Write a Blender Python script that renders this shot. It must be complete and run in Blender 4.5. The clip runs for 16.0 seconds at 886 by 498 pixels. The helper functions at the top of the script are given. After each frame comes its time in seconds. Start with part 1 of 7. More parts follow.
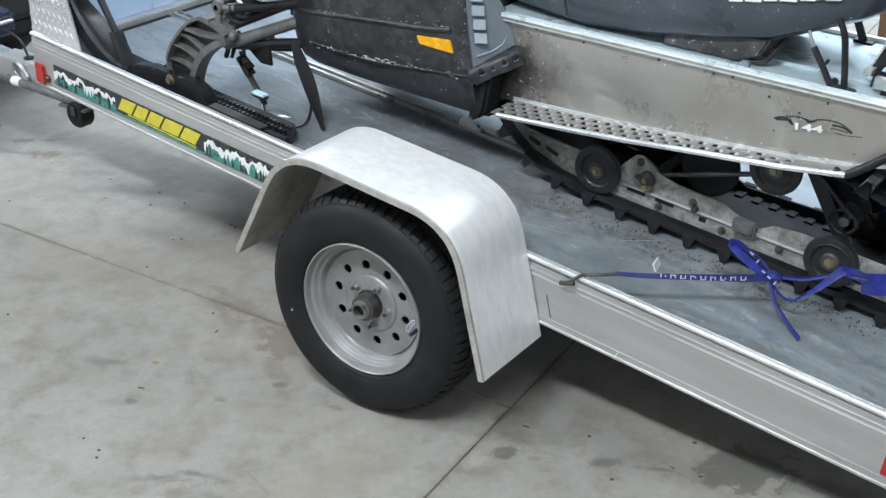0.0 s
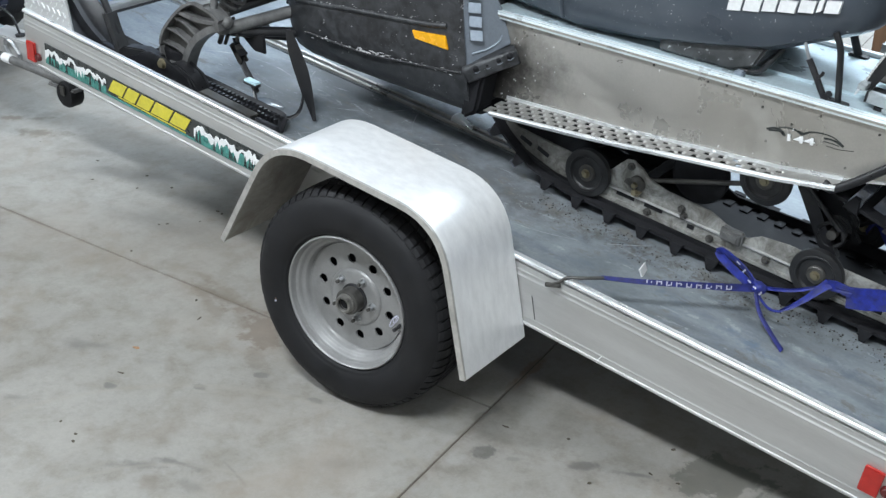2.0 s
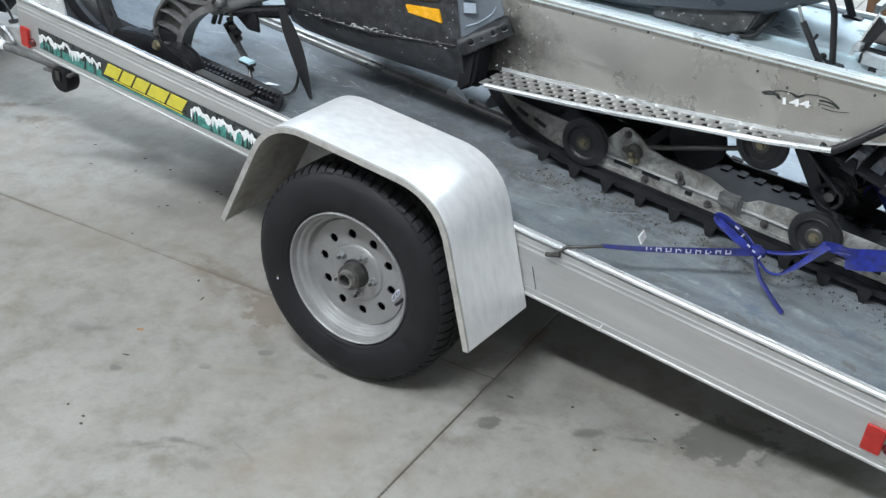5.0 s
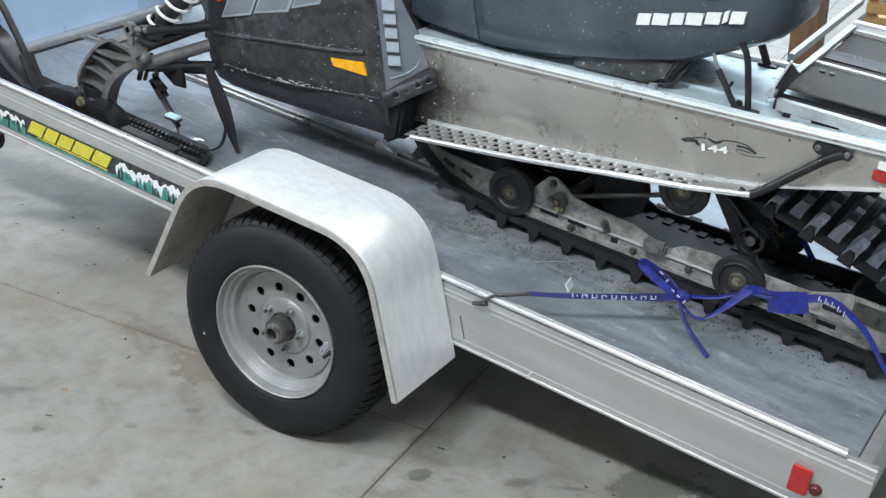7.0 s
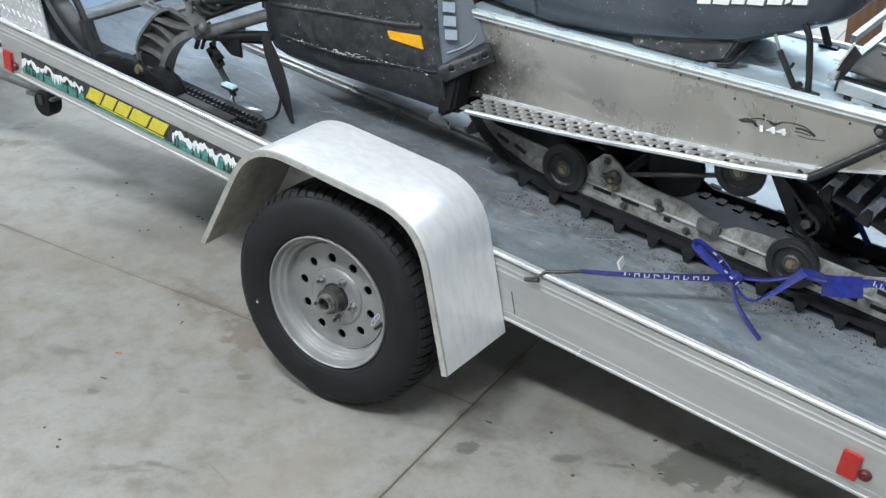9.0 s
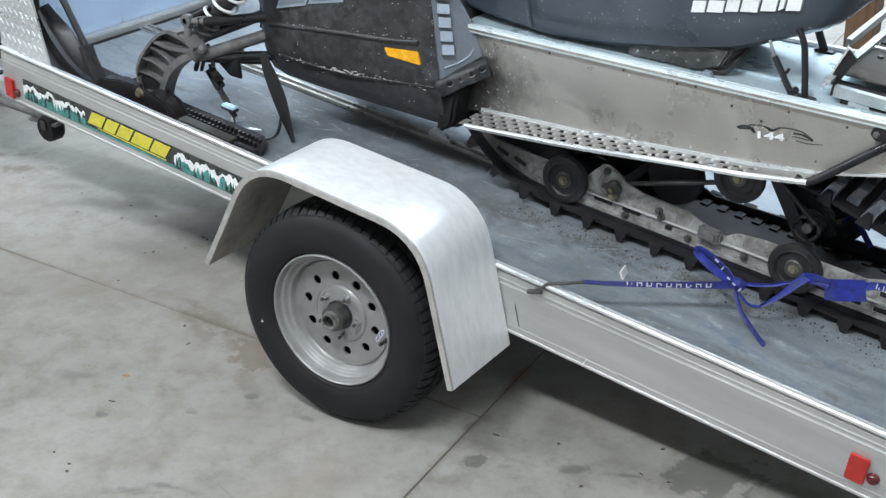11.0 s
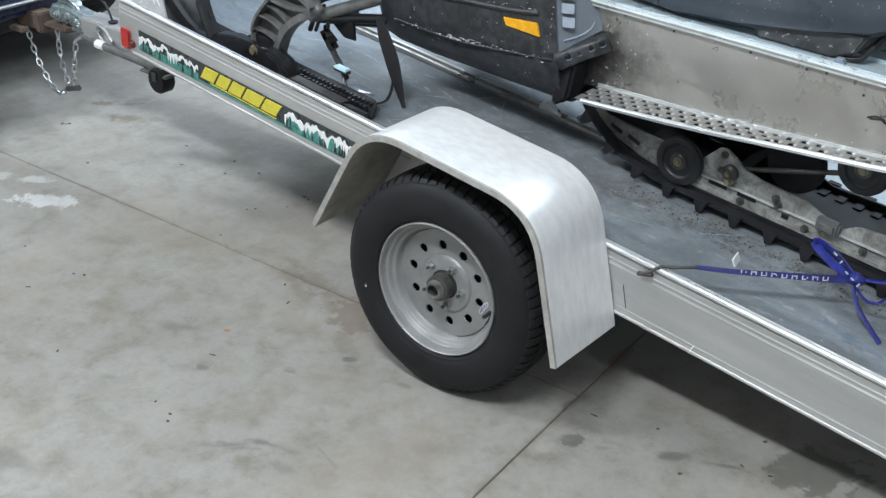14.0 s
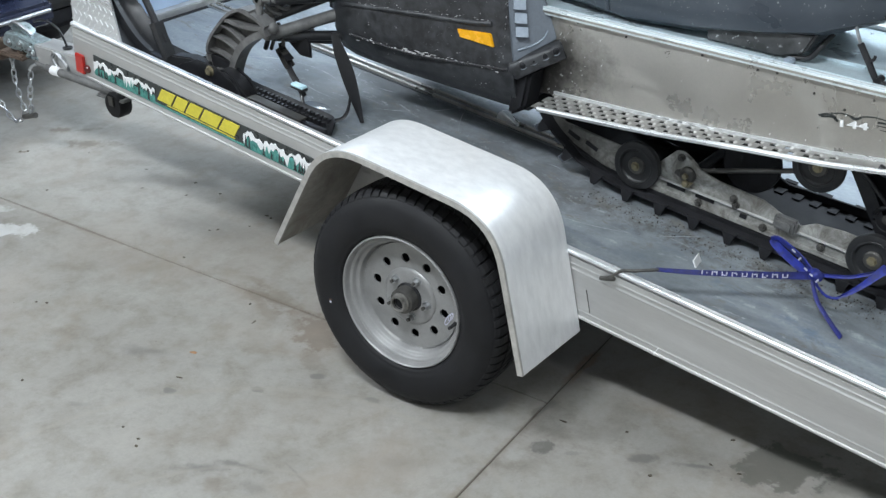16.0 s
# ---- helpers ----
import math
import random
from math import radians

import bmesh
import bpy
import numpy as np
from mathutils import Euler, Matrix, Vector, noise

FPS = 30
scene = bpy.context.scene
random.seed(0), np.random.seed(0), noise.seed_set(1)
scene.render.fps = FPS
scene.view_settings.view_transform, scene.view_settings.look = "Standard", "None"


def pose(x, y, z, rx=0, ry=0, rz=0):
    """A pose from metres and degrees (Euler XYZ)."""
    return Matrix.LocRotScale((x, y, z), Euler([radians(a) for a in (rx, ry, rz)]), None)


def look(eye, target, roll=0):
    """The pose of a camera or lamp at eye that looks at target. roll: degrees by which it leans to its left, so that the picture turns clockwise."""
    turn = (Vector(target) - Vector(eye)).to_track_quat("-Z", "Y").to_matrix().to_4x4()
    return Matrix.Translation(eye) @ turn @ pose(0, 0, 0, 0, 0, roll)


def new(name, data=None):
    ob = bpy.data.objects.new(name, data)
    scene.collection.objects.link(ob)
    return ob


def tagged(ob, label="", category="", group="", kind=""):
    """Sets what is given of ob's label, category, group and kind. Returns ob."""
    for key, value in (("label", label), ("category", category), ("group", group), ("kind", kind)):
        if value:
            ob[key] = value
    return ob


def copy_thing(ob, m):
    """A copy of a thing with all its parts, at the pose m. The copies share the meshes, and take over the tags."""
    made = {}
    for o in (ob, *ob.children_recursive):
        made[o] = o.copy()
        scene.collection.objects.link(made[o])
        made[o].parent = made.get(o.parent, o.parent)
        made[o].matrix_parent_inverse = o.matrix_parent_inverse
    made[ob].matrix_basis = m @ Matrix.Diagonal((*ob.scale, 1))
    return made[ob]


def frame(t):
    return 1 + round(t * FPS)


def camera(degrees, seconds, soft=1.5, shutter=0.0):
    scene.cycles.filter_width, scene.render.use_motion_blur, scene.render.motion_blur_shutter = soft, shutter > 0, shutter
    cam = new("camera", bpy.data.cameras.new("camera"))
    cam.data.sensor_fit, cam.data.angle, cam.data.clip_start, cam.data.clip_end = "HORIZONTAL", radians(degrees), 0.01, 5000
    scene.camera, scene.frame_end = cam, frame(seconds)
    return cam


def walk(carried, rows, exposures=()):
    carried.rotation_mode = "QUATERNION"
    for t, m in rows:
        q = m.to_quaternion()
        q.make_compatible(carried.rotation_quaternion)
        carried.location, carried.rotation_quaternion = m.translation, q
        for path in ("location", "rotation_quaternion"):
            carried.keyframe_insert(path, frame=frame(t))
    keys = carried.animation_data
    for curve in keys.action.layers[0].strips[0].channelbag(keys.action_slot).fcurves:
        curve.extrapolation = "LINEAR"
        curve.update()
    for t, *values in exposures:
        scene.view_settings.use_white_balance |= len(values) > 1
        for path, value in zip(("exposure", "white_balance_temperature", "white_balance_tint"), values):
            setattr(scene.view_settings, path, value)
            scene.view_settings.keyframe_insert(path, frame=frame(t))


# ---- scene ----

cam = camera(42.15, 16.0, soft=1.4)
PATH = [
    (0, (1.8021, -1.8891, 1.8312), (0.6913, -0.5039, 0.9108), -2.77),
    (0.5, (1.8008, -1.8837, 1.8370), (0.7258, -0.4639, 0.9268), -1.74),
    (1, (1.7987, -1.8764, 1.8333), (0.7194, -0.4653, 0.9147), -0.80),
    (1.5, (1.7995, -1.8835, 1.8327), (0.7201, -0.4753, 0.9098), -0.31),
    (2, (1.7910, -1.8804, 1.8342), (0.7031, -0.4841, 0.9032), -0.06),
    (2.5, (1.7940, -1.8859, 1.8303), (0.6975, -0.4989, 0.8956), 0.04),
    (3, (1.7861, -1.8880, 1.8277), (0.6934, -0.5156, 0.8672), -0.11),
    (3.5, (1.7963, -1.8942, 1.8253), (0.7012, -0.5266, 0.8606), -0.30),
    (3.7, (1.7961, -1.8894, 1.8256), (0.7060, -0.5169, 0.8623), -1.31),
    (5.8, (1.8129, -1.8931, 1.8368), (0.7494, -0.5024, 0.8700), -1.90),
    (6, (1.8188, -1.8889, 1.8218), (0.7759, -0.4501, 0.9040), -1.00),
    (6.5, (1.8311, -1.8804, 1.8110), (0.7980, -0.4177, 0.9205), -1.55),
    (7, (1.8395, -1.8713, 1.8080), (0.8152, -0.3946, 0.9306), -1.29),
    (7.5, (1.8352, -1.8698, 1.8028), (0.8225, -0.3891, 0.9184), -1.70),
    (8, (1.8282, -1.8742, 1.8094), (0.8020, -0.4417, 0.8635), -1.39),
    (8.5, (1.8318, -1.8914, 1.8291), (0.7806, -0.4676, 0.8976), -1.39),
    (9, (1.8184, -1.8946, 1.8243), (0.7492, -0.4781, 0.9021), -0.93),
    (9.2, (1.8249, -1.8925, 1.8312), (0.7466, -0.4882, 0.9011), -1.30),
    (11.5, (1.8353, -1.8874, 1.8343), (0.7526, -0.4624, 0.9416), -2.83),
    (12, (1.8331, -1.8852, 1.8273), (0.7534, -0.4530, 0.9424), -2.72),
    (12.5, (1.8212, -1.8865, 1.8280), (0.7543, -0.4534, 0.9291), -1.41),
    (13, (1.8102, -1.9005, 1.8136), (0.7249, -0.5110, 0.8695), -1.09),
    (13.5, (1.7834, -1.9042, 1.8282), (0.6507, -0.5639, 0.8688), -1.57),
    (14, (1.7509, -1.9193, 1.8375), (0.5771, -0.6077, 0.8877), -1.28),
    (14.5, (1.7361, -1.9332, 1.8420), (0.5551, -0.6247, 0.8970), -1.95),
    (15, (1.7448, -1.9084, 1.8353), (0.5801, -0.5816, 0.8957), -2.23),
    (15.5, (1.7551, -1.9092, 1.8327), (0.6060, -0.5686, 0.8932), -2.33),
    (16, (1.7684, -1.9154, 1.8363), (0.6294, -0.5600, 0.9060), -2.74),
]
EXPOSURES = [(0, 0.81), (3, 0.82), (6, 0.81), (8, 0.85), (9.2, 0.85), (12, 0.82), (13, 0.79), (14.5, 0.74), (16, 0.75)]
walk(cam, [(t, look(eye, target, roll)) for t, eye, target, roll in PATH], EXPOSURES)

# ---- light: a closed workshop with unseen ceiling strip lights and two added skylights ----
world = bpy.data.worlds.new("world")
world.use_nodes = True
scene.world = world
world.node_tree.nodes["Background"].inputs[0].default_value = (0.55, 0.62, 0.72, 1)
world.node_tree.nodes["Background"].inputs[1].default_value = 0.05
LAMP_POWER = 49.0      # each unseen ceiling strip light
SKY_FILL_POWER = 134.0      # bluish fill from each added ceiling skylight

TILT = 7.77           # the trailer bed's slope, front up
HUB = 0.32            # height of the wheel hub
BED = Matrix.Translation((0, 0, HUB)) @ Euler((0, radians(TILT), 0)).to_matrix().to_4x4() @ Matrix.Translation((0, 0, -HUB))
DECK = 0.462          # deck surface, in the bed's own frame
RAIL = 0.241          # outer face of the near side rail
MID = 0.85            # centre line of the bed and of the snowmobile


def bed(x, y, z):
    return BED @ Vector((x, y, z))


# ---- materials ----
def nodes_of(name):
    m = bpy.data.materials.new(name)
    m.use_nodes = True
    nt = m.node_tree
    return m, nt, nt.nodes["Principled BSDF"]


def link(nt, a, b):
    nt.links.new(a, b)


def noise_node(nt, scale, detail=6, rough=0.6, coord="Object", stretch=None, distortion=0.0):
    tc = nt.nodes.new("ShaderNodeTexCoord")
    n = nt.nodes.new("ShaderNodeTexNoise")
    n.inputs["Scale"].default_value = scale
    n.inputs["Detail"].default_value = detail
    n.inputs["Roughness"].default_value = rough
    n.inputs["Distortion"].default_value = distortion
    if stretch:
        mp = nt.nodes.new("ShaderNodeMapping")
        mp.inputs["Scale"].default_value = stretch
        link(nt, tc.outputs[coord], mp.inputs[0])
        link(nt, mp.outputs[0], n.inputs["Vector"])
    else:
        link(nt, tc.outputs[coord], n.inputs["Vector"])
    return n.outputs["Fac"]


def ramp(nt, fac, stops):
    r = nt.nodes.new("ShaderNodeValToRGB")
    els = r.color_ramp.elements
    els[0].position, els[0].color = stops[0][0], (*stops[0][1], 1)
    els[1].position, els[1].color = stops[-1][0], (*stops[-1][1], 1)
    for p, c in stops[1:-1]:
        e = els.new(p)
        e.color = (*c, 1)
    link(nt, fac, r.inputs[0])
    return r.outputs[0]


def mix(nt, fac, a, b, mode="MIX"):
    m = nt.nodes.new("ShaderNodeMix")
    m.data_type, m.blend_type = "RGBA", mode
    for sock, v in ((m.inputs[0], fac), (m.inputs[6], a), (m.inputs[7], b)):
        if isinstance(v, (int, float)):
            sock.default_value = v
        elif isinstance(v, tuple):
            sock.default_value = (*v, 1)
        else:
            link(nt, v, sock)
    return m.outputs[2]


def grey(v):
    return (v, v, v)


def bump(nt, bsdf, height, strength, distance=0.002):
    b = nt.nodes.new("ShaderNodeBump")
    b.inputs["Strength"].default_value = strength
    b.inputs["Distance"].default_value = distance
    link(nt, height, b.inputs["Height"])
    link(nt, b.outputs[0], bsdf.inputs["Normal"])


def surface(name, color, rough=0.5, metal=0.0, dark=0.8, light=1.15, scale=12.0, grain=90.0, bumpy=0.15,
            stretch=None, dirt=None, dirt_cover=0.5, dirt_scale=9.0, rough_var=0.12, spec=0.5, grained=0.35):
    """A procedural surface: broad mottling, fine grain, optional patches of dirt."""
    m, nt, b = nodes_of(name)
    big = noise_node(nt, scale, 8, 0.6, stretch=stretch)
    c = ramp(nt, big, [(0.3, tuple(min(1, v * dark) for v in color)), (0.7, tuple(min(1, v * light) for v in color))])
    fine = noise_node(nt, grain, 4, 0.7, stretch=stretch)
    c = mix(nt, grained, c, ramp(nt, fine, [(0.3, grey(0.55)), (0.7, grey(1.0))]), "MULTIPLY")
    r = ramp(nt, big, [(0.3, grey(max(0.02, rough - rough_var))), (0.7, grey(min(1, rough + rough_var)))])
    if dirt:
        patch = ramp(nt, noise_node(nt, dirt_scale, 12, 0.72, distortion=0.6), [(1 - dirt_cover - 0.12, grey(0)), (1 - dirt_cover + 0.14, grey(1))])
        c = mix(nt, patch, c, dirt)
        r = mix(nt, patch, r, grey(0.85))
        if metal > 0:
            link(nt, ramp(nt, patch, [(0.0, grey(metal)), (1.0, grey(metal * 0.25))]), b.inputs["Metallic"])
    else:
        b.inputs["Metallic"].default_value = metal
    link(nt, c, b.inputs["Base Color"])
    link(nt, r, b.inputs["Roughness"])
    b.inputs["Specular IOR Level"].default_value = spec
    bump(nt, b, fine, bumpy, 0.001)
    return m


def spot(nt, coord, x, y, rx, ry, turn, wobble, edge=0.55):
    """1 inside an uneven patch of the floor round (x, y), 0 outside."""
    mp = nt.nodes.new("ShaderNodeMapping")
    mp.vector_type = "TEXTURE"
    mp.inputs["Location"].default_value = (x, y, 0)
    mp.inputs["Rotation"].default_value = (0, 0, radians(turn))
    mp.inputs["Scale"].default_value = (rx, ry, 1)
    link(nt, coord, mp.inputs[0])
    ln = nt.nodes.new("ShaderNodeVectorMath")
    ln.operation = "LENGTH"
    link(nt, mp.outputs[0], ln.inputs[0])
    add = nt.nodes.new("ShaderNodeMath")
    add.operation = "ADD"
    link(nt, ln.outputs["Value"], add.inputs[0])
    link(nt, wobble, add.inputs[1])
    return ramp(nt, add.outputs[0], [(1.0 - edge, grey(1)), (1.0, grey(0))])


def arc(nt, coord, x, y, radius, width, wobble):
    """1 on a thin uneven ring on the floor: the turn of a tyre."""
    sub = nt.nodes.new("ShaderNodeVectorMath")
    sub.operation = "DISTANCE"
    sub.inputs[1].default_value = (x, y, 0)
    link(nt, coord, sub.inputs[0])
    m1 = nt.nodes.new("ShaderNodeMath")
    m1.operation = "SUBTRACT"
    m1.inputs[1].default_value = radius
    link(nt, sub.outputs["Value"], m1.inputs[0])
    m2 = nt.nodes.new("ShaderNodeMath")
    m2.operation = "ABSOLUTE"
    link(nt, m1.outputs[0], m2.inputs[0])
    m3 = nt.nodes.new("ShaderNodeMath")
    m3.operation = "DIVIDE"
    m3.inputs[1].default_value = width
    link(nt, m2.outputs[0], m3.inputs[0])
    m4 = nt.nodes.new("ShaderNodeMath")
    m4.operation = "ADD"
    link(nt, m3.outputs[0], m4.inputs[0])
    link(nt, wobble, m4.inputs[1])
    return ramp(nt, m4.outputs[0], [(0.3, grey(0.35)), (1.0, grey(0))])


def concrete():
    m, nt, b = nodes_of("shop_concrete")
    tc = nt.nodes.new("ShaderNodeTexCoord")
    big = noise_node(nt, 0.9, 8, 0.62, distortion=0.5)
    c = ramp(nt, big, [(0.3, (0.252, 0.237, 0.216)), (0.52, (0.31, 0.296, 0.272)), (0.72, (0.356, 0.343, 0.32))])
    mid = noise_node(nt, 5.5, 10, 0.68, distortion=0.4)
    c = mix(nt, 0.75, c, ramp(nt, mid, [(0.34, (0.76, 0.74, 0.705)), (0.56, grey(1.0))]), "MULTIPLY")
    patch = noise_node(nt, 11, 8, 0.7)
    c = mix(nt, 0.5, c, ramp(nt, patch, [(0.36, (0.7, 0.67, 0.62)), (0.52, grey(1.0))]), "MULTIPLY")
    fine = noise_node(nt, 140, 5, 0.7)
    c = mix(nt, 0.3, c, ramp(nt, fine, [(0.3, grey(0.7)), (0.7, grey(1.0))]), "MULTIPLY")
    pore = noise_node(nt, 34, 8, 0.75)
    c = mix(nt, 0.35, c, ramp(nt, pore, [(0.34, grey(0.72)), (0.5, grey(1.0)), (0.68, grey(1.12))]), "MULTIPLY")
    scuff = noise_node(nt, 3.0, 12, 0.75, distortion=0.5)
    c = mix(nt, ramp(nt, scuff, [(0.57, grey(0)), (0.72, grey(0.3))]), c, (0.26, 0.235, 0.2))
    wob = nt.nodes.new("ShaderNodeMath")
    wob.operation = "MULTIPLY_ADD"
    wob.inputs[1].default_value, wob.inputs[2].default_value = 3.0, -1.42
    link(nt, noise_node(nt, 14, 9, 0.7), wob.inputs[0])
    wob = wob.outputs[0]
    wet = None
    xy = tc.outputs["Object"]
    for x, y, rx, ry, turn, color, much, rim in STAINS:
        s = spot(nt, xy, x, y, rx, ry, turn, wob, rim)
        f = mix(nt, 1.0, s, grey(much), "MULTIPLY")
        c = mix(nt, f, c, color)
        if color[0] < 0.15:
            wet = s if wet is None else mix(nt, 1.0, wet, s, "LIGHTEN")
    brown = noise_node(nt, 2.0, 12, 0.72, distortion=0.6)
    c = mix(nt, ramp(nt, brown, [(0.53, grey(0)), (0.68, grey(0.48))]), c, (0.22, 0.18, 0.138))
    smudge = noise_node(nt, 9, 14, 0.8, distortion=0.7)
    c = mix(nt, ramp(nt, smudge, [(0.56, grey(0)), (0.72, grey(0.3))]), c, (0.2, 0.183, 0.163))
    warm = ramp(nt, noise_node(nt, 1.6, 5, 0.55, distortion=0.4), [(0.48, grey(0)), (0.66, grey(0.3))])
    c = mix(nt, warm, c, (0.31, 0.265, 0.225))
    pale = ramp(nt, noise_node(nt, 4.2, 9, 0.7, distortion=0.5), [(0.58, grey(0)), (0.72, grey(0.35))])
    c = mix(nt, pale, c, (0.4, 0.392, 0.37))
    speck = ramp(nt, noise_node(nt, 48, 3, 0.5), [(0.735, grey(0)), (0.76, grey(0.6))])
    c = mix(nt, speck, c, (0.13, 0.11, 0.09))
    for x, y, r, w in ((0.105, -0.853, 0.471, 0.012), (0.083, -0.887, 0.836, 0.016)):
        c = mix(nt, arc(nt, xy, x, y, r, w, wob), c, (0.3, 0.275, 0.24))
    link(nt, c, b.inputs["Base Color"])
    rough = ramp(nt, mid, [(0.3, grey(0.58)), (0.7, grey(0.78))])
    if wet is not None:
        rough = mix(nt, wet, rough, grey(0.3))
    link(nt, rough, b.inputs["Roughness"])
    bump(nt, b, fine, 0.12, 0.001)
    return m


OIL, DAMP, CHALK = (0.11, 0.105, 0.095), (0.115, 0.115, 0.1), (0.58, 0.585, 0.58)
MUD, SCUFF, RUSTY = (0.15, 0.13, 0.105), (0.14, 0.132, 0.122), (0.15, 0.118, 0.09)
# x, y, half length, half width, turn, colour, strength, softness of the rim
STAINS = [
    (0.95, 0.323, 0.15, 0.085, 32, DAMP, 0.85, 0.12), (1.12, 0.35, 0.16, 0.05, 20, DAMP, 0.4, 0.3), (0.415, 0.05, 0.04, 0.036, 20, OIL, 0.8, 0.2), (0.49, 0.07, 0.035, 0.012, 40, OIL, 0.4, 0.4),
    (0.328, 0.2, 0.02, 0.06, -8, OIL, 0.6, 0.35), (0.3, 0.42, 0.025, 0.12, 4, (0.2, 0.12, 0.08), 0.55, 0.5), (0.383, -0.066, 0.06, 0.035, 30, MUD, 0.5, 0.5),
    (0.647, 0.157, 0.04, 0.022, 35, SCUFF, 0.75, 0.4), (0.768, 0.209, 0.055, 0.012, 25, SCUFF, 0.8, 0.5), (0.7, 0.115, 0.02, 0.01, 60, OIL, 0.5, 0.4),
    (-0.782, 0.175, 0.1, 0.04, -25, MUD, 0.5, 0.5), (-0.69, 0.12, 0.16, 0.03, -20, MUD, 0.5, 0.6), (-0.55, 0.12, 0.13, 0.03, -20, MUD, 0.45, 0.6), (-0.45, 0.11, 0.13, 0.075, -30, RUSTY, 0.8, 0.3), (-0.7, 0.2, 0.15, 0.05, -15, MUD, 0.6, 0.6), (-0.6, 0.16, 0.07, 0.03, 20, RUSTY, 0.55, 0.5), (-0.85, 0.235, 0.1, 0.02, -5, MUD, 0.5, 0.6), (-0.36, 0.0, 0.1, 0.04, -35, MUD, 0.45, 0.5),
    (-1.907, -0.029, 0.15, 0.06, 32, CHALK, 0.65, 0.3), (-2.12, 0.05, 0.1, 0.04, 30, CHALK, 0.5, 0.5), (-2.3, -0.05, 0.12, 0.05, 30, CHALK, 0.5, 0.4),
    (-2.346, 0.666, 0.16, 0.045, 25, MUD, 0.6, 0.5), (-2.05, 0.62, 0.15, 0.04, 28, MUD, 0.35, 0.6), (-1.75, 0.6, 0.4, 0.08, 20, SCUFF, 0.35, 0.6), (-1.2, 0.45, 0.45, 0.12, 15, SCUFF, 0.3, 0.6),
    (-0.585, -0.35, 0.028, 0.02, 20, SCUFF, 0.85, 0.3), (-0.382, -0.199, 0.027, 0.019, 10, SCUFF, 0.8, 0.3), (-0.29, -0.053, 0.03, 0.017, 20, SCUFF, 0.8, 0.3), (-0.824, -0.265, 0.1, 0.03, 25, SCUFF, 0.5, 0.6), (-0.591, -0.198, 0.05, 0.015, 25, SCUFF, 0.4, 0.6),
    (-0.335, -0.417, 0.16, 0.07, 35, RUSTY, 0.16, 0.7), (-0.237, -0.525, 0.1, 0.022, 32, SCUFF, 0.8, 0.6), (-0.15, -0.455, 0.09, 0.016, 20, SCUFF, 0.8, 0.6), (-0.17, -0.545, 0.06, 0.03, -40, RUSTY, 0.4, 0.7), (-0.07, -0.5, 0.06, 0.03, 10, SCUFF, 0.5, 0.6), (-0.02, -0.4, 0.1, 0.008, -15, SCUFF, 0.6, 0.6),
    (0.35, -0.13, 0.45, 0.022, 95, RUSTY, 0.5, 0.8), (0.39, -0.6, 0.3, 0.02, 95, RUSTY, 0.4, 0.8), (-0.68, 0.182, 0.6, 0.02, 2.3, RUSTY, 0.6, 0.8), (-1.68, 0.142, 0.6, 0.018, 2.3, RUSTY, 0.5, 0.8),
    (-2.6, 0.69, 0.07, 0.035, 30, RUSTY, 0.7, 0.5), (-2.49, 0.77, 0.12, 0.02, 45, MUD, 0.6, 0.6), (-2.35, 0.645, 0.1, 0.06, 35, MUD, 0.6, 0.6), (-2.52, 0.446, 0.03, 0.012, 40, RUSTY, 0.8, 0.4), (-0.077, -0.049, 0.03, 0.014, 15, SCUFF, 0.7, 0.4), (0.156, -0.207, 0.09, 0.04, 30, SCUFF, 0.4, 0.7),
    (-0.746, -0.544, 0.05, 0.016, 30, SCUFF, 0.5, 0.6), (-0.644, -0.941, 0.12, 0.06, 20, SCUFF, 0.4, 0.6),
]
M_FLOOR = concrete()
M_WALL = surface("painted_block_wall", (0.42, 0.44, 0.45), 0.75, scale=1.5)
M_CEIL = surface("white_ceiling_panel", (0.6, 0.61, 0.61), 0.8, scale=0.8)
M_ALU = surface("mill_aluminium", (0.62, 0.616, 0.607), 0.44, 0.7, 0.86, 1.08, 6, 160, 0.1, stretch=(0.25, 3, 3), grained=0.2)
M_ALU_BRIGHT = surface("bright_aluminium", (0.92, 0.935, 0.95), 0.3, 0.75, 0.92, 1.06, 7, 120, 0.08, stretch=(0.3, 2, 2), grained=0.15)
M_FENDER = surface("brushed_fender_aluminium", (1.0, 1.0, 1.0), 0.36, 0.39, 0.86, 1.0, 24, 160, 0.05, grained=0.1, rough_var=0.06, stretch=(1.2, 2.0, 0.55))
M_LIP = surface("dull_fender_edge", (0.52, 0.5, 0.47), 0.5, 0.4, 0.75, 1.15, 30, 160, 0.15)
# Tunnel edge whitened: the light from above is put into its colour.
M_EDGE_LIT = surface("bright_tunnel_edge", (0.88, 0.95, 0.98), 0.34, 0.4, 0.9, 1.06, 12, 140, 0.06, grained=0.12)
M_FENDER_IN = surface("grimy_fender_underside", (0.5, 0.475, 0.435), 0.6, 0.3, 0.7, 1.15, 10, 90, 0.2, dirt=(0.27, 0.245, 0.21), dirt_cover=0.45, dirt_scale=9)
M_ZINC = surface("zinc_plated_steel", (0.55, 0.64, 0.66), 0.34, 0.75, 0.5, 1.3, 34, 120, 0.35)
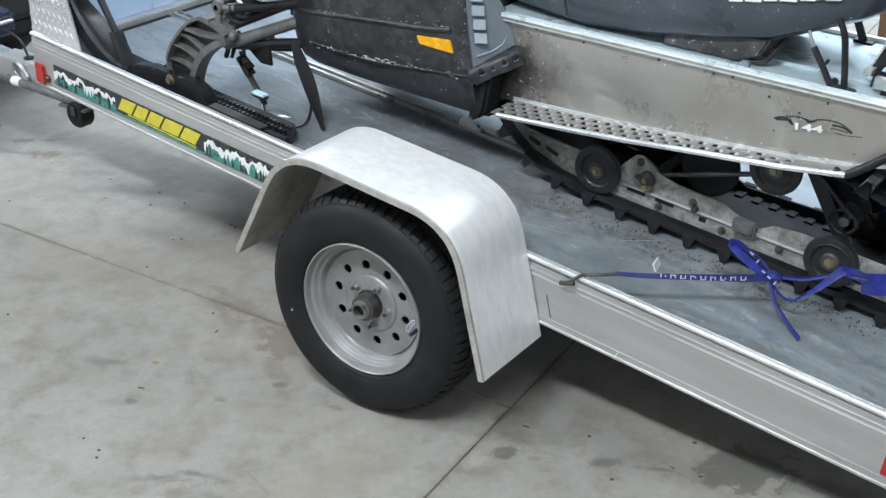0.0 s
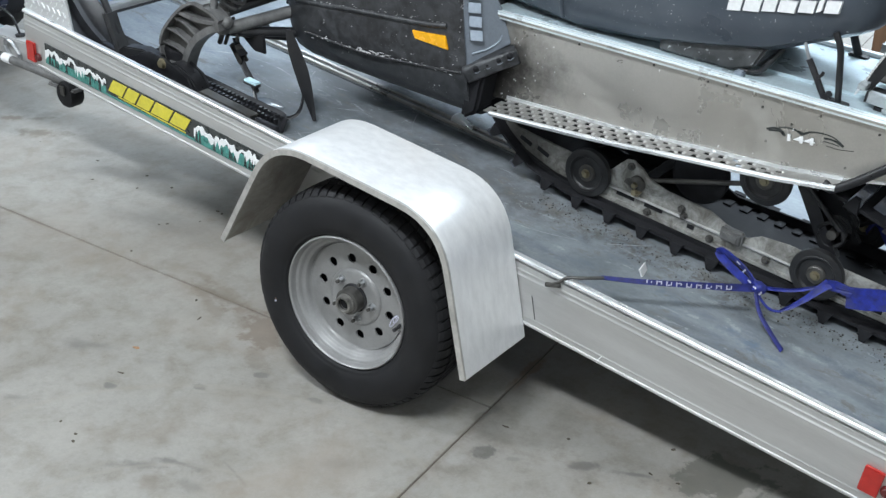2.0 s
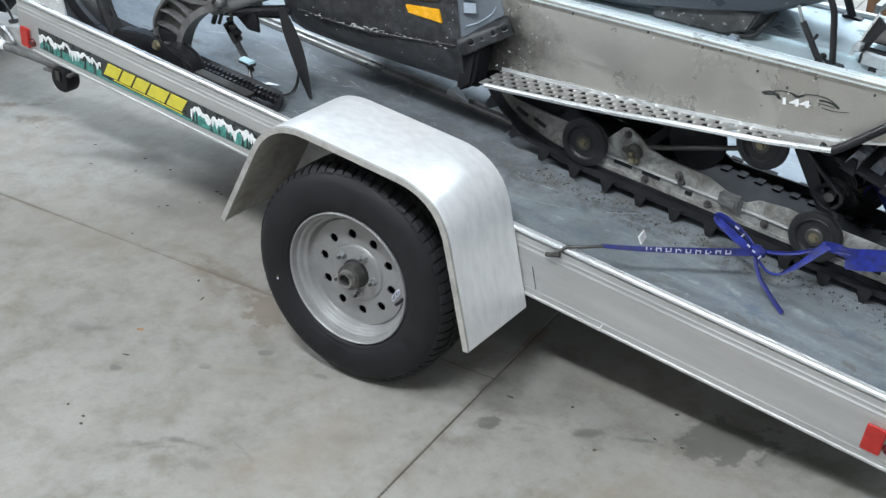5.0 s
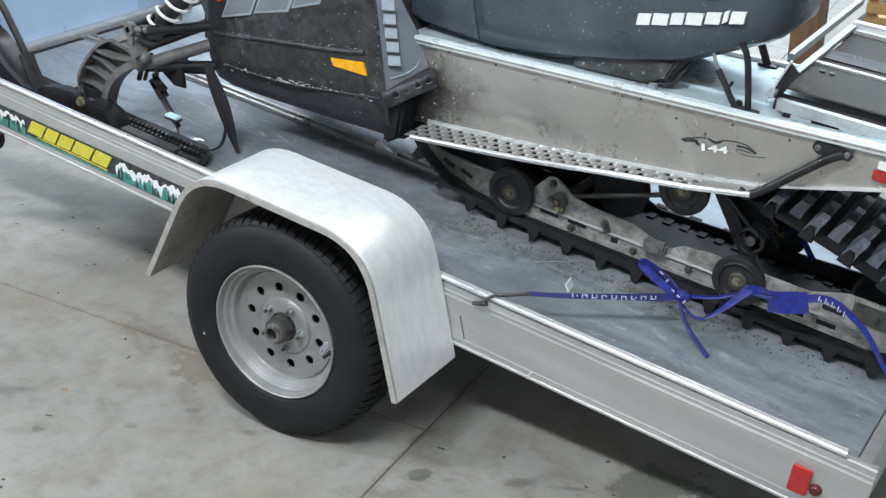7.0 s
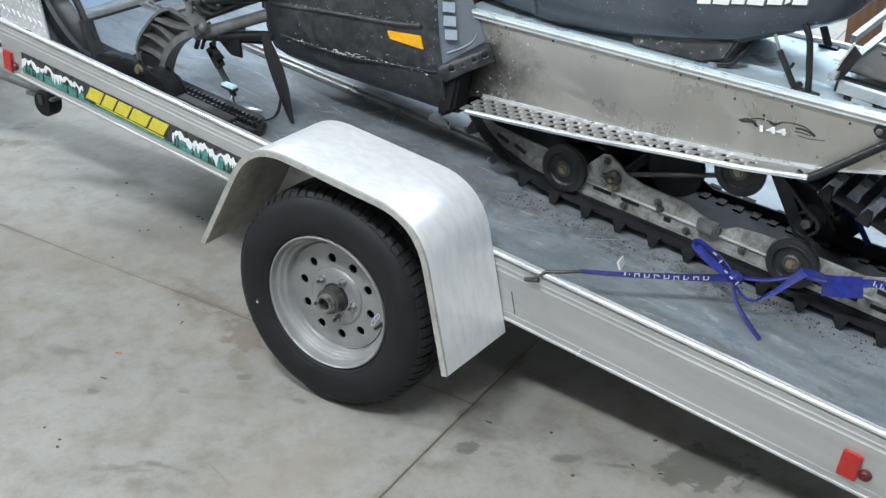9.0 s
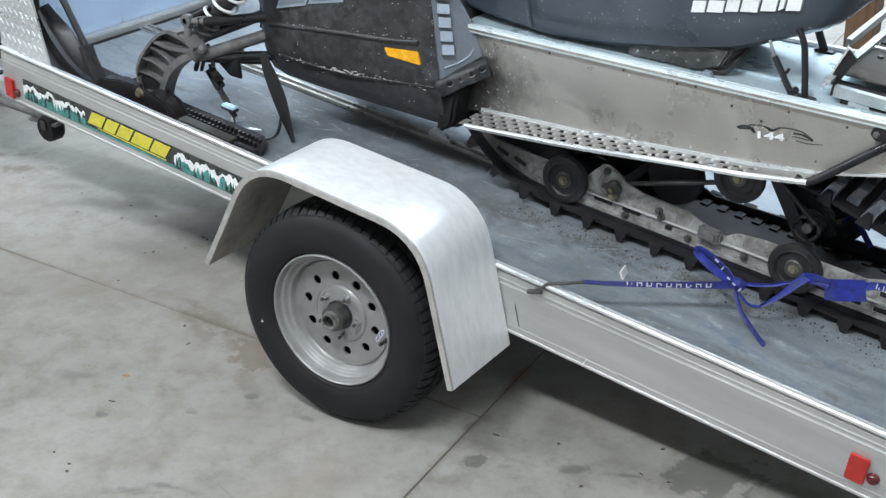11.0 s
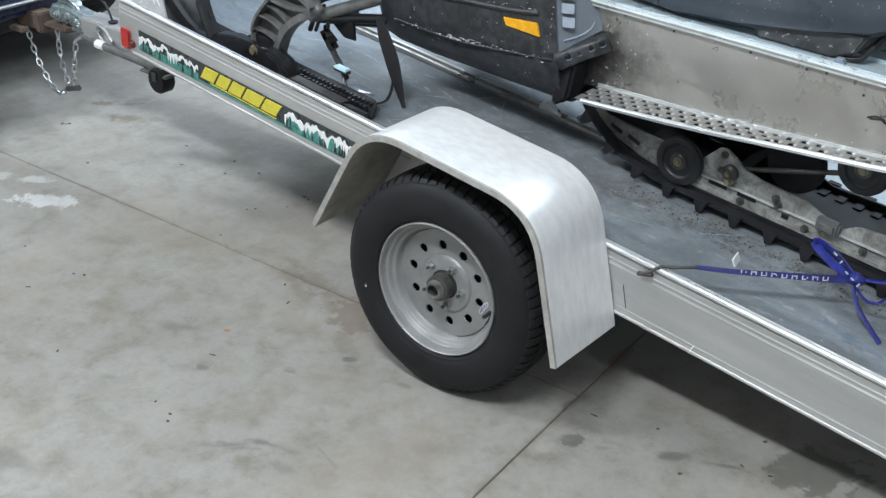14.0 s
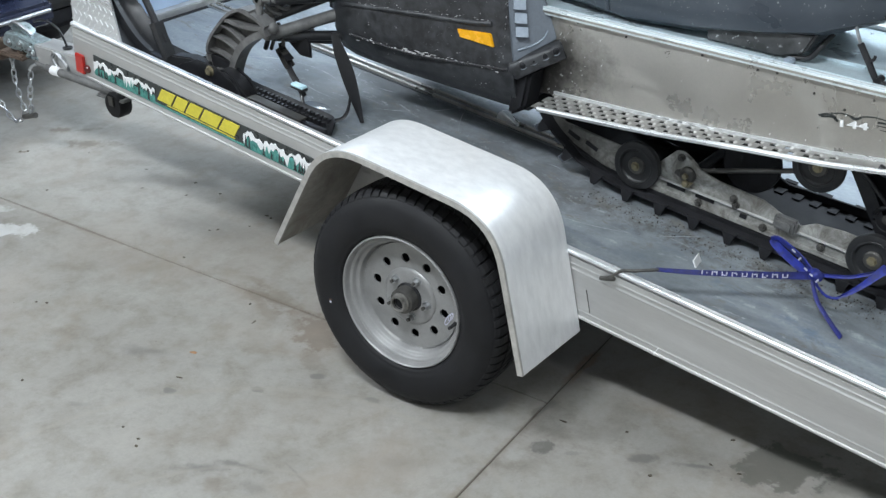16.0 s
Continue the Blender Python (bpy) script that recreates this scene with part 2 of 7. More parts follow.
def thin_wob(nt):
    """A fine unevenness for the rims of small marks."""
    m = nt.nodes.new("ShaderNodeMath")
    m.operation = "MULTIPLY_ADD"
    m.inputs[1].default_value, m.inputs[2].default_value = 3.0, -1.4
    link(nt, noise_node(nt, 34, 6, 0.7), m.inputs[0])
    return m.outputs[0]


def deck_metal():
    """Worn aluminium: pale and streaked, with darker patches under and beside the sled, and scratches."""
    m, nt, b = nodes_of("dirty_aluminium_deck")
    tc = nt.nodes.new("ShaderNodeTexCoord")
    big = noise_node(nt, 3.0, 10, 0.65, stretch=(0.7, 1.8, 1), distortion=0.6)
    c = ramp(nt, big, [(0.3, (0.2, 0.226, 0.246)), (0.5, (0.31, 0.342, 0.366)), (0.72, (0.43, 0.466, 0.493))])
    fine = noise_node(nt, 80, 6, 0.7)
    c = mix(nt, 0.4, c, ramp(nt, fine, [(0.3, grey(0.6)), (0.65, grey(1.0))]), "MULTIPLY")
    wob = nt.nodes.new("ShaderNodeMath")
    wob.operation = "MULTIPLY_ADD"
    wob.inputs[1].default_value, wob.inputs[2].default_value = 1.6, -0.8
    link(nt, noise_node(nt, 6, 8, 0.65), wob.inputs[0])
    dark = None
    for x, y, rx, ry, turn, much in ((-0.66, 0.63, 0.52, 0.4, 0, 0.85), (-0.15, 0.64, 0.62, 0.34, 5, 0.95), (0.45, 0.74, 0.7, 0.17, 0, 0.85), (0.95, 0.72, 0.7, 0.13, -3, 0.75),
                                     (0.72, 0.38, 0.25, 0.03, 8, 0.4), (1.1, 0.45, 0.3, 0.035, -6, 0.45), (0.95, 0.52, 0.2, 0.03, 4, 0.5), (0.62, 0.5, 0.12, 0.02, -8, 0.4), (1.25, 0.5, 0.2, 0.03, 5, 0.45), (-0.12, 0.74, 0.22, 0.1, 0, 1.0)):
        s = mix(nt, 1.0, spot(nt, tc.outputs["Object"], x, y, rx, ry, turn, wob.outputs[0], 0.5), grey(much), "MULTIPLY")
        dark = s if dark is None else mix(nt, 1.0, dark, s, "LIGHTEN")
    blue = ramp(nt, noise_node(nt, 9, 6, 0.7, stretch=(0.8, 2.0, 1)), [(0.52, grey(0)), (0.66, grey(0.5))])
    c = mix(nt, blue, c, (0.17, 0.205, 0.26))
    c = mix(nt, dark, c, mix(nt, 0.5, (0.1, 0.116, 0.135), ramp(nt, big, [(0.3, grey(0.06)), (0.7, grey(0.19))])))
    mud = mix(nt, 1.0, spot(nt, tc.outputs["Object"], 0.6, 0.605, 0.75, 0.09, 2, wob.outputs[0], 0.6), ramp(nt, noise_node(nt, 30, 10, 0.75), [(0.46, grey(0)), (0.56, grey(0.75))]), "MULTIPLY")
    c = mix(nt, mud, c, (0.12, 0.108, 0.092))
    drip = ramp(nt, noise_node(nt, 13, 9, 0.72, stretch=(0.8, 1.7, 1), distortion=0.7), [(0.56, grey(0)), (0.66, grey(0.65))])
    c = mix(nt, drip, c, (0.2, 0.185, 0.16))
    chalk = ramp(nt, noise_node(nt, 15, 10, 0.75, stretch=(0.6, 1.8, 1), distortion=1.0), [(0.59, grey(0)), (0.67, grey(0.75))])
    c = mix(nt, chalk, c, (0.5, 0.54, 0.56))
    for x, y, rx, ry, turn, tint, much in ((0.86, 0.47, 0.05, 0.014, -25, (0.62, 0.65, 0.66), 0.8), (0.76, 0.43, 0.03, 0.01, 10, (0.62, 0.65, 0.66), 0.7), (1.02, 0.5, 0.06, 0.012, -12, (0.58, 0.62, 0.63), 0.6),
                                           (0.35, 0.45, 0.03, 0.016, 20, (0.6, 0.63, 0.64), 0.7), (0.5, 0.3, 0.03, 0.012, -30, (0.62, 0.65, 0.66), 0.7), (0.92, 0.43, 0.12, 0.035, -15, (0.13, 0.2, 0.3), 0.55),
                                           (0.68, 0.47, 0.09, 0.03, 10, (0.14, 0.2, 0.28), 0.45), (1.15, 0.5, 0.14, 0.03, -10, (0.13, 0.16, 0.2), 0.6), (0.85, 0.53, 0.1, 0.025, -8, (0.12, 0.135, 0.155), 0.6), (-0.2, 0.5, 0.1, 0.03, 12, (0.13, 0.19, 0.28), 0.5)):
        c = mix(nt, mix(nt, 1.0, spot(nt, tc.outputs["Object"], x, y, rx, ry, turn, thin_wob(nt), 0.7), grey(much), "MULTIPLY"), c, tint)
    scr = ramp(nt, noise_node(nt, 22, 3, 0.5, stretch=(0.25, 3.5, 1), distortion=2.5), [(0.7, grey(0)), (0.76, grey(0.3))])
    c = mix(nt, scr, c, (0.6, 0.62, 0.63))
    thin = nt.nodes.new("ShaderNodeMath")
    thin.operation = "MULTIPLY_ADD"
    thin.inputs[1].default_value, thin.inputs[2].default_value = 5.0, -1.9
    link(nt, noise_node(nt, 9, 4, 0.6), thin.inputs[0])
    for x, y, r, w in ((-0.95, 0.35, 0.33, 0.0035), (-0.5, 0.9, 0.36, 0.003), (-0.2, 0.2, 0.4, 0.0035), (0.1, 1.0, 0.55, 0.003), (-0.8, 0.95, 0.4, 0.003), (0.0, 0.4, 0.17, 0.003)):
        flat = nt.nodes.new("ShaderNodeVectorMath")
        flat.operation = "MULTIPLY"
        flat.inputs[1].default_value = (1, 1, 0)
        link(nt, tc.outputs["Object"], flat.inputs[0])
        c = mix(nt, arc(nt, flat.outputs[0], x, y, r, w, thin.outputs[0]), c, (0.75, 0.77, 0.78))
    link(nt, c, b.inputs["Base Color"])
    link(nt, ramp(nt, dark, [(0.0, grey(0.35)), (1.0, grey(0.05))]), b.inputs["Metallic"])
    link(nt, ramp(nt, big, [(0.3, grey(0.46)), (0.7, grey(0.66))]), b.inputs["Roughness"])
    b.inputs["Specular IOR Level"].default_value = 0.4
    bump(nt, b, fine, 0.2, 0.001)
    return m


M_DECK = deck_metal()
M_RUBBER = surface("tyre_rubber", (0.0095, 0.0095, 0.0108), 0.62, 0, 0.7, 1.6, 14, 150, 0.3, spec=0.3, dirt=(0.018, 0.0175, 0.018), dirt_cover=0.4, dirt_scale=11)
# Paler copy of the track rubber: light on the upper paddles put into colour.
M_PADDLE_LIT = surface("wet_track_rubber", (0.12, 0.133, 0.16), 0.3, 0, 0.4, 1.6, 18, 120, 0.25, spec=0.8)
M_WHEEL = surface("silver_wheel_paint", (0.305, 0.302, 0.298), 0.42, 0.3, 0.8, 1.1, 12, 160, 0.1, grained=0.2, dirt=(0.2, 0.185, 0.165), dirt_cover=0.26, dirt_scale=16)
M_STEEL_DARK = surface("dark_greasy_steel", (0.09, 0.086, 0.08), 0.5, 0.5, 0.6, 1.4, 30, 200, 0.2)
M_CAP = surface("dull_grease_cap_steel", (0.3, 0.29, 0.27), 0.4, 0.7, 0.5, 1.2, 40, 160, 0.15)


def dusty(name, color, dust, rough=0.4, blotch=26.0, cover=0.5, speck=0.7, speck_scale=170.0, bumpy=0.25):
    """Dark moulded skin under a film of dried road dust: soft dapples, wiped areas and pale specks."""
    m, nt, b = nodes_of(name)
    cloud = ramp(nt, noise_node(nt, blotch, 4, 0.55, distortion=0.4), [(0.36, grey(0)), (0.68, grey(1))])
    wide = ramp(nt, noise_node(nt, 5.0, 6, 0.6), [(0.3, grey(0.25)), (0.65, grey(1))])
    film = mix(nt, 1.0, mix(nt, 1.0, cloud, wide, "MULTIPLY"), grey(cover), "MULTIPLY")
    c = mix(nt, film, color, dust)
    specks = ramp(nt, noise_node(nt, speck_scale, 2, 0.5), [(speck, grey(0)), (speck + 0.035, grey(0.85))])
    specks = mix(nt, 1.0, specks, wide, "MULTIPLY")
    c = mix(nt, specks, c, (0.5, 0.52, 0.53))
    streak = ramp(nt, noise_node(nt, 16, 5, 0.6, stretch=(0.5, 1, 4), distortion=1.5), [(0.66, grey(0)), (0.74, grey(0.35))])
    c = mix(nt, streak, c, dust)
    link(nt, c, b.inputs["Base Color"])
    link(nt, ramp(nt, film, [(0.0, grey(rough)), (0.6, grey(min(1, rough + 0.3)))]), b.inputs["Roughness"])
    bump(nt, b, noise_node(nt, 240, 3, 0.6), bumpy, 0.0006)
    return m


M_PLASTIC = dusty("scuffed_black_plastic", (0.016, 0.0163, 0.0185), (0.105, 0.109, 0.115), 0.33, 34, 0.7, 0.72)
M_SEAT = dusty("dusty_black_vinyl", (0.045, 0.056, 0.072), (0.16, 0.18, 0.205), 0.27, 6, 0.32, 0.7, 150, 0.4)
M_TANK = dusty("muddy_black_plastic", (0.028, 0.029, 0.03), (0.2, 0.205, 0.21), 0.45, 22, 0.6, 0.66, 90, 0.4)
# Same metal as the sides; bluish light from above put into the colour.
M_TUNNEL_TOP_LIT = surface("bluish_tunnel_top", (0.66, 0.78, 0.83), 0.34, 0.4, 0.8, 1.08, 9, 120, 0.1, dirt=(0.46, 0.54, 0.58), dirt_cover=0.3, dirt_scale=8)
M_RACKBAR = surface("dull_rack_tube", (0.5, 0.53, 0.54), 0.42, 0.5, 0.75, 1.15, 14, 140, 0.15)
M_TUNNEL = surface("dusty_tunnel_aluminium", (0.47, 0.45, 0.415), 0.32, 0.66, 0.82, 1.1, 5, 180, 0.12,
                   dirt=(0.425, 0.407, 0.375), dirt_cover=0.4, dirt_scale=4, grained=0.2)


def dark_patch(m, x, z, rx, rz, color, much):
    """An uneven darkened patch on an upright sheet, round (x, z) of its own frame."""
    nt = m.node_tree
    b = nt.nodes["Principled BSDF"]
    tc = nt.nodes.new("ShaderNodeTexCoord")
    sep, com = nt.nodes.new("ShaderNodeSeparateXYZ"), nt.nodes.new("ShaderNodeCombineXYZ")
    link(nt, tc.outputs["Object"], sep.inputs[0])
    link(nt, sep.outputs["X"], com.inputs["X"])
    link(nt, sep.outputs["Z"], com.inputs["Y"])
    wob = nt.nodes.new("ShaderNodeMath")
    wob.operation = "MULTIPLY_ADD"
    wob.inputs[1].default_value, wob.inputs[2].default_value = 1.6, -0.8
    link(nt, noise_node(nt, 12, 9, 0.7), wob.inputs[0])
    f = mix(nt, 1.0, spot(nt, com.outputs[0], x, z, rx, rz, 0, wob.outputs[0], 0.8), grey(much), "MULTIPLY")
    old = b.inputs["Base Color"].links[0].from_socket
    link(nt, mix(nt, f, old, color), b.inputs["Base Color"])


# Tunnel front: dirt, with shade beside the body put into the same colour.
dark_patch(M_TUNNEL, -0.37, 0.3, 0.29, 0.26, (0.05, 0.045, 0.042), 0.92)
dark_patch(M_TUNNEL, 0.3, 0.42, 0.4, 0.1, (0.3, 0.28, 0.25), 0.35)
M_BOARD = surface("worn_board_aluminium", (0.4, 0.39, 0.37), 0.4, 0.55, 0.75, 1.15, 20, 160, 0.15, dirt=(0.2, 0.19, 0.17), dirt_cover=0.36, dirt_scale=22)
M_RACK = surface("dull_rack_plate", (0.095, 0.088, 0.08), 0.75, 0.0, 0.7, 1.2, 8, 150, 0.15, dirt=(0.3, 0.3, 0.29), dirt_cover=0.28, dirt_scale=9, spec=0.25)
# Track belt rubber; also the black of strips and plates put in for shade.
M_BELT_AND_SHADE = surface("track_belt_rubber", (0.0135, 0.0135, 0.0155), 0.7, 0, 0.6, 1.7, 18, 120, 0.3, spec=0.25)
M_IDLER = surface("muddy_bogie_rubber", (0.018, 0.018, 0.019), 0.5, 0.0, 0.6, 1.5, 30, 150, 0.25, dirt=(0.075, 0.072, 0.066), dirt_cover=0.3, dirt_scale=38)
M_SKID = surface("dirty_skid_aluminium", (0.46, 0.455, 0.43), 0.5, 0.5, 0.6, 1.2, 16, 120, 0.2,
                 dirt=(0.11, 0.1, 0.085), dirt_cover=0.47, dirt_scale=24)
dark_patch(M_SKID, -0.27, 0.13, 0.24, 0.14, (0.06, 0.056, 0.05), 0.75)
M_GREYPLASTIC = surface("grey_moulded_plastic", (0.2, 0.225, 0.26), 0.45, 0.1, 0.85, 1.12, 12, 160, 0.15)
M_ARM = surface("weathered_grey_casting", (0.155, 0.153, 0.15), 0.5, 0.25, 0.6, 1.4, 22, 150, 0.25)
M_BLACKPAINT = surface("black_painted_steel", (0.016, 0.016, 0.018), 0.38, 0.1, 0.7, 1.5, 22, 180, 0.12, dirt=(0.05, 0.05, 0.05), dirt_cover=0.3, dirt_scale=26)
M_CHROME = surface("galvanised_chain_steel", (0.5, 0.51, 0.52), 0.4, 0.95, 0.85, 1.1, 20, 100, 0.05)
M_RUST = surface("rusty_steel", (0.12, 0.085, 0.065), 0.75, 0.2, 0.6, 1.4, 14, 120, 0.3)
M_STRAP = surface("blue_webbing", (0.013, 0.024, 0.24), 0.5, 0, 0.5, 1.5, 60, 500, 0.7, dirt=(0.045, 0.05, 0.12), dirt_cover=0.4, dirt_scale=26)
M_STRAP_DARK = surface("grimy_navy_webbing", (0.016, 0.022, 0.16), 0.55, 0, 0.5, 1.5, 60, 500, 0.7, dirt=(0.03, 0.03, 0.05), dirt_cover=0.4, dirt_scale=30)
M_PRINT = surface("pale_strap_print", (0.6, 0.6, 0.72), 0.6, 0, 0.7, 1.1, 60)
M_LOUVRE = surface("pale_grey_louvre", (0.31, 0.36, 0.42), 0.4, 0.1, 0.85, 1.1, 20)
M_PUDDLE = surface("melt_water", (0.17, 0.19, 0.21), 0.1, 0, 0.9, 1.1, 8, 30, 0.02, rough_var=0.03)
M_WHITE = surface("white_print", (0.85, 0.85, 0.85), 0.5, 0, 0.95, 1.05)
M_ORANGE = surface("amber_reflector", (0.92, 0.45, 0.012), 0.25, 0, 0.93, 1.06, 30)
M_RED = surface("red_reflector", (0.46, 0.03, 0.024), 0.22, 0, 0.85, 1.15, 30)
M_LENS = surface("dark_red_lens", (0.1, 0.015, 0.015), 0.25, 0, 0.8, 1.2, 40)
M_YELLOW = surface("yellow_print", (0.68, 0.59, 0.06), 0.4, 0, 0.9, 1.08, 30)
M_DECALBLACK = surface("black_decal", (0.03, 0.035, 0.035), 0.3, 0, 0.8, 1.2, 30)
M_TEAL = surface("teal_print", (0.075, 0.27, 0.235), 0.35, 0, 0.6, 1.4, 60)
M_PANEL = surface("blue_white_shield_panel", (0.47, 0.59, 0.77), 0.26, 0.1, 0.8, 1.2, 2.2, 90, 0.05, stretch=(1, 1, 0.5), grained=0.1)
M_WOOD = surface("stained_timber", (0.2, 0.11, 0.06), 0.6, 0, 0.75, 1.2, 6, 90, 0.2, stretch=(6, 6, 0.6))
M_PINE = surface("yellow_pine_crate", (0.55, 0.33, 0.12), 0.55, 0, 0.85, 1.1, 6, 90, 0.15)
M_NAVY = surface("navy_vehicle_paint", (0.02, 0.025, 0.05), 0.22, 0.1, 0.85, 1.2, 6)
M_GRIT = surface("dark_wet_grit", (0.06, 0.055, 0.05), 0.7, 0, 0.7, 1.4, 60)
M_BRASS = surface("brass_bolt", (0.3, 0.26, 0.17), 0.4, 0.7, 0.7, 1.2, 60)
M_SCRAPE = surface("scraped_plastic", (0.42, 0.42, 0.42), 0.7, 0, 0.5, 1.4, 60)
M_LEAF = surface("tan_leaf_scrap", (0.38, 0.22, 0.12), 0.7, 0, 0.7, 1.2, 60)
M_DIRT = surface("dry_mud_crumbs", (0.1, 0.085, 0.065), 0.9, 0, 0.7, 1.3, 60)


# ---- building helpers ----
ORIGIN = {}


def thing(name, m, label, category, group="", kind="", origin=(0, 0, 0)):
    """An Empty that parents the parts of one thing; parts are given in the frame m, and the Empty stands at origin of that frame."""
    e = new(name)
    e.empty_display_size = 0.05
    e.matrix_world = m @ Matrix.Translation(origin)
    ORIGIN[e.name] = Vector(origin)
    return tagged(e, label, category, group, kind)


def part(name, bm, material, parent, label="", smooth=True, kind=""):
    me = bpy.data.meshes.new(name)
    if parent is not None:
        o = ORIGIN[parent.name]
        bmesh.ops.translate(bm, verts=bm.verts, vec=-o)
    bmesh.ops.recalc_face_normals(bm, faces=bm.faces)
    bm.to_mesh(me)
    bm.free()
    if smooth:
        me.polygons.foreach_set("use_smooth", [True] * len(me.polygons))
        me.set_sharp_from_angle(angle=radians(38))
    me.materials.append(material)
    ob = new(name, me)
    if parent is not None:
        ob.parent = parent
        ORIGIN[ob.name] = ORIGIN[parent.name]
    return tagged(ob, label, kind=kind)


def solo(name, bm, material, m, label, category, group="", kind="", smooth=True):
    """A thing that is one mesh."""
    ob = part(name, bm, material, None, smooth=smooth)
    ob.matrix_world = m
    return tagged(ob, label, category, group, kind)


def bevelled(bm, width, segments=2):
    if width > 0:
        bmesh.ops.bevel(bm, geom=list(bm.edges), offset=width, segments=segments, affect="EDGES", clamp_overlap=True)
    return bm


def box(lo, hi, bevel=0.0, segments=2):
    bm = bmesh.new()
    c = [(a + b) / 2 for a, b in zip(lo, hi)]
    s = [abs(b - a) for a, b in zip(lo, hi)]
    bmesh.ops.create_cube(bm, size=1, matrix=Matrix.Translation(c) @ Matrix.Diagonal((*s, 1)))
    return bevelled(bm, bevel, segments)


def join(*bms):
    out = bms[0]
    for other in bms[1:]:
        me = bpy.data.meshes.new("tmp")
        other.to_mesh(me)
        other.free()
        out.from_mesh(me)
        bpy.data.meshes.remove(me)
    return out


def moved(bm, m):
    bmesh.ops.transform(bm, matrix=m, verts=bm.verts)
    return bm


def prism(points, y0, y1, bevel=0.0):
    """A closed outline in x and z, pushed from y0 to y1."""
    bm = bmesh.new()
    a = [bm.verts.new((x, y0, z)) for x, z in points]
    b = [bm.verts.new((x, y1, z)) for x, z in points]
    bm.faces.new(a)
    bm.faces.new(b[::-1])
    n = len(points)
    for i in range(n):
        bm.faces.new((a[i], b[i], b[(i + 1) % n], a[(i + 1) % n]))
    bmesh.ops.recalc_face_normals(bm, faces=bm.faces)
    return bevelled(bm, bevel)


def along_x(points, x0, x1):
    """A closed outline in y and z, pushed from x0 to x1."""
    bm = bmesh.new()
    a = [bm.verts.new((x0, y, z)) for y, z in points]
    b = [bm.verts.new((x1, y, z)) for y, z in points]
    bm.faces.new(a)
    bm.faces.new(b[::-1])
    n = len(points)
    for i in range(n):
        bm.faces.new((a[i], b[i], b[(i + 1) % n], a[(i + 1) % n]))
    bmesh.ops.recalc_face_normals(bm, faces=bm.faces)
    return bm


def rod(a, b, r, r2=None, n=12):
    bm = bmesh.new()
    a, b = Vector(a), Vector(b)
    d = b - a
    m = Matrix.Translation((a + b) / 2) @ d.to_track_quat("Z", "Y").to_matrix().to_4x4()
    bmesh.ops.create_cone(bm, cap_ends=True, segments=n, radius1=r, radius2=r if r2 is None else r2, depth=d.length, matrix=m)
    return bm


def smooth_path(points, steps=6):
    """Points on a Catmull-Rom line through the given ones."""
    p = [Vector(q) for q in points]
    p = [2 * p[0] - p[1]] + p + [2 * p[-1] - p[-2]]
    out = []
    for i in range(1, len(p) - 2):
        for k in range(steps):
            t = k / steps
            out.append(0.5 * (2 * p[i] + (p[i + 1] - p[i - 1]) * t + (2 * p[i - 1] - 5 * p[i] + 4 * p[i + 1] - p[i + 2]) * t * t
                              + (3 * p[i] - p[i - 1] - 3 * p[i + 1] + p[i + 2]) * t ** 3))
    out.append(p[-2])
    return out


def sweep(points, outline, closed=False, up=(0, 0, 1), twist=None):
    """An outline (pairs across, up) carried along points."""
    bm = bmesh.new()
    p = [Vector(q) for q in points]
    rings = []
    n = len(p)
    for i, q in enumerate(p):
        if closed:
            d = p[(i + 1) % n] - p[i - 1]
        else:
            d = p[min(i + 1, n - 1)] - p[max(i - 1, 0)]
        d.normalize()
        side = d.cross(Vector(up))
        if side.length < 1e-4:
            side = d.cross(Vector((0, 1, 0)))
        side.normalize()
        top = side.cross(d)
        if twist:
            turn = Matrix.Rotation(twist(i / (n - 1)), 3, d)
            side, top = turn @ side, turn @ top
        rings.append([bm.verts.new(q + side * a + top * b) for a, b in outline])
    k = len(outline)
    for i in range(n if closed else n - 1):
        r, s = rings[i], rings[(i + 1) % n]
        for j in range(k):
            bm.faces.new((r[j], r[(j + 1) % k], s[(j + 1) % k], s[j]))
    if not closed:
        bm.faces.new(rings[0])
        bm.faces.new(rings[-1][::-1])
    return bm


def circle(r, n=10, r2=None):
    return [(r * math.cos(2 * math.pi * i / n), (r2 or r) * math.sin(2 * math.pi * i / n)) for i in range(n)]


def tube(points, r, steps=6, n=10, closed=False):
    return sweep(smooth_path(points, steps) if steps > 1 else points, circle(r, n), closed)


def lathe(profile, n=48, center=(0, 0, 0), closed=False):
    """A profile of (radius, y) turned about the y axis through center."""
    bm = bmesh.new()
    rings = []
    for r, y in profile:
        if r < 1e-6:
            rings.append([bm.verts.new((center[0], center[1] + y, center[2]))])
        else:
            rings.append([bm.verts.new((center[0] + r * math.cos(2 * math.pi * i / n), center[1] + y, center[2] + r * math.sin(2 * math.pi * i / n))) for i in range(n)])
    pairs = list(zip(rings, rings[1:])) + ([(rings[-1], rings[0])] if closed else [])
    for a, b in pairs:
        for i in range(n):
            j = (i + 1) % n
            if len(a) == 1 and len(b) == 1:
                continue
            if len(a) == 1:
                bm.faces.new((a[0], b[j], b[i]))
            elif len(b) == 1:
                bm.faces.new((a[i], a[j], b[0]))
            else:
                bm.faces.new((a[i], a[j], b[j], b[i]))
    return bm


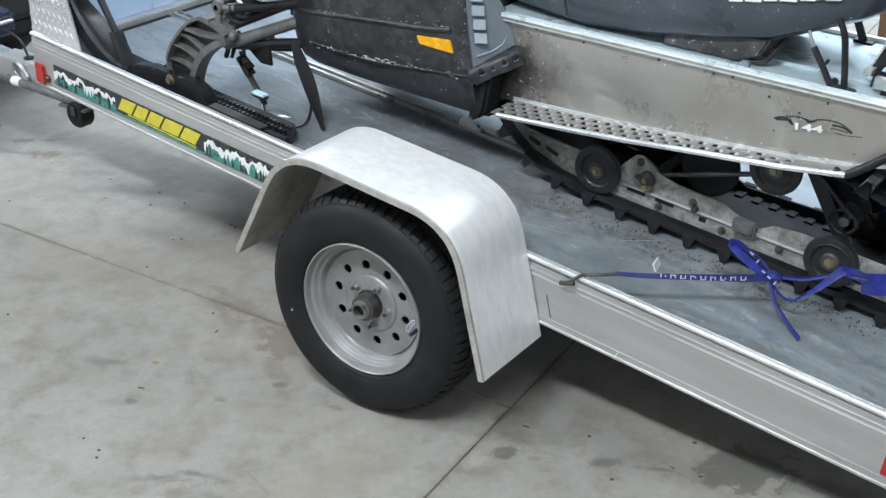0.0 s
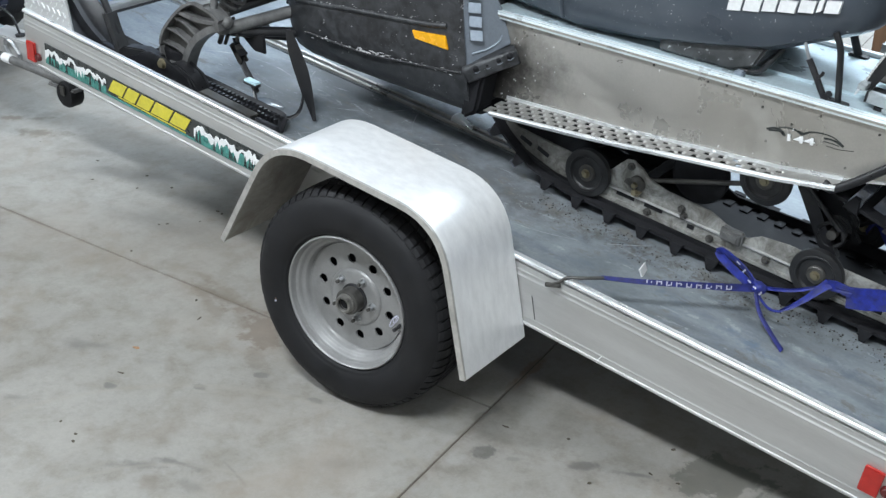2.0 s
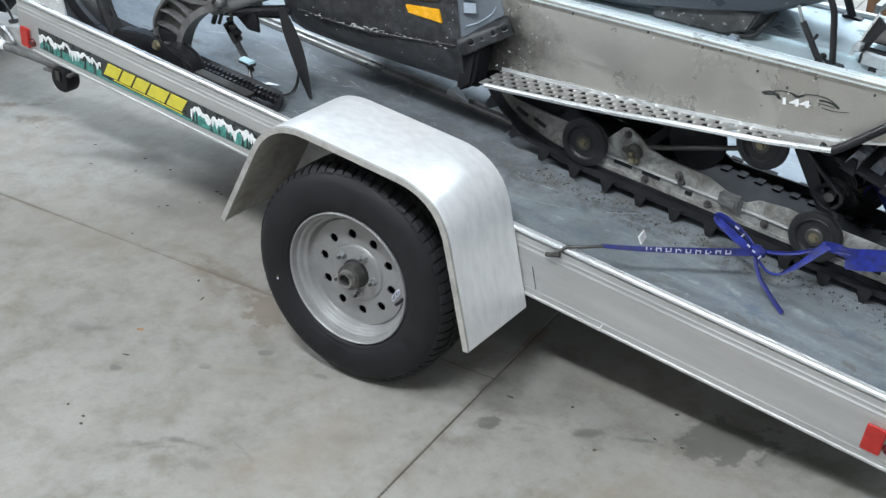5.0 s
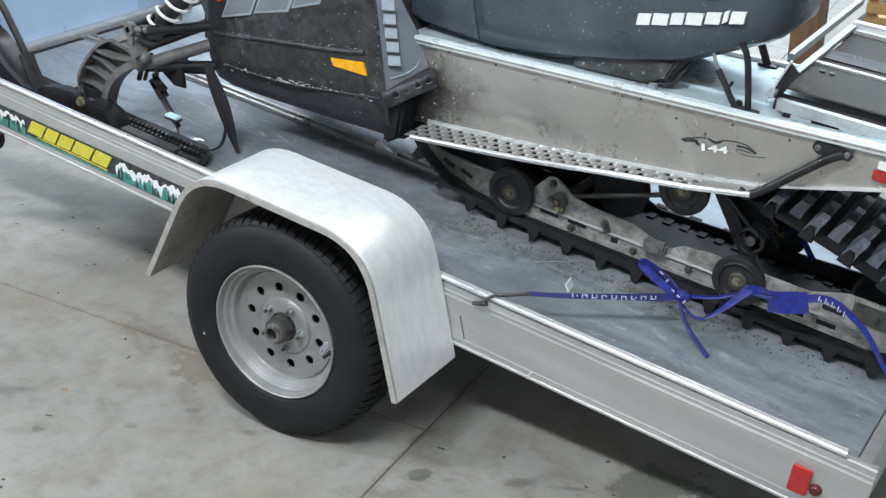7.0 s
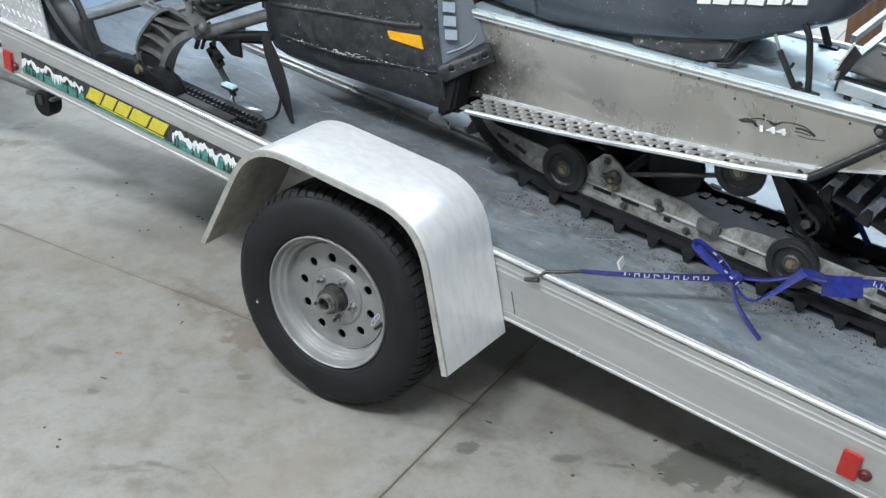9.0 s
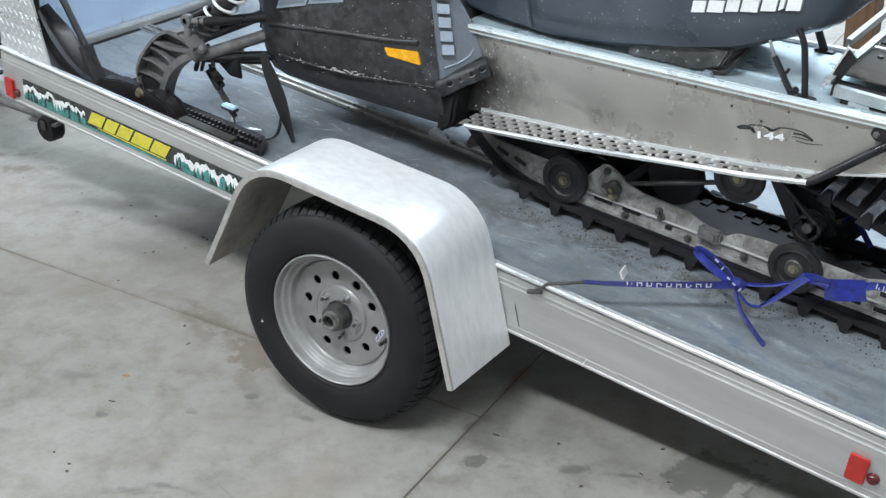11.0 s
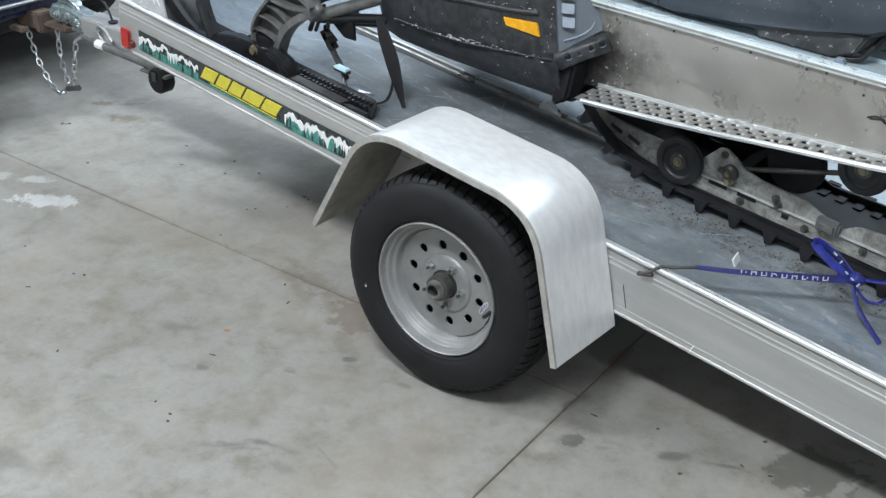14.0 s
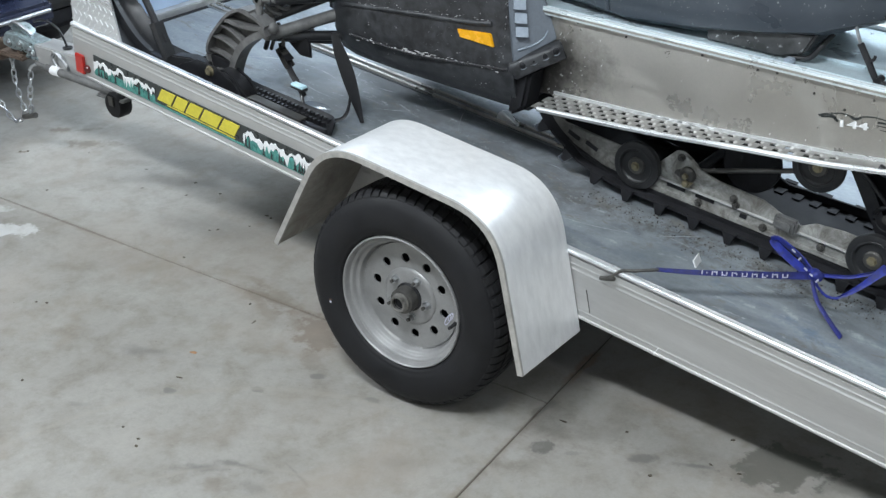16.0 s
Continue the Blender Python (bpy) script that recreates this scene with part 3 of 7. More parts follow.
def rounded(points, radius, steps=5):
    """An open or closed line of (x, z) with its corners rounded."""
    out = [points[0]]
    for a, b, c in zip(points, points[1:], points[2:]):
        a, b, c = Vector(a), Vector(b), Vector(c)
        u, v = (a - b).normalized(), (c - b).normalized()
        r = min(radius, (a - b).length * 0.49, (c - b).length * 0.49)
        p, q = b + u * r, b + v * r
        for k in range(steps + 1):
            t = k / steps
            out.append(tuple(p * (1 - t) ** 2 + b * 2 * t * (1 - t) + q * t * t))
    out.append(points[-1])
    return out


def sheet(line, thick, y0, y1):
    """A bent plate: an open line of (x, z), thickened inwards (to the right of its way), from y0 to y1."""
    p = [Vector(q) for q in line]
    inner = []
    for i, q in enumerate(p):
        d = (p[min(i + 1, len(p) - 1)] - p[max(i - 1, 0)]).normalized()
        inner.append(q + Vector((d.y, -d.x)) * thick)
    pts = [tuple(q) for q in p]
    bm = bmesh.new()
    rings = []
    for a, b in zip(pts, inner):
        rings.append([bm.verts.new((a[0], y0, a[1])), bm.verts.new((a[0], y1, a[1])), bm.verts.new((b[0], y1, b[1])), bm.verts.new((b[0], y0, b[1]))])
    for r, s in zip(rings, rings[1:]):
        for j in range(4):
            bm.faces.new((r[j], r[(j + 1) % 4], s[(j + 1) % 4], s[j]))
    bm.faces.new(rings[0])
    bm.faces.new(rings[-1][::-1])
    return bm


def piece(name, me, parent, m):
    """One of many alike parts, sharing its mesh; m is given in the thing's frame."""
    ob = new(name, me)
    ob.parent = parent
    ob.matrix_basis = Matrix.Translation(-ORIGIN[parent.name]) @ m
    return ob


def shared(name, bm, material):
    me = bpy.data.meshes.new(name)
    bmesh.ops.recalc_face_normals(bm, faces=bm.faces)
    bm.to_mesh(me)
    bm.free()
    me.materials.append(material)
    return me


# ---- the room ----
X0, X1, Y0, Y1, TOP = -8.0, 6.5, -6.0, 6.5, 4.0
ADDED_SKYLIGHTS = [(-3.1, 4.5), (0.6, 4.5)]
SX, SY = 1.7, 1.25      # half length and half width of a skylight


def build_room():
    tagged(solo("wall_north", box((X0, Y1, 0), (X1, Y1 + 0.2, TOP)), M_WALL, Matrix(), "pale grey painted workshop wall", "wall"), kind="structure")
    tagged(solo("wall_south", box((X0, Y0 - 0.2, 0), (X1, Y0, TOP)), M_WALL, Matrix(), "pale grey painted workshop wall", "wall"), kind="structure")
    tagged(solo("wall_east", box((X1, Y0 - 0.2, 0), (X1 + 0.2, Y1 + 0.2, TOP)), M_WALL, Matrix(), "pale grey painted workshop wall", "wall"), kind="structure")
    tagged(solo("wall_west", box((X0 - 0.2, Y0 - 0.2, 0), (X0, Y1 + 0.2, TOP)), M_WALL, Matrix(), "pale grey painted workshop wall", "wall"), kind="structure")
    # ceiling with two unseen skylights, added for bluish fill and glints
    xs = [X0 - 0.2, ADDED_SKYLIGHTS[0][0] - SX, ADDED_SKYLIGHTS[0][0] + SX, ADDED_SKYLIGHTS[1][0] - SX, ADDED_SKYLIGHTS[1][0] + SX, X1 + 0.2]
    y0, y1 = ADDED_SKYLIGHTS[0][1] - SY, ADDED_SKYLIGHTS[0][1] + SY
    bms = [box((xs[0], Y0 - 0.2, TOP), (xs[-1], y0, TOP + 0.15)), box((xs[0], y1, TOP), (xs[-1], Y1 + 0.2, TOP + 0.15))]
    for a, c in ((xs[0], xs[1]), (xs[2], xs[3]), (xs[4], xs[5])):
        bms.append(box((a, y0, TOP), (c, y1, TOP + 0.15)))
    tagged(solo("ceiling", join(*bms), M_CEIL, Matrix(), "white workshop ceiling with two added skylights", "ceiling"), kind="structure")
    pane, nt, b = nodes_of("daylit_pane")
    b.inputs["Base Color"].default_value = (0.6, 0.7, 0.8, 1)
    b.inputs["Emission Color"].default_value = (0.8, 0.9, 1.0, 1)
    b.inputs["Emission Strength"].default_value = 2.0
    for i, (x, y) in enumerate(ADDED_SKYLIGHTS):
        w = thing("window_%d" % (i + 1), Matrix(), "unseen translucent skylight added for its bluish light", "skylight", kind="structure", origin=(x, y, TOP))
        z0, z1, g = TOP + 0.02, TOP + 0.1, 0.08
        part("window_frame", join(box((x - SX, y - SY, z0), (x - SX + g, y + SY, z1)), box((x + SX - g, y - SY, z0), (x + SX, y + SY, z1)), box((x - SX + g, y - SY, z0), (x + SX - g, y - SY + g, z1)),
                                  box((x - SX + g, y + SY - g, z0), (x + SX - g, y + SY, z1)), box((x - 0.03, y - SY + g, z0), (x + 0.03, y + SY - g, z1))), M_ALU, w, smooth=False)
        part("pane", box((x - SX + 0.05, y - SY + 0.05, TOP + 0.05), (x + SX - 0.05, y + SY - 0.05, TOP + 0.06)), pane, w, smooth=False)
        # fill lamp of the added skylight
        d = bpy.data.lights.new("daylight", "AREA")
        d.shape, d.size, d.size_y, d.energy, d.color = "RECTANGLE", 2 * SX - 0.2, 2 * SY - 0.2, SKY_FILL_POWER, (0.74, 0.87, 1.0)
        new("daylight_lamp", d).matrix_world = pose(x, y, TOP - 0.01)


def build_floor():
    base = solo("floor", box((X0, Y0, -0.2), (X1, Y1, -0.004)), surface("joint_grime", (0.13, 0.11, 0.09), 0.9), Matrix(),
                "worn concrete workshop floor with saw-cut joints, stains and dust", "floor", kind="structure")
    ORIGIN[base.name] = Vector((0, 0, 0))
    turn = Matrix(((1, -0.092, 0, 0.318), (0.04, 1, 0, 0.222), (0, 0, 1, 0), (0, 0, 0, 1)))   # joints a little off square
    for i, (x0, x1) in enumerate(((-12, -4.0), (-4.0, 0.0), (0.0, 4.0), (4.0, 10))):
        for y0, y1 in ((-8, -4.0), (-4.0, 0.0), (0.0, 4.0), (4.0, 9)) if x0 != 0.0 else ((-8, -4.0), (-4.0, 9)):
            g = 0.0022
            bm = box((x0 + g, y0 + g, -0.05), (x1 - g, y1 - g, 0.0), 0.002, 1)
            part("slab", moved(bm, turn), M_FLOOR, base, smooth=False)


# Unseen lamps, set overhead to fit the shadow edges under the trailer.
STRIPS = [(x, y) for x in (-3.2, 0.8, 4.6) for y in (-5.2, -1.85)]


def build_lights():
    glow, nt, b = nodes_of("lamp_tube")
    b.inputs["Emission Color"].default_value = (0.95, 0.98, 1.0, 1)
    b.inputs["Emission Strength"].default_value = 6.0
    first = None
    for x, y in STRIPS:
        if first is None:
            first = thing("ceiling_light", pose(x, y, TOP), "unseen white fluorescent strip light under the ceiling", "ceiling light", "strip lights")
            part("housing", join(box((-0.75, -0.09, -0.07), (0.75, 0.09, 0.0), 0.01)), M_CEIL, first)
            for s in (-0.045, 0.045):
                part("tube", rod((-0.7, s, -0.09), (0.7, s, -0.09), 0.016), glow, first)
        else:
            copy_thing(first, pose(x, y, TOP))
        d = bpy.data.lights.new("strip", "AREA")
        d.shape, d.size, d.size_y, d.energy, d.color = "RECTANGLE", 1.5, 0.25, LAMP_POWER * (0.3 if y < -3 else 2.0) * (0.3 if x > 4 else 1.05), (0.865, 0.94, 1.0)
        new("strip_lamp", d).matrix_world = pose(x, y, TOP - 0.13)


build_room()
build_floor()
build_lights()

# ---- the trailer ----
R = RAIL
RAIL_FACE = [(R - 0.003, 0.343), (R - 0.004, 0.3455), (R - 0.003, 0.3495), (R, 0.351), (R, 0.3625), (R - 0.001, 0.3638), (R - 0.0011, 0.3665), (R, 0.3692),
             (R, 0.4728), (R - 0.0008, 0.4742), (R - 0.001, 0.4766), (R + 0.0002, 0.4792), (R + 0.001, 0.4812), (R + 0.001, 0.4876), (R - 0.0004, 0.489), (R - 0.0006, 0.4916), (R + 0.0008, 0.4946),
             (R + 0.0008, 0.5095), (R + 0.006, 0.511), (R + 0.006, 0.5185), (R + 0.014, 0.5185), (R + 0.014, 0.343)]
FRONT, REAR = -1.69, 1.455


def mirrored(pts):
    return [(2 * MID - y, z) for y, z in pts]


def tread_block(bm, outline, a0, a1, skew=0.0):
    """One rubber block: an outline of (radius, y) carried round the axle from a0 to a1, slanted by skew across its width."""
    y0, y1 = min(y for r, y in outline), max(y for r, y in outline)
    rings = []
    for a in (a0, a1):
        ring = []
        for r, y in outline:
            q = a + skew * ((y - y0) / (y1 - y0) - 0.5)
            ring.append(bm.verts.new((r * math.cos(q), y, HUB + r * math.sin(q))))
        rings.append(ring)
    n = len(outline)
    for j in range(n):
        bm.faces.new((rings[0][j], rings[0][(j + 1) % n], rings[1][(j + 1) % n], rings[1][j]))
    bm.faces.new(rings[0])
    bm.faces.new(rings[1][::-1])


def wheel_parts(root):
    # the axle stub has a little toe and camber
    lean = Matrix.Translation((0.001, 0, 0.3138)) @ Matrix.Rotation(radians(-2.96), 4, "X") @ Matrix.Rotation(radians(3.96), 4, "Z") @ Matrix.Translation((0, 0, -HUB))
    c = (0, 0, HUB)

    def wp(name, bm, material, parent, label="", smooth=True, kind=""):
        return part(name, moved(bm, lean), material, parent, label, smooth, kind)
    half = [(0.186, 0.012), (0.19, 0.003), (0.196, -0.003), (0.199, -0.0052), (0.202, -0.0052), (0.205, -0.0075), (0.215, -0.011), (0.23, -0.0138), (0.246, -0.0145), (0.262, -0.013), (0.276, -0.0088),
            (0.287, -0.0015), (0.295, 0.0075), (0.3, 0.017), (0.3035, 0.03), (0.305, 0.06), (0.305, 0.09)]
    t = wp("tyre", lathe(half + [(r, 0.18 - y) for r, y in half[-2::-1]], 112, c), M_RUBBER, root, "black radial trailer tyre with a dusty sidewall")
    blocks = bmesh.new()
    n = 66
    turn = 2 * math.pi / n
    shoulder = [(0.284, 0.0005), (0.296, 0.0055), (0.3035, 0.0135), (0.3085, 0.026), (0.311, 0.044), (0.302, 0.044), (0.297, 0.02)]
    rib = [(0.302, 0.05), (0.3115, 0.05), (0.3125, 0.083), (0.302, 0.083)]
    centre = [(0.302, 0.0875), (0.3125, 0.0875), (0.3125, 0.0925), (0.302, 0.0925)]
    for i in range(n):
        a = turn * i
        long = 1.0 if i % 2 else 0.88
        tread_block(blocks, shoulder, a + turn * 0.08, a + turn * 0.9 * long, 0.02)
        tread_block(blocks, [(r, 0.18 - y) for r, y in shoulder], a + turn * 0.5, a + turn * (0.5 + 0.84 * long), 0.02)
        tread_block(blocks, rib, a + turn * 0.3, a + turn * 1.14, 0.055)
        tread_block(blocks, [(r, 0.18 - y) for r, y in rib], a + turn * 0.05, a + turn * 0.9, 0.055)
        tread_block(blocks, centre, a, a + turn * 0.93, -0.02)
    wp("tread", blocks, M_RUBBER, t, smooth=False, kind="stuff")
    for q, r in ((-2.766, 0.232), (-2.79, 0.2305)):
        wp("tyre_mark", lathe([(0.0, -0.0012), (0.0032, -0.0008), (0.004, 0.001)], 10, (r * math.cos(q), -0.0138, HUB + r * math.sin(q))), M_PRINT if r > 0.231 else M_RUST, t, "small paint dot on the sidewall")
    rim = [(0.184, 0.018), (0.188, 0.009), (0.1895, 0.002), (0.188, -0.002), (0.1855, -0.0035), (0.183, -0.0015), (0.1815, 0.004), (0.1805, 0.012), (0.1785, 0.0165), (0.1735, 0.0185), (0.171, 0.021), (0.1695, 0.028),
           (0.1665, 0.0325), (0.162, 0.034), (0.1595, 0.037), (0.158, 0.046), (0.155, 0.052), (0.15, 0.0545), (0.13, 0.056)]
    w = wp("rim", lathe(rim, 96, c), M_WHEEL, root, "silver-grey painted steel rim with round vent holes")
    disc = bmesh.new()
    edges = []

    def ring(r, n, cx=0.0, cz=0.0):
        v = [disc.verts.new((cx + r * math.cos(2 * math.pi * i / n), 0, cz + r * math.sin(2 * math.pi * i / n))) for i in range(n)]
        edges.extend(disc.edges.new((v[i], v[(i + 1) % n])) for i in range(n))
    ring(0.1495, 72)
    ring(0.082, 40)
    for i in range(10):
        q = radians(32 + 36 * i)
        ring(0.0128, 18, 0.1106 * math.cos(q), 0.1106 * math.sin(q))
    bmesh.ops.triangle_fill(disc, use_beauty=True, use_dissolve=False, edges=edges)
    got = bmesh.ops.extrude_face_region(disc, geom=list(disc.faces))
    bmesh.ops.translate(disc, verts=[v for v in got["geom"] if isinstance(v, bmesh.types.BMVert)], vec=(0, 0.005, 0))
    wp("wheel_disc", moved(disc, Matrix.Translation((0, 0.05, HUB))), M_WHEEL, w, smooth=False)
    wp("disc_edge", lathe([(0.1495, 0.0502), (0.1515, 0.0488), (0.153, 0.0505), (0.153, 0.054)], 72, c), M_WHEEL, w)
    wp("wheel_centre", lathe([(0.0825, 0.05), (0.0805, 0.0465), (0.0765, 0.044), (0.07, 0.0435), (0.05, 0.0435), (0.041, 0.043), (0.04, 0.05)], 56, c), M_WHEEL, w)
    wp("brake_drum", lathe([(0.0, 0.075), (0.17, 0.075), (0.172, 0.14), (0.0, 0.14)], 40, c), M_BLACKPAINT, w)
    wp("hub_collar", lathe([(0.0405, 0.046), (0.0405, 0.04), (0.037, 0.0375), (0.03, 0.0375)], 36, c), M_BLACKPAINT, w, "black gap round the hub")
    wp("hub", lathe([(0.0355, 0.044), (0.0355, 0.012), (0.0345, 0.009), (0.0315, 0.0075), (0.026, 0.007), (0.0, 0.007)], 36, c), M_STEEL_DARK, w, "dark greasy hub")
    wp("grease_cap", lathe([(0.0265, 0.008), (0.0265, 0.003), (0.0245, 0.002), (0.024, -0.0065), (0.0228, -0.009), (0.0195, -0.0098), (0.0172, -0.0085), (0.0165, 0.0), (0.0155, 0.006)], 32, c), M_CAP, w, "dull bare steel grease cap with an open end")
    wp("cap_bore", lathe([(0.0165, -0.001), (0.016, 0.0045), (0.0, 0.005)], 24, c), M_BELT_AND_SHADE, w, "dark bore of the cap")
    for i in range(5):
        q = radians(70 + 72 * i)
        x, z = 0.0595 * math.cos(q), HUB + 0.0595 * math.sin(q)
        nut = wp("lug_nut", join(lathe([(0.0125, 0.0435), (0.0115, 0.0405), (0.0095, 0.04)], 14, (x, 0, z)), rod((x, 0.042, z), (x, 0.0285, z), 0.0095, 0.0085, 6)), M_CHROME, w)
        wp("stud", rod((x, 0.03, z), (x, 0.0215, z), 0.0048, n=8), M_STEEL_DARK, nut)
    q = radians(-8)
    wp("valve_stem", join(rod((0.149 * math.cos(q), 0.052, HUB + 0.149 * math.sin(q)), (0.1495 * math.cos(q), 0.03, HUB + 0.1495 * math.sin(q)), 0.0062, 0.0045),
                          rod((0.1495 * math.cos(q), 0.03, HUB + 0.1495 * math.sin(q)), (0.1495 * math.cos(q), 0.02, HUB + 0.1495 * math.sin(q)), 0.005)), M_BLACKPAINT, w, "black rubber valve stem")
    for off, ln in ((-0.006, 0.019), (0.006, 0.013)):
        loop = [Vector((0.0055 * math.cos(k / 16 * 2 * math.pi), 0, ln * math.sin(k / 16 * 2 * math.pi))) for k in range(16)]
        wp("sticker", moved(sweep(loop, circle(0.0015, 6), closed=True, up=(0, 1, 0)), Matrix.Translation((0.128 + off * 0.6, 0.0492, HUB - 0.014 + off)) @ Matrix.Rotation(0.35, 4, "Y")), M_PRINT, w, "worn pale sticker on the wheel disc")


def build_trailer():
    root = thing("utility_trailer", BED, "bare aluminium single-axle snowmobile trailer standing on the concrete", "trailer", origin=(0, 0, 0))
    rail = part("side_rail", along_x(RAIL_FACE, FRONT, REAR), M_ALU, root, "ribbed aluminium side rail", smooth=False)
    cap = [(R + 0.001, 0.5182), (R - 0.0045, 0.5195), (R - 0.005, 0.523), (R - 0.003, 0.5275), (R + 0.001, 0.5298), (R + 0.012, 0.53), (R + 0.015, 0.527), (R + 0.015, 0.5182)]
    part("rail_cap", along_x(cap, FRONT, 1.386), M_ALU_BRIGHT, rail, "bright rounded top edge of the rail")
    part("side_rail", along_x(mirrored(RAIL_FACE), FRONT, REAR), M_ALU, root, "ribbed aluminium side rail", smooth=False)
    part("front_rail", box((FRONT, R + 0.016, 0.35), (-1.63, 2 * MID - R - 0.016, 0.488), 0.004), M_ALU, root, "grey aluminium front cross rail")
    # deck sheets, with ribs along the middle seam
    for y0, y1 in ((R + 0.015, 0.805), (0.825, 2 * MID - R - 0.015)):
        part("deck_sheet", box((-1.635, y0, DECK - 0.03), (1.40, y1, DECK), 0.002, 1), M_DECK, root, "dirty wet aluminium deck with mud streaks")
    ym = 0.815
    seam = part("deck_seam", box((-1.63, ym - 0.03, DECK - 0.02), (1.4, ym + 0.03, DECK + 0.003), 0.001, 1), M_DECK, root, "bright extruded seam of the deck")
    for y in (-0.017, 0.013):
        part("rib", box((-1.62, ym + y - 0.006, DECK), (1.39, ym + y + 0.006, DECK + 0.011), 0.002, 1), M_TUNNEL, seam)
    part("deck_bracket", moved(prism([(-0.045, 0.0), (0.04, 0.0), (0.03, 0.006), (-0.022, 0.03), (-0.04, 0.022)], -0.014, 0.014, 0.003), Matrix.Translation((-0.255, ym + 0.008, DECK + 0.004))), M_ALU_BRIGHT, seam, "small shiny bracket on the seam")
    for x in (-1.2, -0.55, 0.12, 0.75, 1.3):
        part("cross_member", box((x - 0.03, R + 0.015, 0.35), (x + 0.03, 2 * MID - R - 0.015, DECK - 0.032), 0.003), M_ALU, root)
    part("axle", rod((0, 0.15, HUB + 0.03), (0, 2 * MID - 0.15, HUB + 0.03), 0.035), M_BLACKPAINT, root)
    # Black strip laid on the deck for the shaded gap at the sill.
    part("sill_gap", box((-1.629, R + 0.02, DECK), (-1.612, 2 * MID - R - 0.02, DECK + 0.002)), M_BELT_AND_SHADE, root, "black strip for the shaded gap along the front sill", smooth=False)
    # rear edge plate, leaning out over the end of the deck
    plate = [(1.402, DECK - 0.002), (1.41, DECK + 0.03), (1.435, DECK + 0.032), (1.452, DECK - 0.07), (1.44, DECK - 0.1), (1.40, DECK - 0.1)]
    part("rear_plate", prism(plate, R + 0.018, 2 * MID - R - 0.018, 0.002), M_ALU, root, "angled aluminium plate along the rear edge")
    # fender
    line = rounded([(-0.445, 0.316), (-0.268, 0.702), (0.288, 0.7), (0.414, 0.309)], 0.13, 9)
    f = part("fender", sheet(line, 0.006, -0.014, R - 0.004), M_FENDER, root, "bright brushed aluminium fender over the wheel")
    under = [(x * 0.985 - 0.0006, z - 0.008) for x, z in line]
    part("fender_underside", sheet(under, 0.003, -0.012, R - 0.006), M_FENDER_IN, f, "road-grimed underside of the fender")
    part("fender_lip", sheet(line, 0.016, -0.021, -0.014), M_LIP, f, "dull grey folded edge of the fender")
    part("fender_bracket", prism([(-0.33, 0.4), (-0.25, 0.66), (-0.2, 0.66), (-0.27, 0.4)], R - 0.03, R - 0.008, 0.002), M_ALU, f)
    part("seam_slit", prism([(0.4105, 0.434), (0.4125, 0.434), (0.4325, 0.372), (0.4305, 0.372)], R - 0.0012, R + 0.001), M_STEEL_DARK, rail, "dark slit beside the fender weld", smooth=False)
    part("cable_tie", tube([(0.636, R - 0.008, 0.372), (0.63, R - 0.0125, 0.358), (0.629, R - 0.012, 0.35)], 0.0014), M_WHITE, rail)
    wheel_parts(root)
    # the same wheel and fender on the far side
    swap = Matrix.Translation((0, 2 * MID, 0)) @ Matrix.Diagonal((1, -1, 1, 1))
    for ob in [o for o in root.children if o.name.split(".")[0] in ("tyre", "rim", "fender")]:
        twin = new(ob.name.split(".")[0], ob.data)
        twin.parent = root
        twin.matrix_basis = swap
        for kid in ob.children:
            k = new(kid.name.split(".")[0], kid.data)
            k.parent = twin
    # lamps
    for x, z, lean in ((-1.655, 0.388, 0.0), (1.313, 0.4125, 0.0)):
        part("marker_reflector", box((x - 0.022, R - 0.01, z - 0.034), (x + 0.022, R + 0.001, z + 0.034), 0.002), M_RED, root, "red rectangular side reflector")
    for x, z in ((-1.6205, 0.377), (1.35, 0.403)):
        part("marker_lamp", lathe([(0.0, -0.012), (0.01, -0.011), (0.0135, -0.007), (0.015, 0.001)], 20, (x, R, z)), M_LENS, root, "small round dark red marker lamp")
    # decal with snowy trees and yellow blocks
    d = part("decal", box((-1.58, R - 0.003, 0.371), (-0.5, R + 0.001, 0.443), 0.0), M_DECALBLACK, rail, "black and teal sticker with snowy fir trees and yellow lettering blocks")
    rnd = random.Random(4)
    for x0, x1 in ((-1.578, -1.262), (-0.842, -0.502)):
        part("teal_print", box((x0, R - 0.0042, 0.372), (x1, R - 0.002, 0.4 if x0 < -1 else 0.412)), M_TEAL, d, smooth=False)
        # a ragged band of snow: hollows above, drips below
        n = int((x1 - x0) / 0.0085)
        upper = [(x0 + (x1 - x0) * i / n, 0.424 + 0.006 * math.sin(i * 0.5) + rnd.uniform(-0.008, 0.009)) for i in range(n + 1)]
        lower = [(x, z - (rnd.uniform(0.006, 0.014) if rnd.random() < 0.4 else rnd.uniform(0.018, 0.038))) for i, (x, z) in enumerate(upper)]
        for i in range(n):
            part("snow_print", prism([lower[i], lower[i + 1], upper[i + 1], upper[i]], R - 0.005, R - 0.002), M_WHITE, d, smooth=False)
        x = x0 + 0.004
        while x < x1 - 0.02:
            h, w = rnd.uniform(0.022, 0.042), rnd.uniform(0.009, 0.016)
            z = 0.374
            tree = [(x, z), (x + w * 0.4, z + 0.004), (x + w, z), (x + w * 0.75, z + h * 0.35), (x + w * 0.85, z + h * 0.38), (x + w * 0.5, z + h), (x + w * 0.2, z + h * 0.38), (x + w * 0.3, z + h * 0.35)]
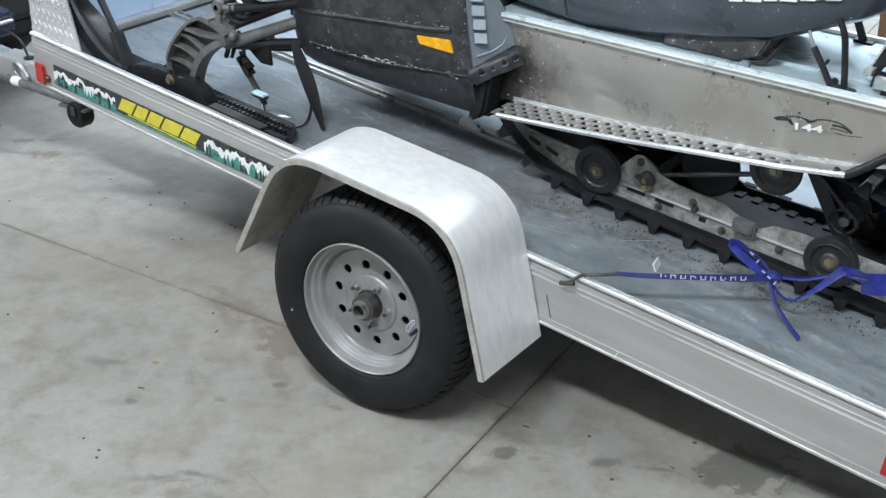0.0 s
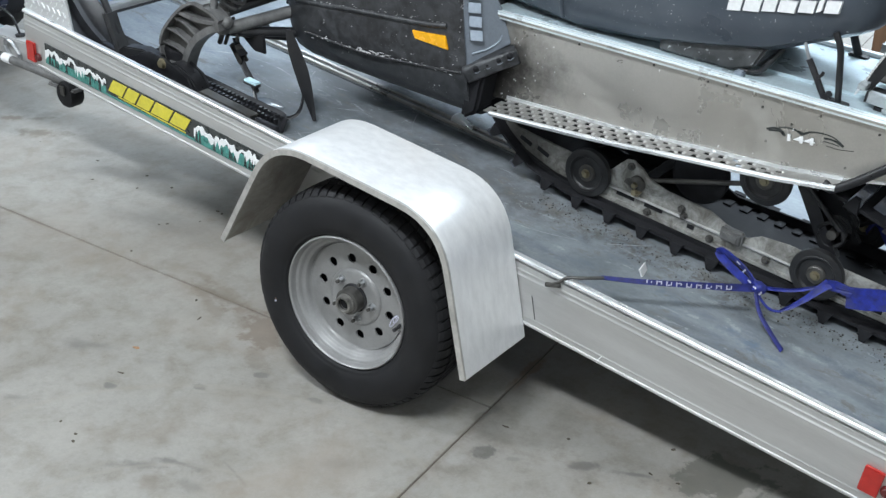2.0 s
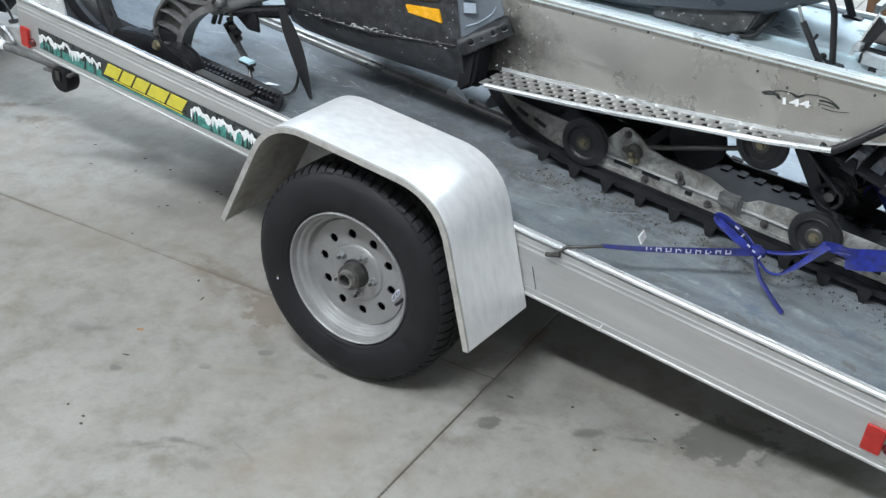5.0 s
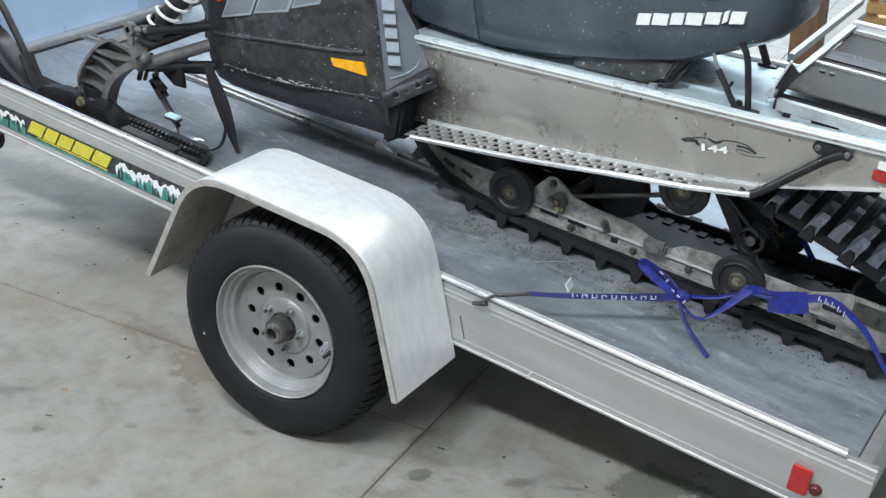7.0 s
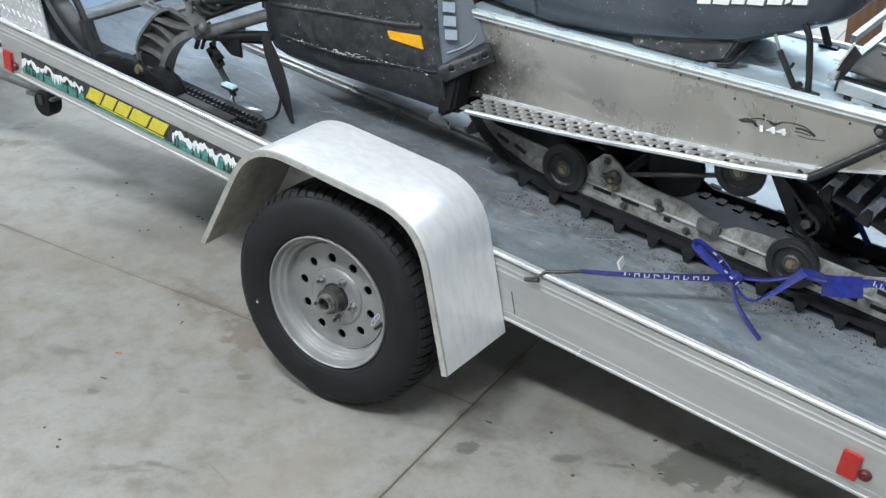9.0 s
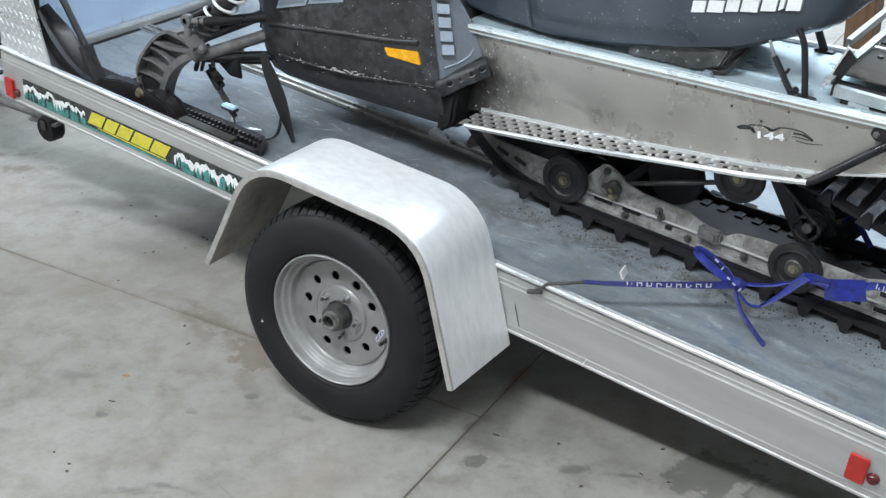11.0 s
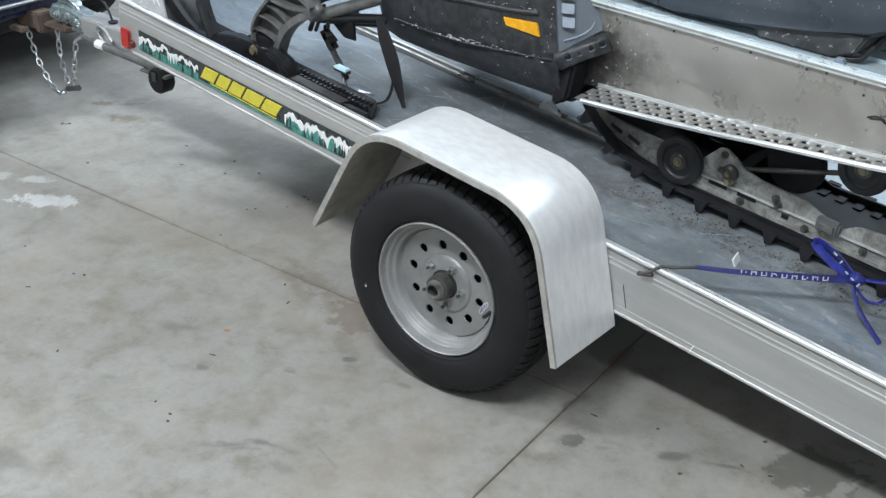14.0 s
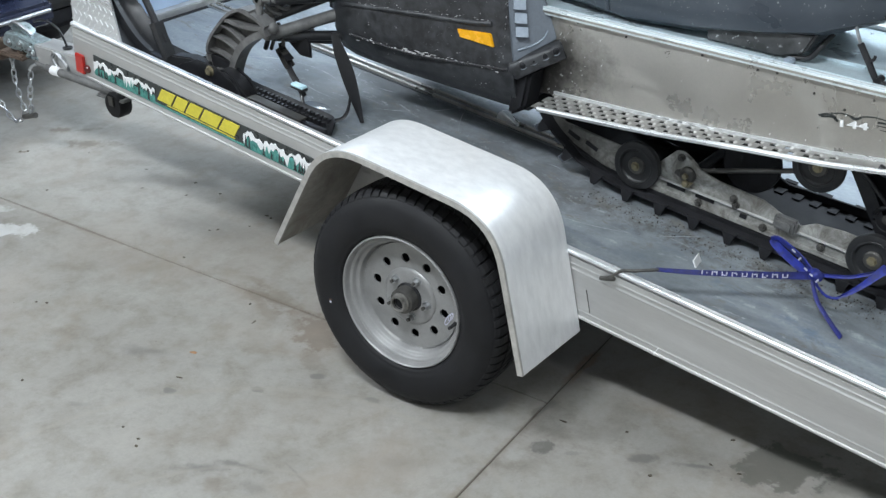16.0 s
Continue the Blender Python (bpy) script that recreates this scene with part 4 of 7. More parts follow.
            part("tree_print", prism(tree, R - 0.0058, R - 0.002), M_DECALBLACK if rnd.random() < 0.6 else M_TEAL, d, smooth=False)
            x += w * rnd.uniform(0.8, 1.6)
    # slanted yellow blocks in place of the maker's name, on a dark band with a pale line under them
    part("teal_print", box((-1.262, R - 0.0042, 0.372), (-0.842, R - 0.002, 0.379)), M_TEAL, d, smooth=False)
    part("underline_print", prism([(-1.2, 0.385), (-0.88, 0.3825), (-0.88, 0.386), (-1.2, 0.3885)], R - 0.005, R - 0.002), M_YELLOW, d, smooth=False)
    x = -1.248
    for w in (0.066, 0.054, 0.06, 0.08, 0.07):
        s, z0, z1 = 0.026, 0.393, 0.437
        part("lettering_block", prism([(x, z0), (x + w, z0), (x + w + s, z1), (x + s, z1)], R - 0.006, R - 0.002), M_YELLOW, d, smooth=False)
        x += w + 0.009
    # front guard: diamond plate wing and pale shield
    wing = prism([(-1.685, 0.532), (-1.432, 0.532), (-1.5, 0.78), (-1.56, 1.15), (-1.685, 1.15)], R + 0.006, R + 0.012)
    g = part("guard_wing", wing, M_ALU_BRIGHT, root, "diamond-pattern aluminium guard plate", smooth=False)
    studs = bmesh.new()
    for i in range(11):
        for j in range(24):
            x, z = -1.68 + i * 0.028 + 0.014 * (j % 2), 0.547 + j * 0.025
            lim = -1.432 - (z - 0.532) * 0.27 if z < 0.78 else -1.5 - (z - 0.78) * 0.16
            if x > lim - 0.012:
                continue
            m = Matrix.Translation((x, R + 0.005, z)) @ Matrix.Rotation(0.85 if j % 2 else -0.85, 4, "Y") @ Matrix.Diagonal((0.013, 0.003, 0.0042, 1))
            bmesh.ops.create_icosphere(studs, subdivisions=1, radius=1, matrix=m)
    part("diamond_studs", studs, M_ALU_BRIGHT, g, kind="stuff")
    part("shield_panel", box((-1.672, R + 0.05, 0.488), (-1.66, 2 * MID - R - 0.05, 1.25), 0.002), M_PANEL, root, "smooth pale blue front shield")
    return root


def build_tongue(root):
    """The tongue lies level under the raised bed; it is a part of the trailer."""
    inv = BED.inverted()
    y = 0.52

    def w(bm):
        return moved(bm, inv)
    t = part("tongue", w(join(box((-2.31, y - 0.05, 0.408), (-1.1, y + 0.05, 0.502), 0.005))), M_ALU, root, "square aluminium tongue tube")
    part("coupler", w(join(prism([(-2.56, 0.45), (-2.5, 0.442), (-2.36, 0.446), (-2.28, 0.455), (-2.28, 0.505), (-2.36, 0.512), (-2.44, 0.525), (-2.52, 0.52), (-2.56, 0.49)], y - 0.038, y + 0.038, 0.012),
                           box((-2.37, y - 0.056, 0.438), (-2.29, y + 0.056, 0.452), 0.003), box((-2.36, y - 0.054, 0.45), (-2.3, y - 0.048, 0.505), 0.003))), M_ZINC, t, "zinc-plated ball coupler")
    latch = part("coupler_latch", w(join(prism([(-2.5, 0.523), (-2.42, 0.527), (-2.38, 0.515), (-2.39, 0.535), (-2.43, 0.556), (-2.48, 0.552)], y - 0.026, y + 0.026, 0.006))), M_ZINC, t, "bright coupler latch")
    part("latch_lever", w(tube([(-2.48, y - 0.03, 0.548), (-2.44, y - 0.035, 0.568), (-2.38, y - 0.035, 0.556), (-2.33, y - 0.03, 0.526)], 0.007)), M_CHROME, latch)
    for x, z in ((-2.5, 0.478), (-2.42, 0.482), (-2.33, 0.478), (-2.31, 0.465)):
        part("coupler_bolt", w(lathe([(0.0, -0.012), (0.008, -0.011), (0.009, -0.004), (0.013, -0.003), (0.013, 0.002)], 8, (x, y - 0.041 if x < -2.4 else y - 0.056, z))), M_CHROME, t)
    part("wiring", w(tube([(-2.4, y + 0.03, 0.56), (-2.28, y, 0.592), (-2.17, y - 0.01, 0.575), (-2.13, y - 0.01, 0.506)], 0.0045)), M_BLACKPAINT, t, "black wiring lead")
    part("grommet", w(moved(lathe([(0.0, -0.004), (0.018, -0.004), (0.02, 0.004), (0.0, 0.004)], 16), Matrix.Translation((-2.13, y - 0.01, 0.506)) @ Matrix.Rotation(math.pi / 2, 4, "X"))), M_BLACKPAINT, t)
    part("safety_hook", w(tube([(-2.14, y - 0.06, 0.43), (-2.165, y - 0.062, 0.47), (-2.15, y - 0.062, 0.496), (-2.12, y - 0.062, 0.492), (-2.08, y - 0.06, 0.45), (-2.085, y - 0.06, 0.43)], 0.0075, 3)), M_CHROME, t, "bright safety hook")
    yj = y - 0.075
    jack = part("jack", w(join(rod((-2.2, yj, 0.432), (-1.74, yj, 0.41), 0.016), rod((-2.27, yj, 0.437), (-2.19, yj, 0.432), 0.009), box((-1.86, yj - 0.025, 0.388), (-1.7, yj + 0.025, 0.4), 0.004))), M_ARM, t, "swung-up jack tube")
    part("jack_handle", w(tube([(-2.25, yj, 0.437), (-2.28, yj - 0.01, 0.43), (-2.3, yj - 0.02, 0.41)], 0.006)), M_CHROME, jack)
    part("jack_collar", w(rod((-2.16, yj, 0.43), (-2.11, yj, 0.428), 0.0185)), M_WHITE, jack, "pale label round the jack")
    jx, jz = -1.76, 0.372
    part("jack_wheel", w(lathe([(0.0, -0.03), (0.012, -0.03), (0.044, -0.028), (0.05, -0.02), (0.05, 0.02), (0.044, 0.028), (0.0, 0.028)], 28, (jx, yj, jz))), M_RUBBER, jack, "black jack wheel")
    part("jack_axle", w(rod((jx, yj - 0.034, jz + 0.01), (jx, yj - 0.028, jz + 0.01), 0.009)), M_ARM, jack)
    part("jack_fork", w(box((jx - 0.012, yj - 0.036, jz), (jx + 0.016, yj - 0.031, 0.41), 0.002)), M_STEEL_DARK, jack)


trailer = build_trailer()
build_tongue(trailer)


# ---- the snowmobile ----
def build_sled():
    s = thing("snowmobile", BED, "black snowmobile with a bare aluminium tunnel, tied down on the trailer", "snowmobile", origin=(0.3, MID, DECK))
    near, far = MID - 0.21, MID + 0.21

    def top(x):
        return 0.946 + 0.077 * x

    # tunnel: two side sheets and a top with rolled edges
    side = [(-0.1, 0.69), (0.1, 0.7195), (0.4, 0.7575), (0.7, 0.804), (0.936, 0.848), (1.241, 0.948), (1.5, 1.0), (1.5, top(1.5)), (-0.1, top(-0.1))]
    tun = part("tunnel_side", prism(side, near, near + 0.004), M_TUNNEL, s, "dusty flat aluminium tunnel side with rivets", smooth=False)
    part("tunnel_side", prism(side, far - 0.004, far), M_TUNNEL, s, smooth=False)
    part("tail_flange", sweep([(0.93, near - 0.003, 0.849), (1.241, near - 0.003, 0.95), (1.5, near - 0.003, 1.002)], [(-0.005, -0.003), (0.005, -0.003), (0.005, 0.003), (-0.005, 0.003)]), M_ALU_BRIGHT, tun, "bright folded lower edge")
    tl = [(-0.1, top(-0.1) - 0.004), (1.5, top(1.5) - 0.004)]
    part("tunnel_top", prism([tl[0], tl[1], (1.5, top(1.5)), (-0.1, top(-0.1))], near + 0.006, far - 0.006), M_TUNNEL_TOP_LIT, s, "aluminium tunnel top with bluish light in its colour", smooth=False)
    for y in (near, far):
        part("tunnel_edge", sweep([(-0.1, y, top(-0.1)), (1.5, y, top(1.5))], [(-0.013, -0.01), (0.013, -0.01), (0.015, 0.004), (0.008, 0.01), (-0.008, 0.01), (-0.015, 0.004)]), M_EDGE_LIT, s, "rolled edge of the tunnel, light put into its colour")
    for y, z in ((near + 0.0045, 0.0102), (near - 0.0105, 0.0073), (near + 0.019, 0.001)):
        part("edge_groove", sweep([(-0.1, y, top(-0.1) + z), (1.5, y, top(1.5) + z)], [(-0.0011, -0.001), (0.0011, -0.001), (0.0011, 0.001), (-0.0011, 0.001)]), M_TUNNEL_TOP_LIT, tun, smooth=False)
    part("tunnel_rib", prism([(0.05, top(0.05)), (1.45, top(1.45)), (1.45, top(1.45) + 0.008), (0.05, top(0.05) + 0.008)], MID - 0.1, MID + 0.1), M_TUNNEL_TOP_LIT, s)
    for x, k in ((0.05, .93), (0.2, .9), (0.24, .3), (0.42, .9), (0.57, .88), (0.62, .9), (0.72, .75), (0.75, .3), (0.8, .62), (0.86, .84), (0.9, .3), (0.95, .22), (1.0, .8), (1.1, .85), (0.1, .5)):
        zb = 0.708 + 0.15 * x if x < 0.936 else 0.842 + 0.34 * (x - 0.936)
        z = zb + (top(x) - zb) * k
        part("rivet", lathe([(0.0, -0.003), (0.0028, -0.0025), (0.0036, 0.001)], 8, (x, near, z)), M_STEEL_DARK if k > 0.5 else M_SKID, tun)
    # print on the tunnel: dark wings and a pale number
    cx, cz = 0.832, 0.922
    for line, w in (([(-0.088, 0.006), (-0.07, 0.012), (-0.052, 0.008), (-0.04, -0.004)], 0.003), ([(-0.082, 0.004), (-0.055, 0.006), (-0.044, -0.002)], 0.0028),
                    ([(-0.06, 0.015), (-0.035, 0.018), (-0.012, 0.014), (0.0, 0.011), (0.02, 0.018), (0.05, 0.018), (0.075, 0.012), (0.1, -0.004)], 0.0016),
                    ([(-0.014, 0.014), (-0.002, 0.008), (0.012, 0.015)], 0.0032), ([(0.05, 0.008), (0.075, 0.006), (0.1, -0.006)], 0.0028), ([(0.05, 0.0), (0.07, -0.002), (0.09, -0.006)], 0.0012), ([(0.06, -0.01), (0.09, -0.014), (0.125, -0.012)], 0.0008)):
        part("wing_print", sweep(smooth_path([(cx + q, near, cz - 0.004 + p + 0.2 * q) for q, p in line], 4), [(-0.0012, -w * 0.8), (0.0012, -w * 0.8), (0.0012, w * 0.8), (-0.0012, w * 0.8)]), M_DECALBLACK, tun, smooth=False)
    cu = bpy.data.curves.new("number_print", "FONT")
    cu.body, cu.size, cu.extrude, cu.align_x, cu.offset = "144", 0.034, 0.001, "CENTER", 0.001
    txt = new("number_tmp", cu)
    me = bpy.data.meshes.new_from_object(txt.evaluated_get(bpy.context.evaluated_depsgraph_get()))
    bpy.data.objects.remove(txt)
    bm = bmesh.new()
    bm.from_mesh(me)
    bpy.data.meshes.remove(me)
    moved(bm, Matrix.Translation((cx - 0.002, near - 0.0035, cz - 0.018)) @ Matrix.Rotation(radians(-11.5), 4, "Y") @ Matrix.Rotation(radians(90), 4, "X") @ Matrix.Diagonal((1.5, 0.7, 1, 1)))
    part("number_print", bm, M_WHITE, tun, "pale printed number 144", smooth=False)

    # running boards: rows of punched holes with a raised lip behind each, and a rolled outer edge
    def board_line(x):
        """Height and width of a running board at x."""
        knots = ((-0.03, 0.7065, 0.118), (0.1, 0.7227, 0.11), (0.277, 0.7435, 0.096), (0.4, 0.7607, 0.087), (0.6, 0.7915, 0.069), (0.807, 0.824, 0.057), (0.96, 0.857, 0.05))
        for (a, za, wa), (b, zb, wb) in zip(knots, knots[1:]):
            if x <= b:
                t = (x - a) / (b - a)
                return za + (zb - za) * t, wa + (wb - wa) * t
        return knots[-1][1:]

    def board(sign):
        yin = MID + sign * 0.21
        n = 50
        rows = [(x, *board_line(x)) for x in (0.005 + 0.95 * i / n for i in range(n + 1))]
        bm, lips = bmesh.new(), bmesh.new()

        def spots(i):
            """Depths (0 to 1) at which holes begin and end across the board, in column i."""
            w = rows[i][2]
            k = 4 if w > 0.1 else (3 if w > 0.074 else 2)
            first = 0.1 if w > 0.06 else 0.3
            step = (0.97 - first) / k
            return [(first + step * j + 0.08 * step, first + step * j + 0.7 * step, j) for j in range(k)]
        for i in range(n):
            a, c = rows[i], rows[i + 1]
            cuts = spots(i)
            f = 0.0
            open_here = [q for q in cuts if (i + q[2]) % 2 == 0 and i < n - 7]
            for f0, f1, j in open_here + [(1.0, 1.0, 0)]:
                if f0 > f:
                    bm.faces.new([bm.verts.new((r[0], yin + sign * r[2] * g, r[1])) for r, g in ((a, f), (c, f), (c, f0), (a, f0))])
                f = f1
            for f0, f1, j in open_here:
                v = [lips.verts.new(p) for p in ((c[0] - 0.002, yin + sign * c[2] * f0, c[1]), (c[0] - 0.002, yin + sign * c[2] * f1, c[1]), (c[0] - 0.0045, yin + sign * c[2] * (f1 - 0.03), c[1] + 0.0018),
                                                 (c[0] - 0.0045, yin + sign * c[2] * (f0 + 0.03), c[1] + 0.0019), (c[0] + 0.0045, yin + sign * c[2] * (f1 - 0.02), c[1]), (c[0] + 0.0045, yin + sign * c[2] * (f0 + 0.02), c[1]))]
                for q in ((0, 1, 2, 3), (3, 2, 4, 5), (0, 3, 5), (1, 4, 2)):
                    lips.faces.new([v[k] for k in q])
        bmesh.ops.remove_doubles(bm, verts=bm.verts, dist=0.0003)
        got = bmesh.ops.extrude_face_region(bm, geom=list(bm.faces))
        bmesh.ops.translate(bm, verts=[v for v in got["geom"] if isinstance(v, bmesh.types.BMVert)], vec=(0, 0, -0.003))
        return bm, lips, [(x, yin + sign * w, z - 0.004) for x, z, w in rows]
    for sign in (-1, 1):
        bm, lips, edge = board(sign)
        b = part("running_board", bm, M_BOARD, s, "perforated aluminium running board with raised grip holes", smooth=False)
        inner = [(x, MID + sign * 0.2135, z + 0.0075) for x, y, z in edge]
        part("board_flange", sweep(inner, [(-0.0025, -0.005), (0.0025, -0.005), (0.0025, 0.005), (-0.0025, 0.005)]), M_ALU_BRIGHT, b)
        part("grip_relief", lips, M_ALU, b, smooth=False, kind="stuff")
        part("board_edge", sweep(edge[1:], [(-0.003, -0.007), (0.004, -0.007), (0.005, 0.0), (0.002, 0.005), (-0.004, 0.005)]), M_ALU_BRIGHT, b, "bright rolled board edge")
        y = MID + sign * 0.25
        part("grab_bar", tube([(0.925, y, 0.848), (0.962, y, 0.852), (1.09, MID + sign * 0.228, 0.975), (1.13, MID + sign * 0.224, 1.005)], 0.011), M_BLACKPAINT, s, "black tube brace at the board's end")
        part("brace_plate", prism([(1.055, 0.997), (1.07, 0.984), (1.145, 0.99), (1.15, 1.006), (1.12, 1.014), (1.06, 1.014)], min(MID + sign * 0.213, MID + sign * 0.222), max(MID + sign * 0.213, MID + sign * 0.222), 0.002), M_BLACKPAINT, s)
        for x, z in ((1.07, 1.0), (1.136, 1.003)):
            part("bolt", lathe([(0.0, -0.008), (0.0055, -0.007), (0.0065, -0.003), (0.008, -0.002), (0.008, 0.002)], 10, (x, MID + sign * 0.222, z)), M_ARM, s)
    part("tail_reflector", box((1.2, near - 0.012, 0.965), (1.28, near - 0.001, 0.99), 0.003), M_RED, s, "red reflector at the tunnel's tail")
    part("tail_patch", box((1.205, near - 0.008, 0.992), (1.28, near - 0.001, 1.012), 0.002), M_WHITE, s)

    # belly pan and side panel (body), slab-sided with a rounded front
    def shell(rings):
        bm = bmesh.new()
        vs = [[bm.verts.new(p) for p in r] for r in rings]
        for a, b in zip(vs, vs[1:]):
            for i in range(len(a) - 1):
                bm.faces.new((a[i], a[i + 1], b[i + 1], b[i]))
        return bm
    rings = []
    for x, lo, hi, half in ((-1.1, 0.82, 0.95, 0.08), (-0.98, 0.78, 1.1, 0.13), (-0.86, 0.7, 1.2, 0.2), (-0.8, 0.62, 1.25, 0.265), (-0.765, 0.6, 1.28, 0.288), (-0.7, 0.592, 1.3, 0.296), (-0.55, 0.597, 1.32, 0.301), (-0.35, 0.61, 1.32, 0.303), (-0.1, 0.628, 1.32, 0.302)):
        h = hi - lo
        prof = [(0.3, 0.0), (0.74, 0.012), (0.86, 0.035), (0.94, 0.09), (0.985, 0.16), (1.0, 0.22), (1.0, 0.55), (0.97, 0.75), (0.86, 0.93), (0.6, 1.0)]
        ring = [(x, MID - half * a, lo + h * b) for a, b in prof] + [(x, MID + half * a, lo + h * b) for a, b in prof[::-1]]
        rings.append(ring + [ring[0]])
    bm = shell(rings)
    bmesh.ops.remove_doubles(bm, verts=bm.verts, dist=0.0005)
    bmesh.ops.holes_fill(bm, edges=[e for e in bm.edges if e.is_boundary], sides=0)
    for v in bm.verts:
        if v.co.x > -0.11:      # the rear edge leans forward
            v.co.x = -0.083 - 0.227 * (v.co.z - 0.798) if v.co.z > 0.798 else -0.083 + 0.1 * (0.798 - v.co.z)
    body = part("body_shell", bm, M_PLASTIC, s, "scuffed black plastic belly pan and side panel")
    yb = MID - 0.303
    part("panel_ridge", tube([(-0.74, MID - 0.292, 0.786), (-0.46, yb, 0.838), (-0.254, yb, 0.872), (-0.165, yb, 0.893)], 0.0075), M_PLASTIC, body)
    part("panel_seam", tube([(-0.69, MID - 0.298, 0.70), (-0.45, yb - 0.001, 0.715), (-0.25, yb, 0.748), (-0.1, yb, 0.775)], 0.0035), M_BLACKPAINT, body, "scraped seam line")
    part("reflector", prism([(-0.268, 0.8225), (-0.15, 0.8275), (-0.1645, 0.864), (-0.2815, 0.8435)], yb - 0.005, yb + 0.004, 0.002), M_ORANGE, body, "amber side reflector")
    rs = random.Random(8)
    scuffs = bmesh.new()
    def fleck(x, z, lx, lz, lean):
        y = yb - 0.0012 + (0.010 if x < -0.66 else 0.0)
        bmesh.ops.create_icosphere(scuffs, subdivisions=1, radius=1, matrix=Matrix.Translation((x, y, z)) @ Matrix.Rotation(lean, 4, "Y") @ Matrix.Diagonal((lx, 0.0022, lz, 1)))
    def seam_z(x):
        return 0.702 + (x + 0.69) * 0.1 + max(0.0, x + 0.45) * 0.05
    for c0, spread, count in ((-0.62, 0.05, 14), (-0.47, 0.04, 26), (-0.4, 0.03, 22), (-0.3, 0.08, 16), (-0.16, 0.04, 12)):
        for i in range(count):
            x = c0 + rs.gauss(0, spread)
            if -0.72 < x < -0.11:
                fleck(x, seam_z(x) - 0.004 + rs.gauss(0, 0.0035), rs.uniform(0.0015, 0.009), rs.uniform(0.0006, 0.002), -0.12 + rs.gauss(0, 0.2))
    for i in range(26):
        x = rs.uniform(-0.72, -0.15)
        fleck(x, 0.797 + (x + 0.74) * 0.18 + rs.gauss(0, 0.002), rs.uniform(0.001, 0.006), rs.uniform(0.0005, 0.0012), -0.18)
    for i in range(40):
        x = rs.uniform(-0.7, -0.12)
        fleck(x, rs.uniform(0.66, 1.02), rs.uniform(0.0008, 0.0025), rs.uniform(0.0006, 0.0016), rs.uniform(-1.5, 1.5))
    for i in range(14):
        fleck(-0.118 + rs.gauss(0, 0.003), rs.uniform(0.8, 1.0), rs.uniform(0.0008, 0.002), rs.uniform(0.001, 0.003), 0.1)
    part("paint_scuff", scuffs, M_SCRAPE, body, "pale scrapes", kind="stuff")
    x = -0.69
    for w in (0.115, 0.13, 0.1):
        z = 0.858 + (x + 0.69) * 0.37
        part("badge_rim", prism([(x - 0.01, z - 0.01), (x + w - 0.008, z + 0.03), (x + w + 0.03, z + 0.125), (x + 0.03, z + 0.085)], yb - 0.002, yb + 0.006), M_LOUVRE, body, "pale grey outline of a badge block", smooth=False)
        part("badge_block", prism([(x, z), (x + w - 0.016, z + 0.036), (x + w + 0.014, z + 0.112), (x + 0.032, z + 0.076)], yb - 0.0032, yb + 0.006), M_GREYPLASTIC, body, "dark silver slanted badge block", smooth=False)
        x += w + 0.012
    part("badge_block", tube([(-0.735, MID - 0.292, 0.9), (-0.72, MID - 0.295, 0.893), (-0.7, MID - 0.297, 0.9)], 0.004), M_RED, body, "thin red badge curve")
    part("rear_fairing", prism([(-0.1, 0.632), (-0.07, 0.645), (-0.045, 0.668), (-0.04, 0.72), (-0.035, 0.785), (-0.06, 0.8), (-0.1, 0.79)], MID - 0.285, MID - 0.205, 0.01), M_BELT_AND_SHADE, s, "black plastic corner ahead of the running board")
    q0, q1 = Vector((-0.088, MID - 0.298, 0.776)), Vector((0.02, MID - 0.216, 0.852))
    toe = part("toe_hold", bevelled(sweep([q0, q0.lerp(q1, 0.5) + Vector((0, -0.006, 0.002)), q1], [(-0.02, -0.02), (0.02, -0.024), (0.022, 0.016), (0.012, 0.024), (-0.018, 0.024)]), 0.004, 1), M_PLASTIC, s, "black plastic toe hold with slots")
    side = (q1 - q0).cross(Vector((0, 0, 1))).normalized()
    # Black dents and grey lips stand for shaded slots and their lit edges.
    for k in range(4):
        q = q0.lerp(q1, 0.2 + 0.21 * k) + side * 0.021 + Vector((0, 0, 0.012))
        m = Matrix.Translation(q) @ (q1 - q0).to_track_quat("X", "Z").to_matrix().to_4x4()
        dent = bmesh.new()
        bmesh.ops.create_icosphere(dent, subdivisions=2, radius=1, matrix=m @ Matrix.Diagonal((0.0105, 0.0055, 0.0095, 1)))
        part("slot", dent, M_BELT_AND_SHADE, toe, "black dent drawn for a shaded slot in the toe hold")
        part("slot_lip", moved(sweep([(-0.008, -0.003, -0.008), (0.0, -0.0045, -0.0105), (0.009, -0.003, -0.008)], circle(0.0014, 6)), m), M_GREYPLASTIC, toe)
    foot = bmesh.new()
    q = [(-0.083, MID - 0.304, 0.8), (-0.006, MID - 0.212, 0.87), (-0.036, MID - 0.212, 0.935), (-0.09, MID - 0.215, 1.0), (-0.15, MID - 0.225, 1.09), (-0.152, MID - 0.304, 1.1)]
    v = [foot.verts.new(p) for p in q]
    foot.faces.new(v)
    got = bmesh.ops.extrude_face_region(foot, geom=list(foot.faces))
    bmesh.ops.translate(foot, verts=[g for g in got["geom"] if isinstance(g, bmesh.types.BMVert)], vec=(-0.015, 0.02, 0))
    fp = part("footwell_panel", bevelled(foot, 0.004), M_GREYPLASTIC, s, "grey louvred plastic footwell panel")
    d = Vector((-0.01, MID - 0.214, 0.85)) - Vector((-0.122, MID - 0.306, 0.8))
    d.z = 0
    d.normalize()
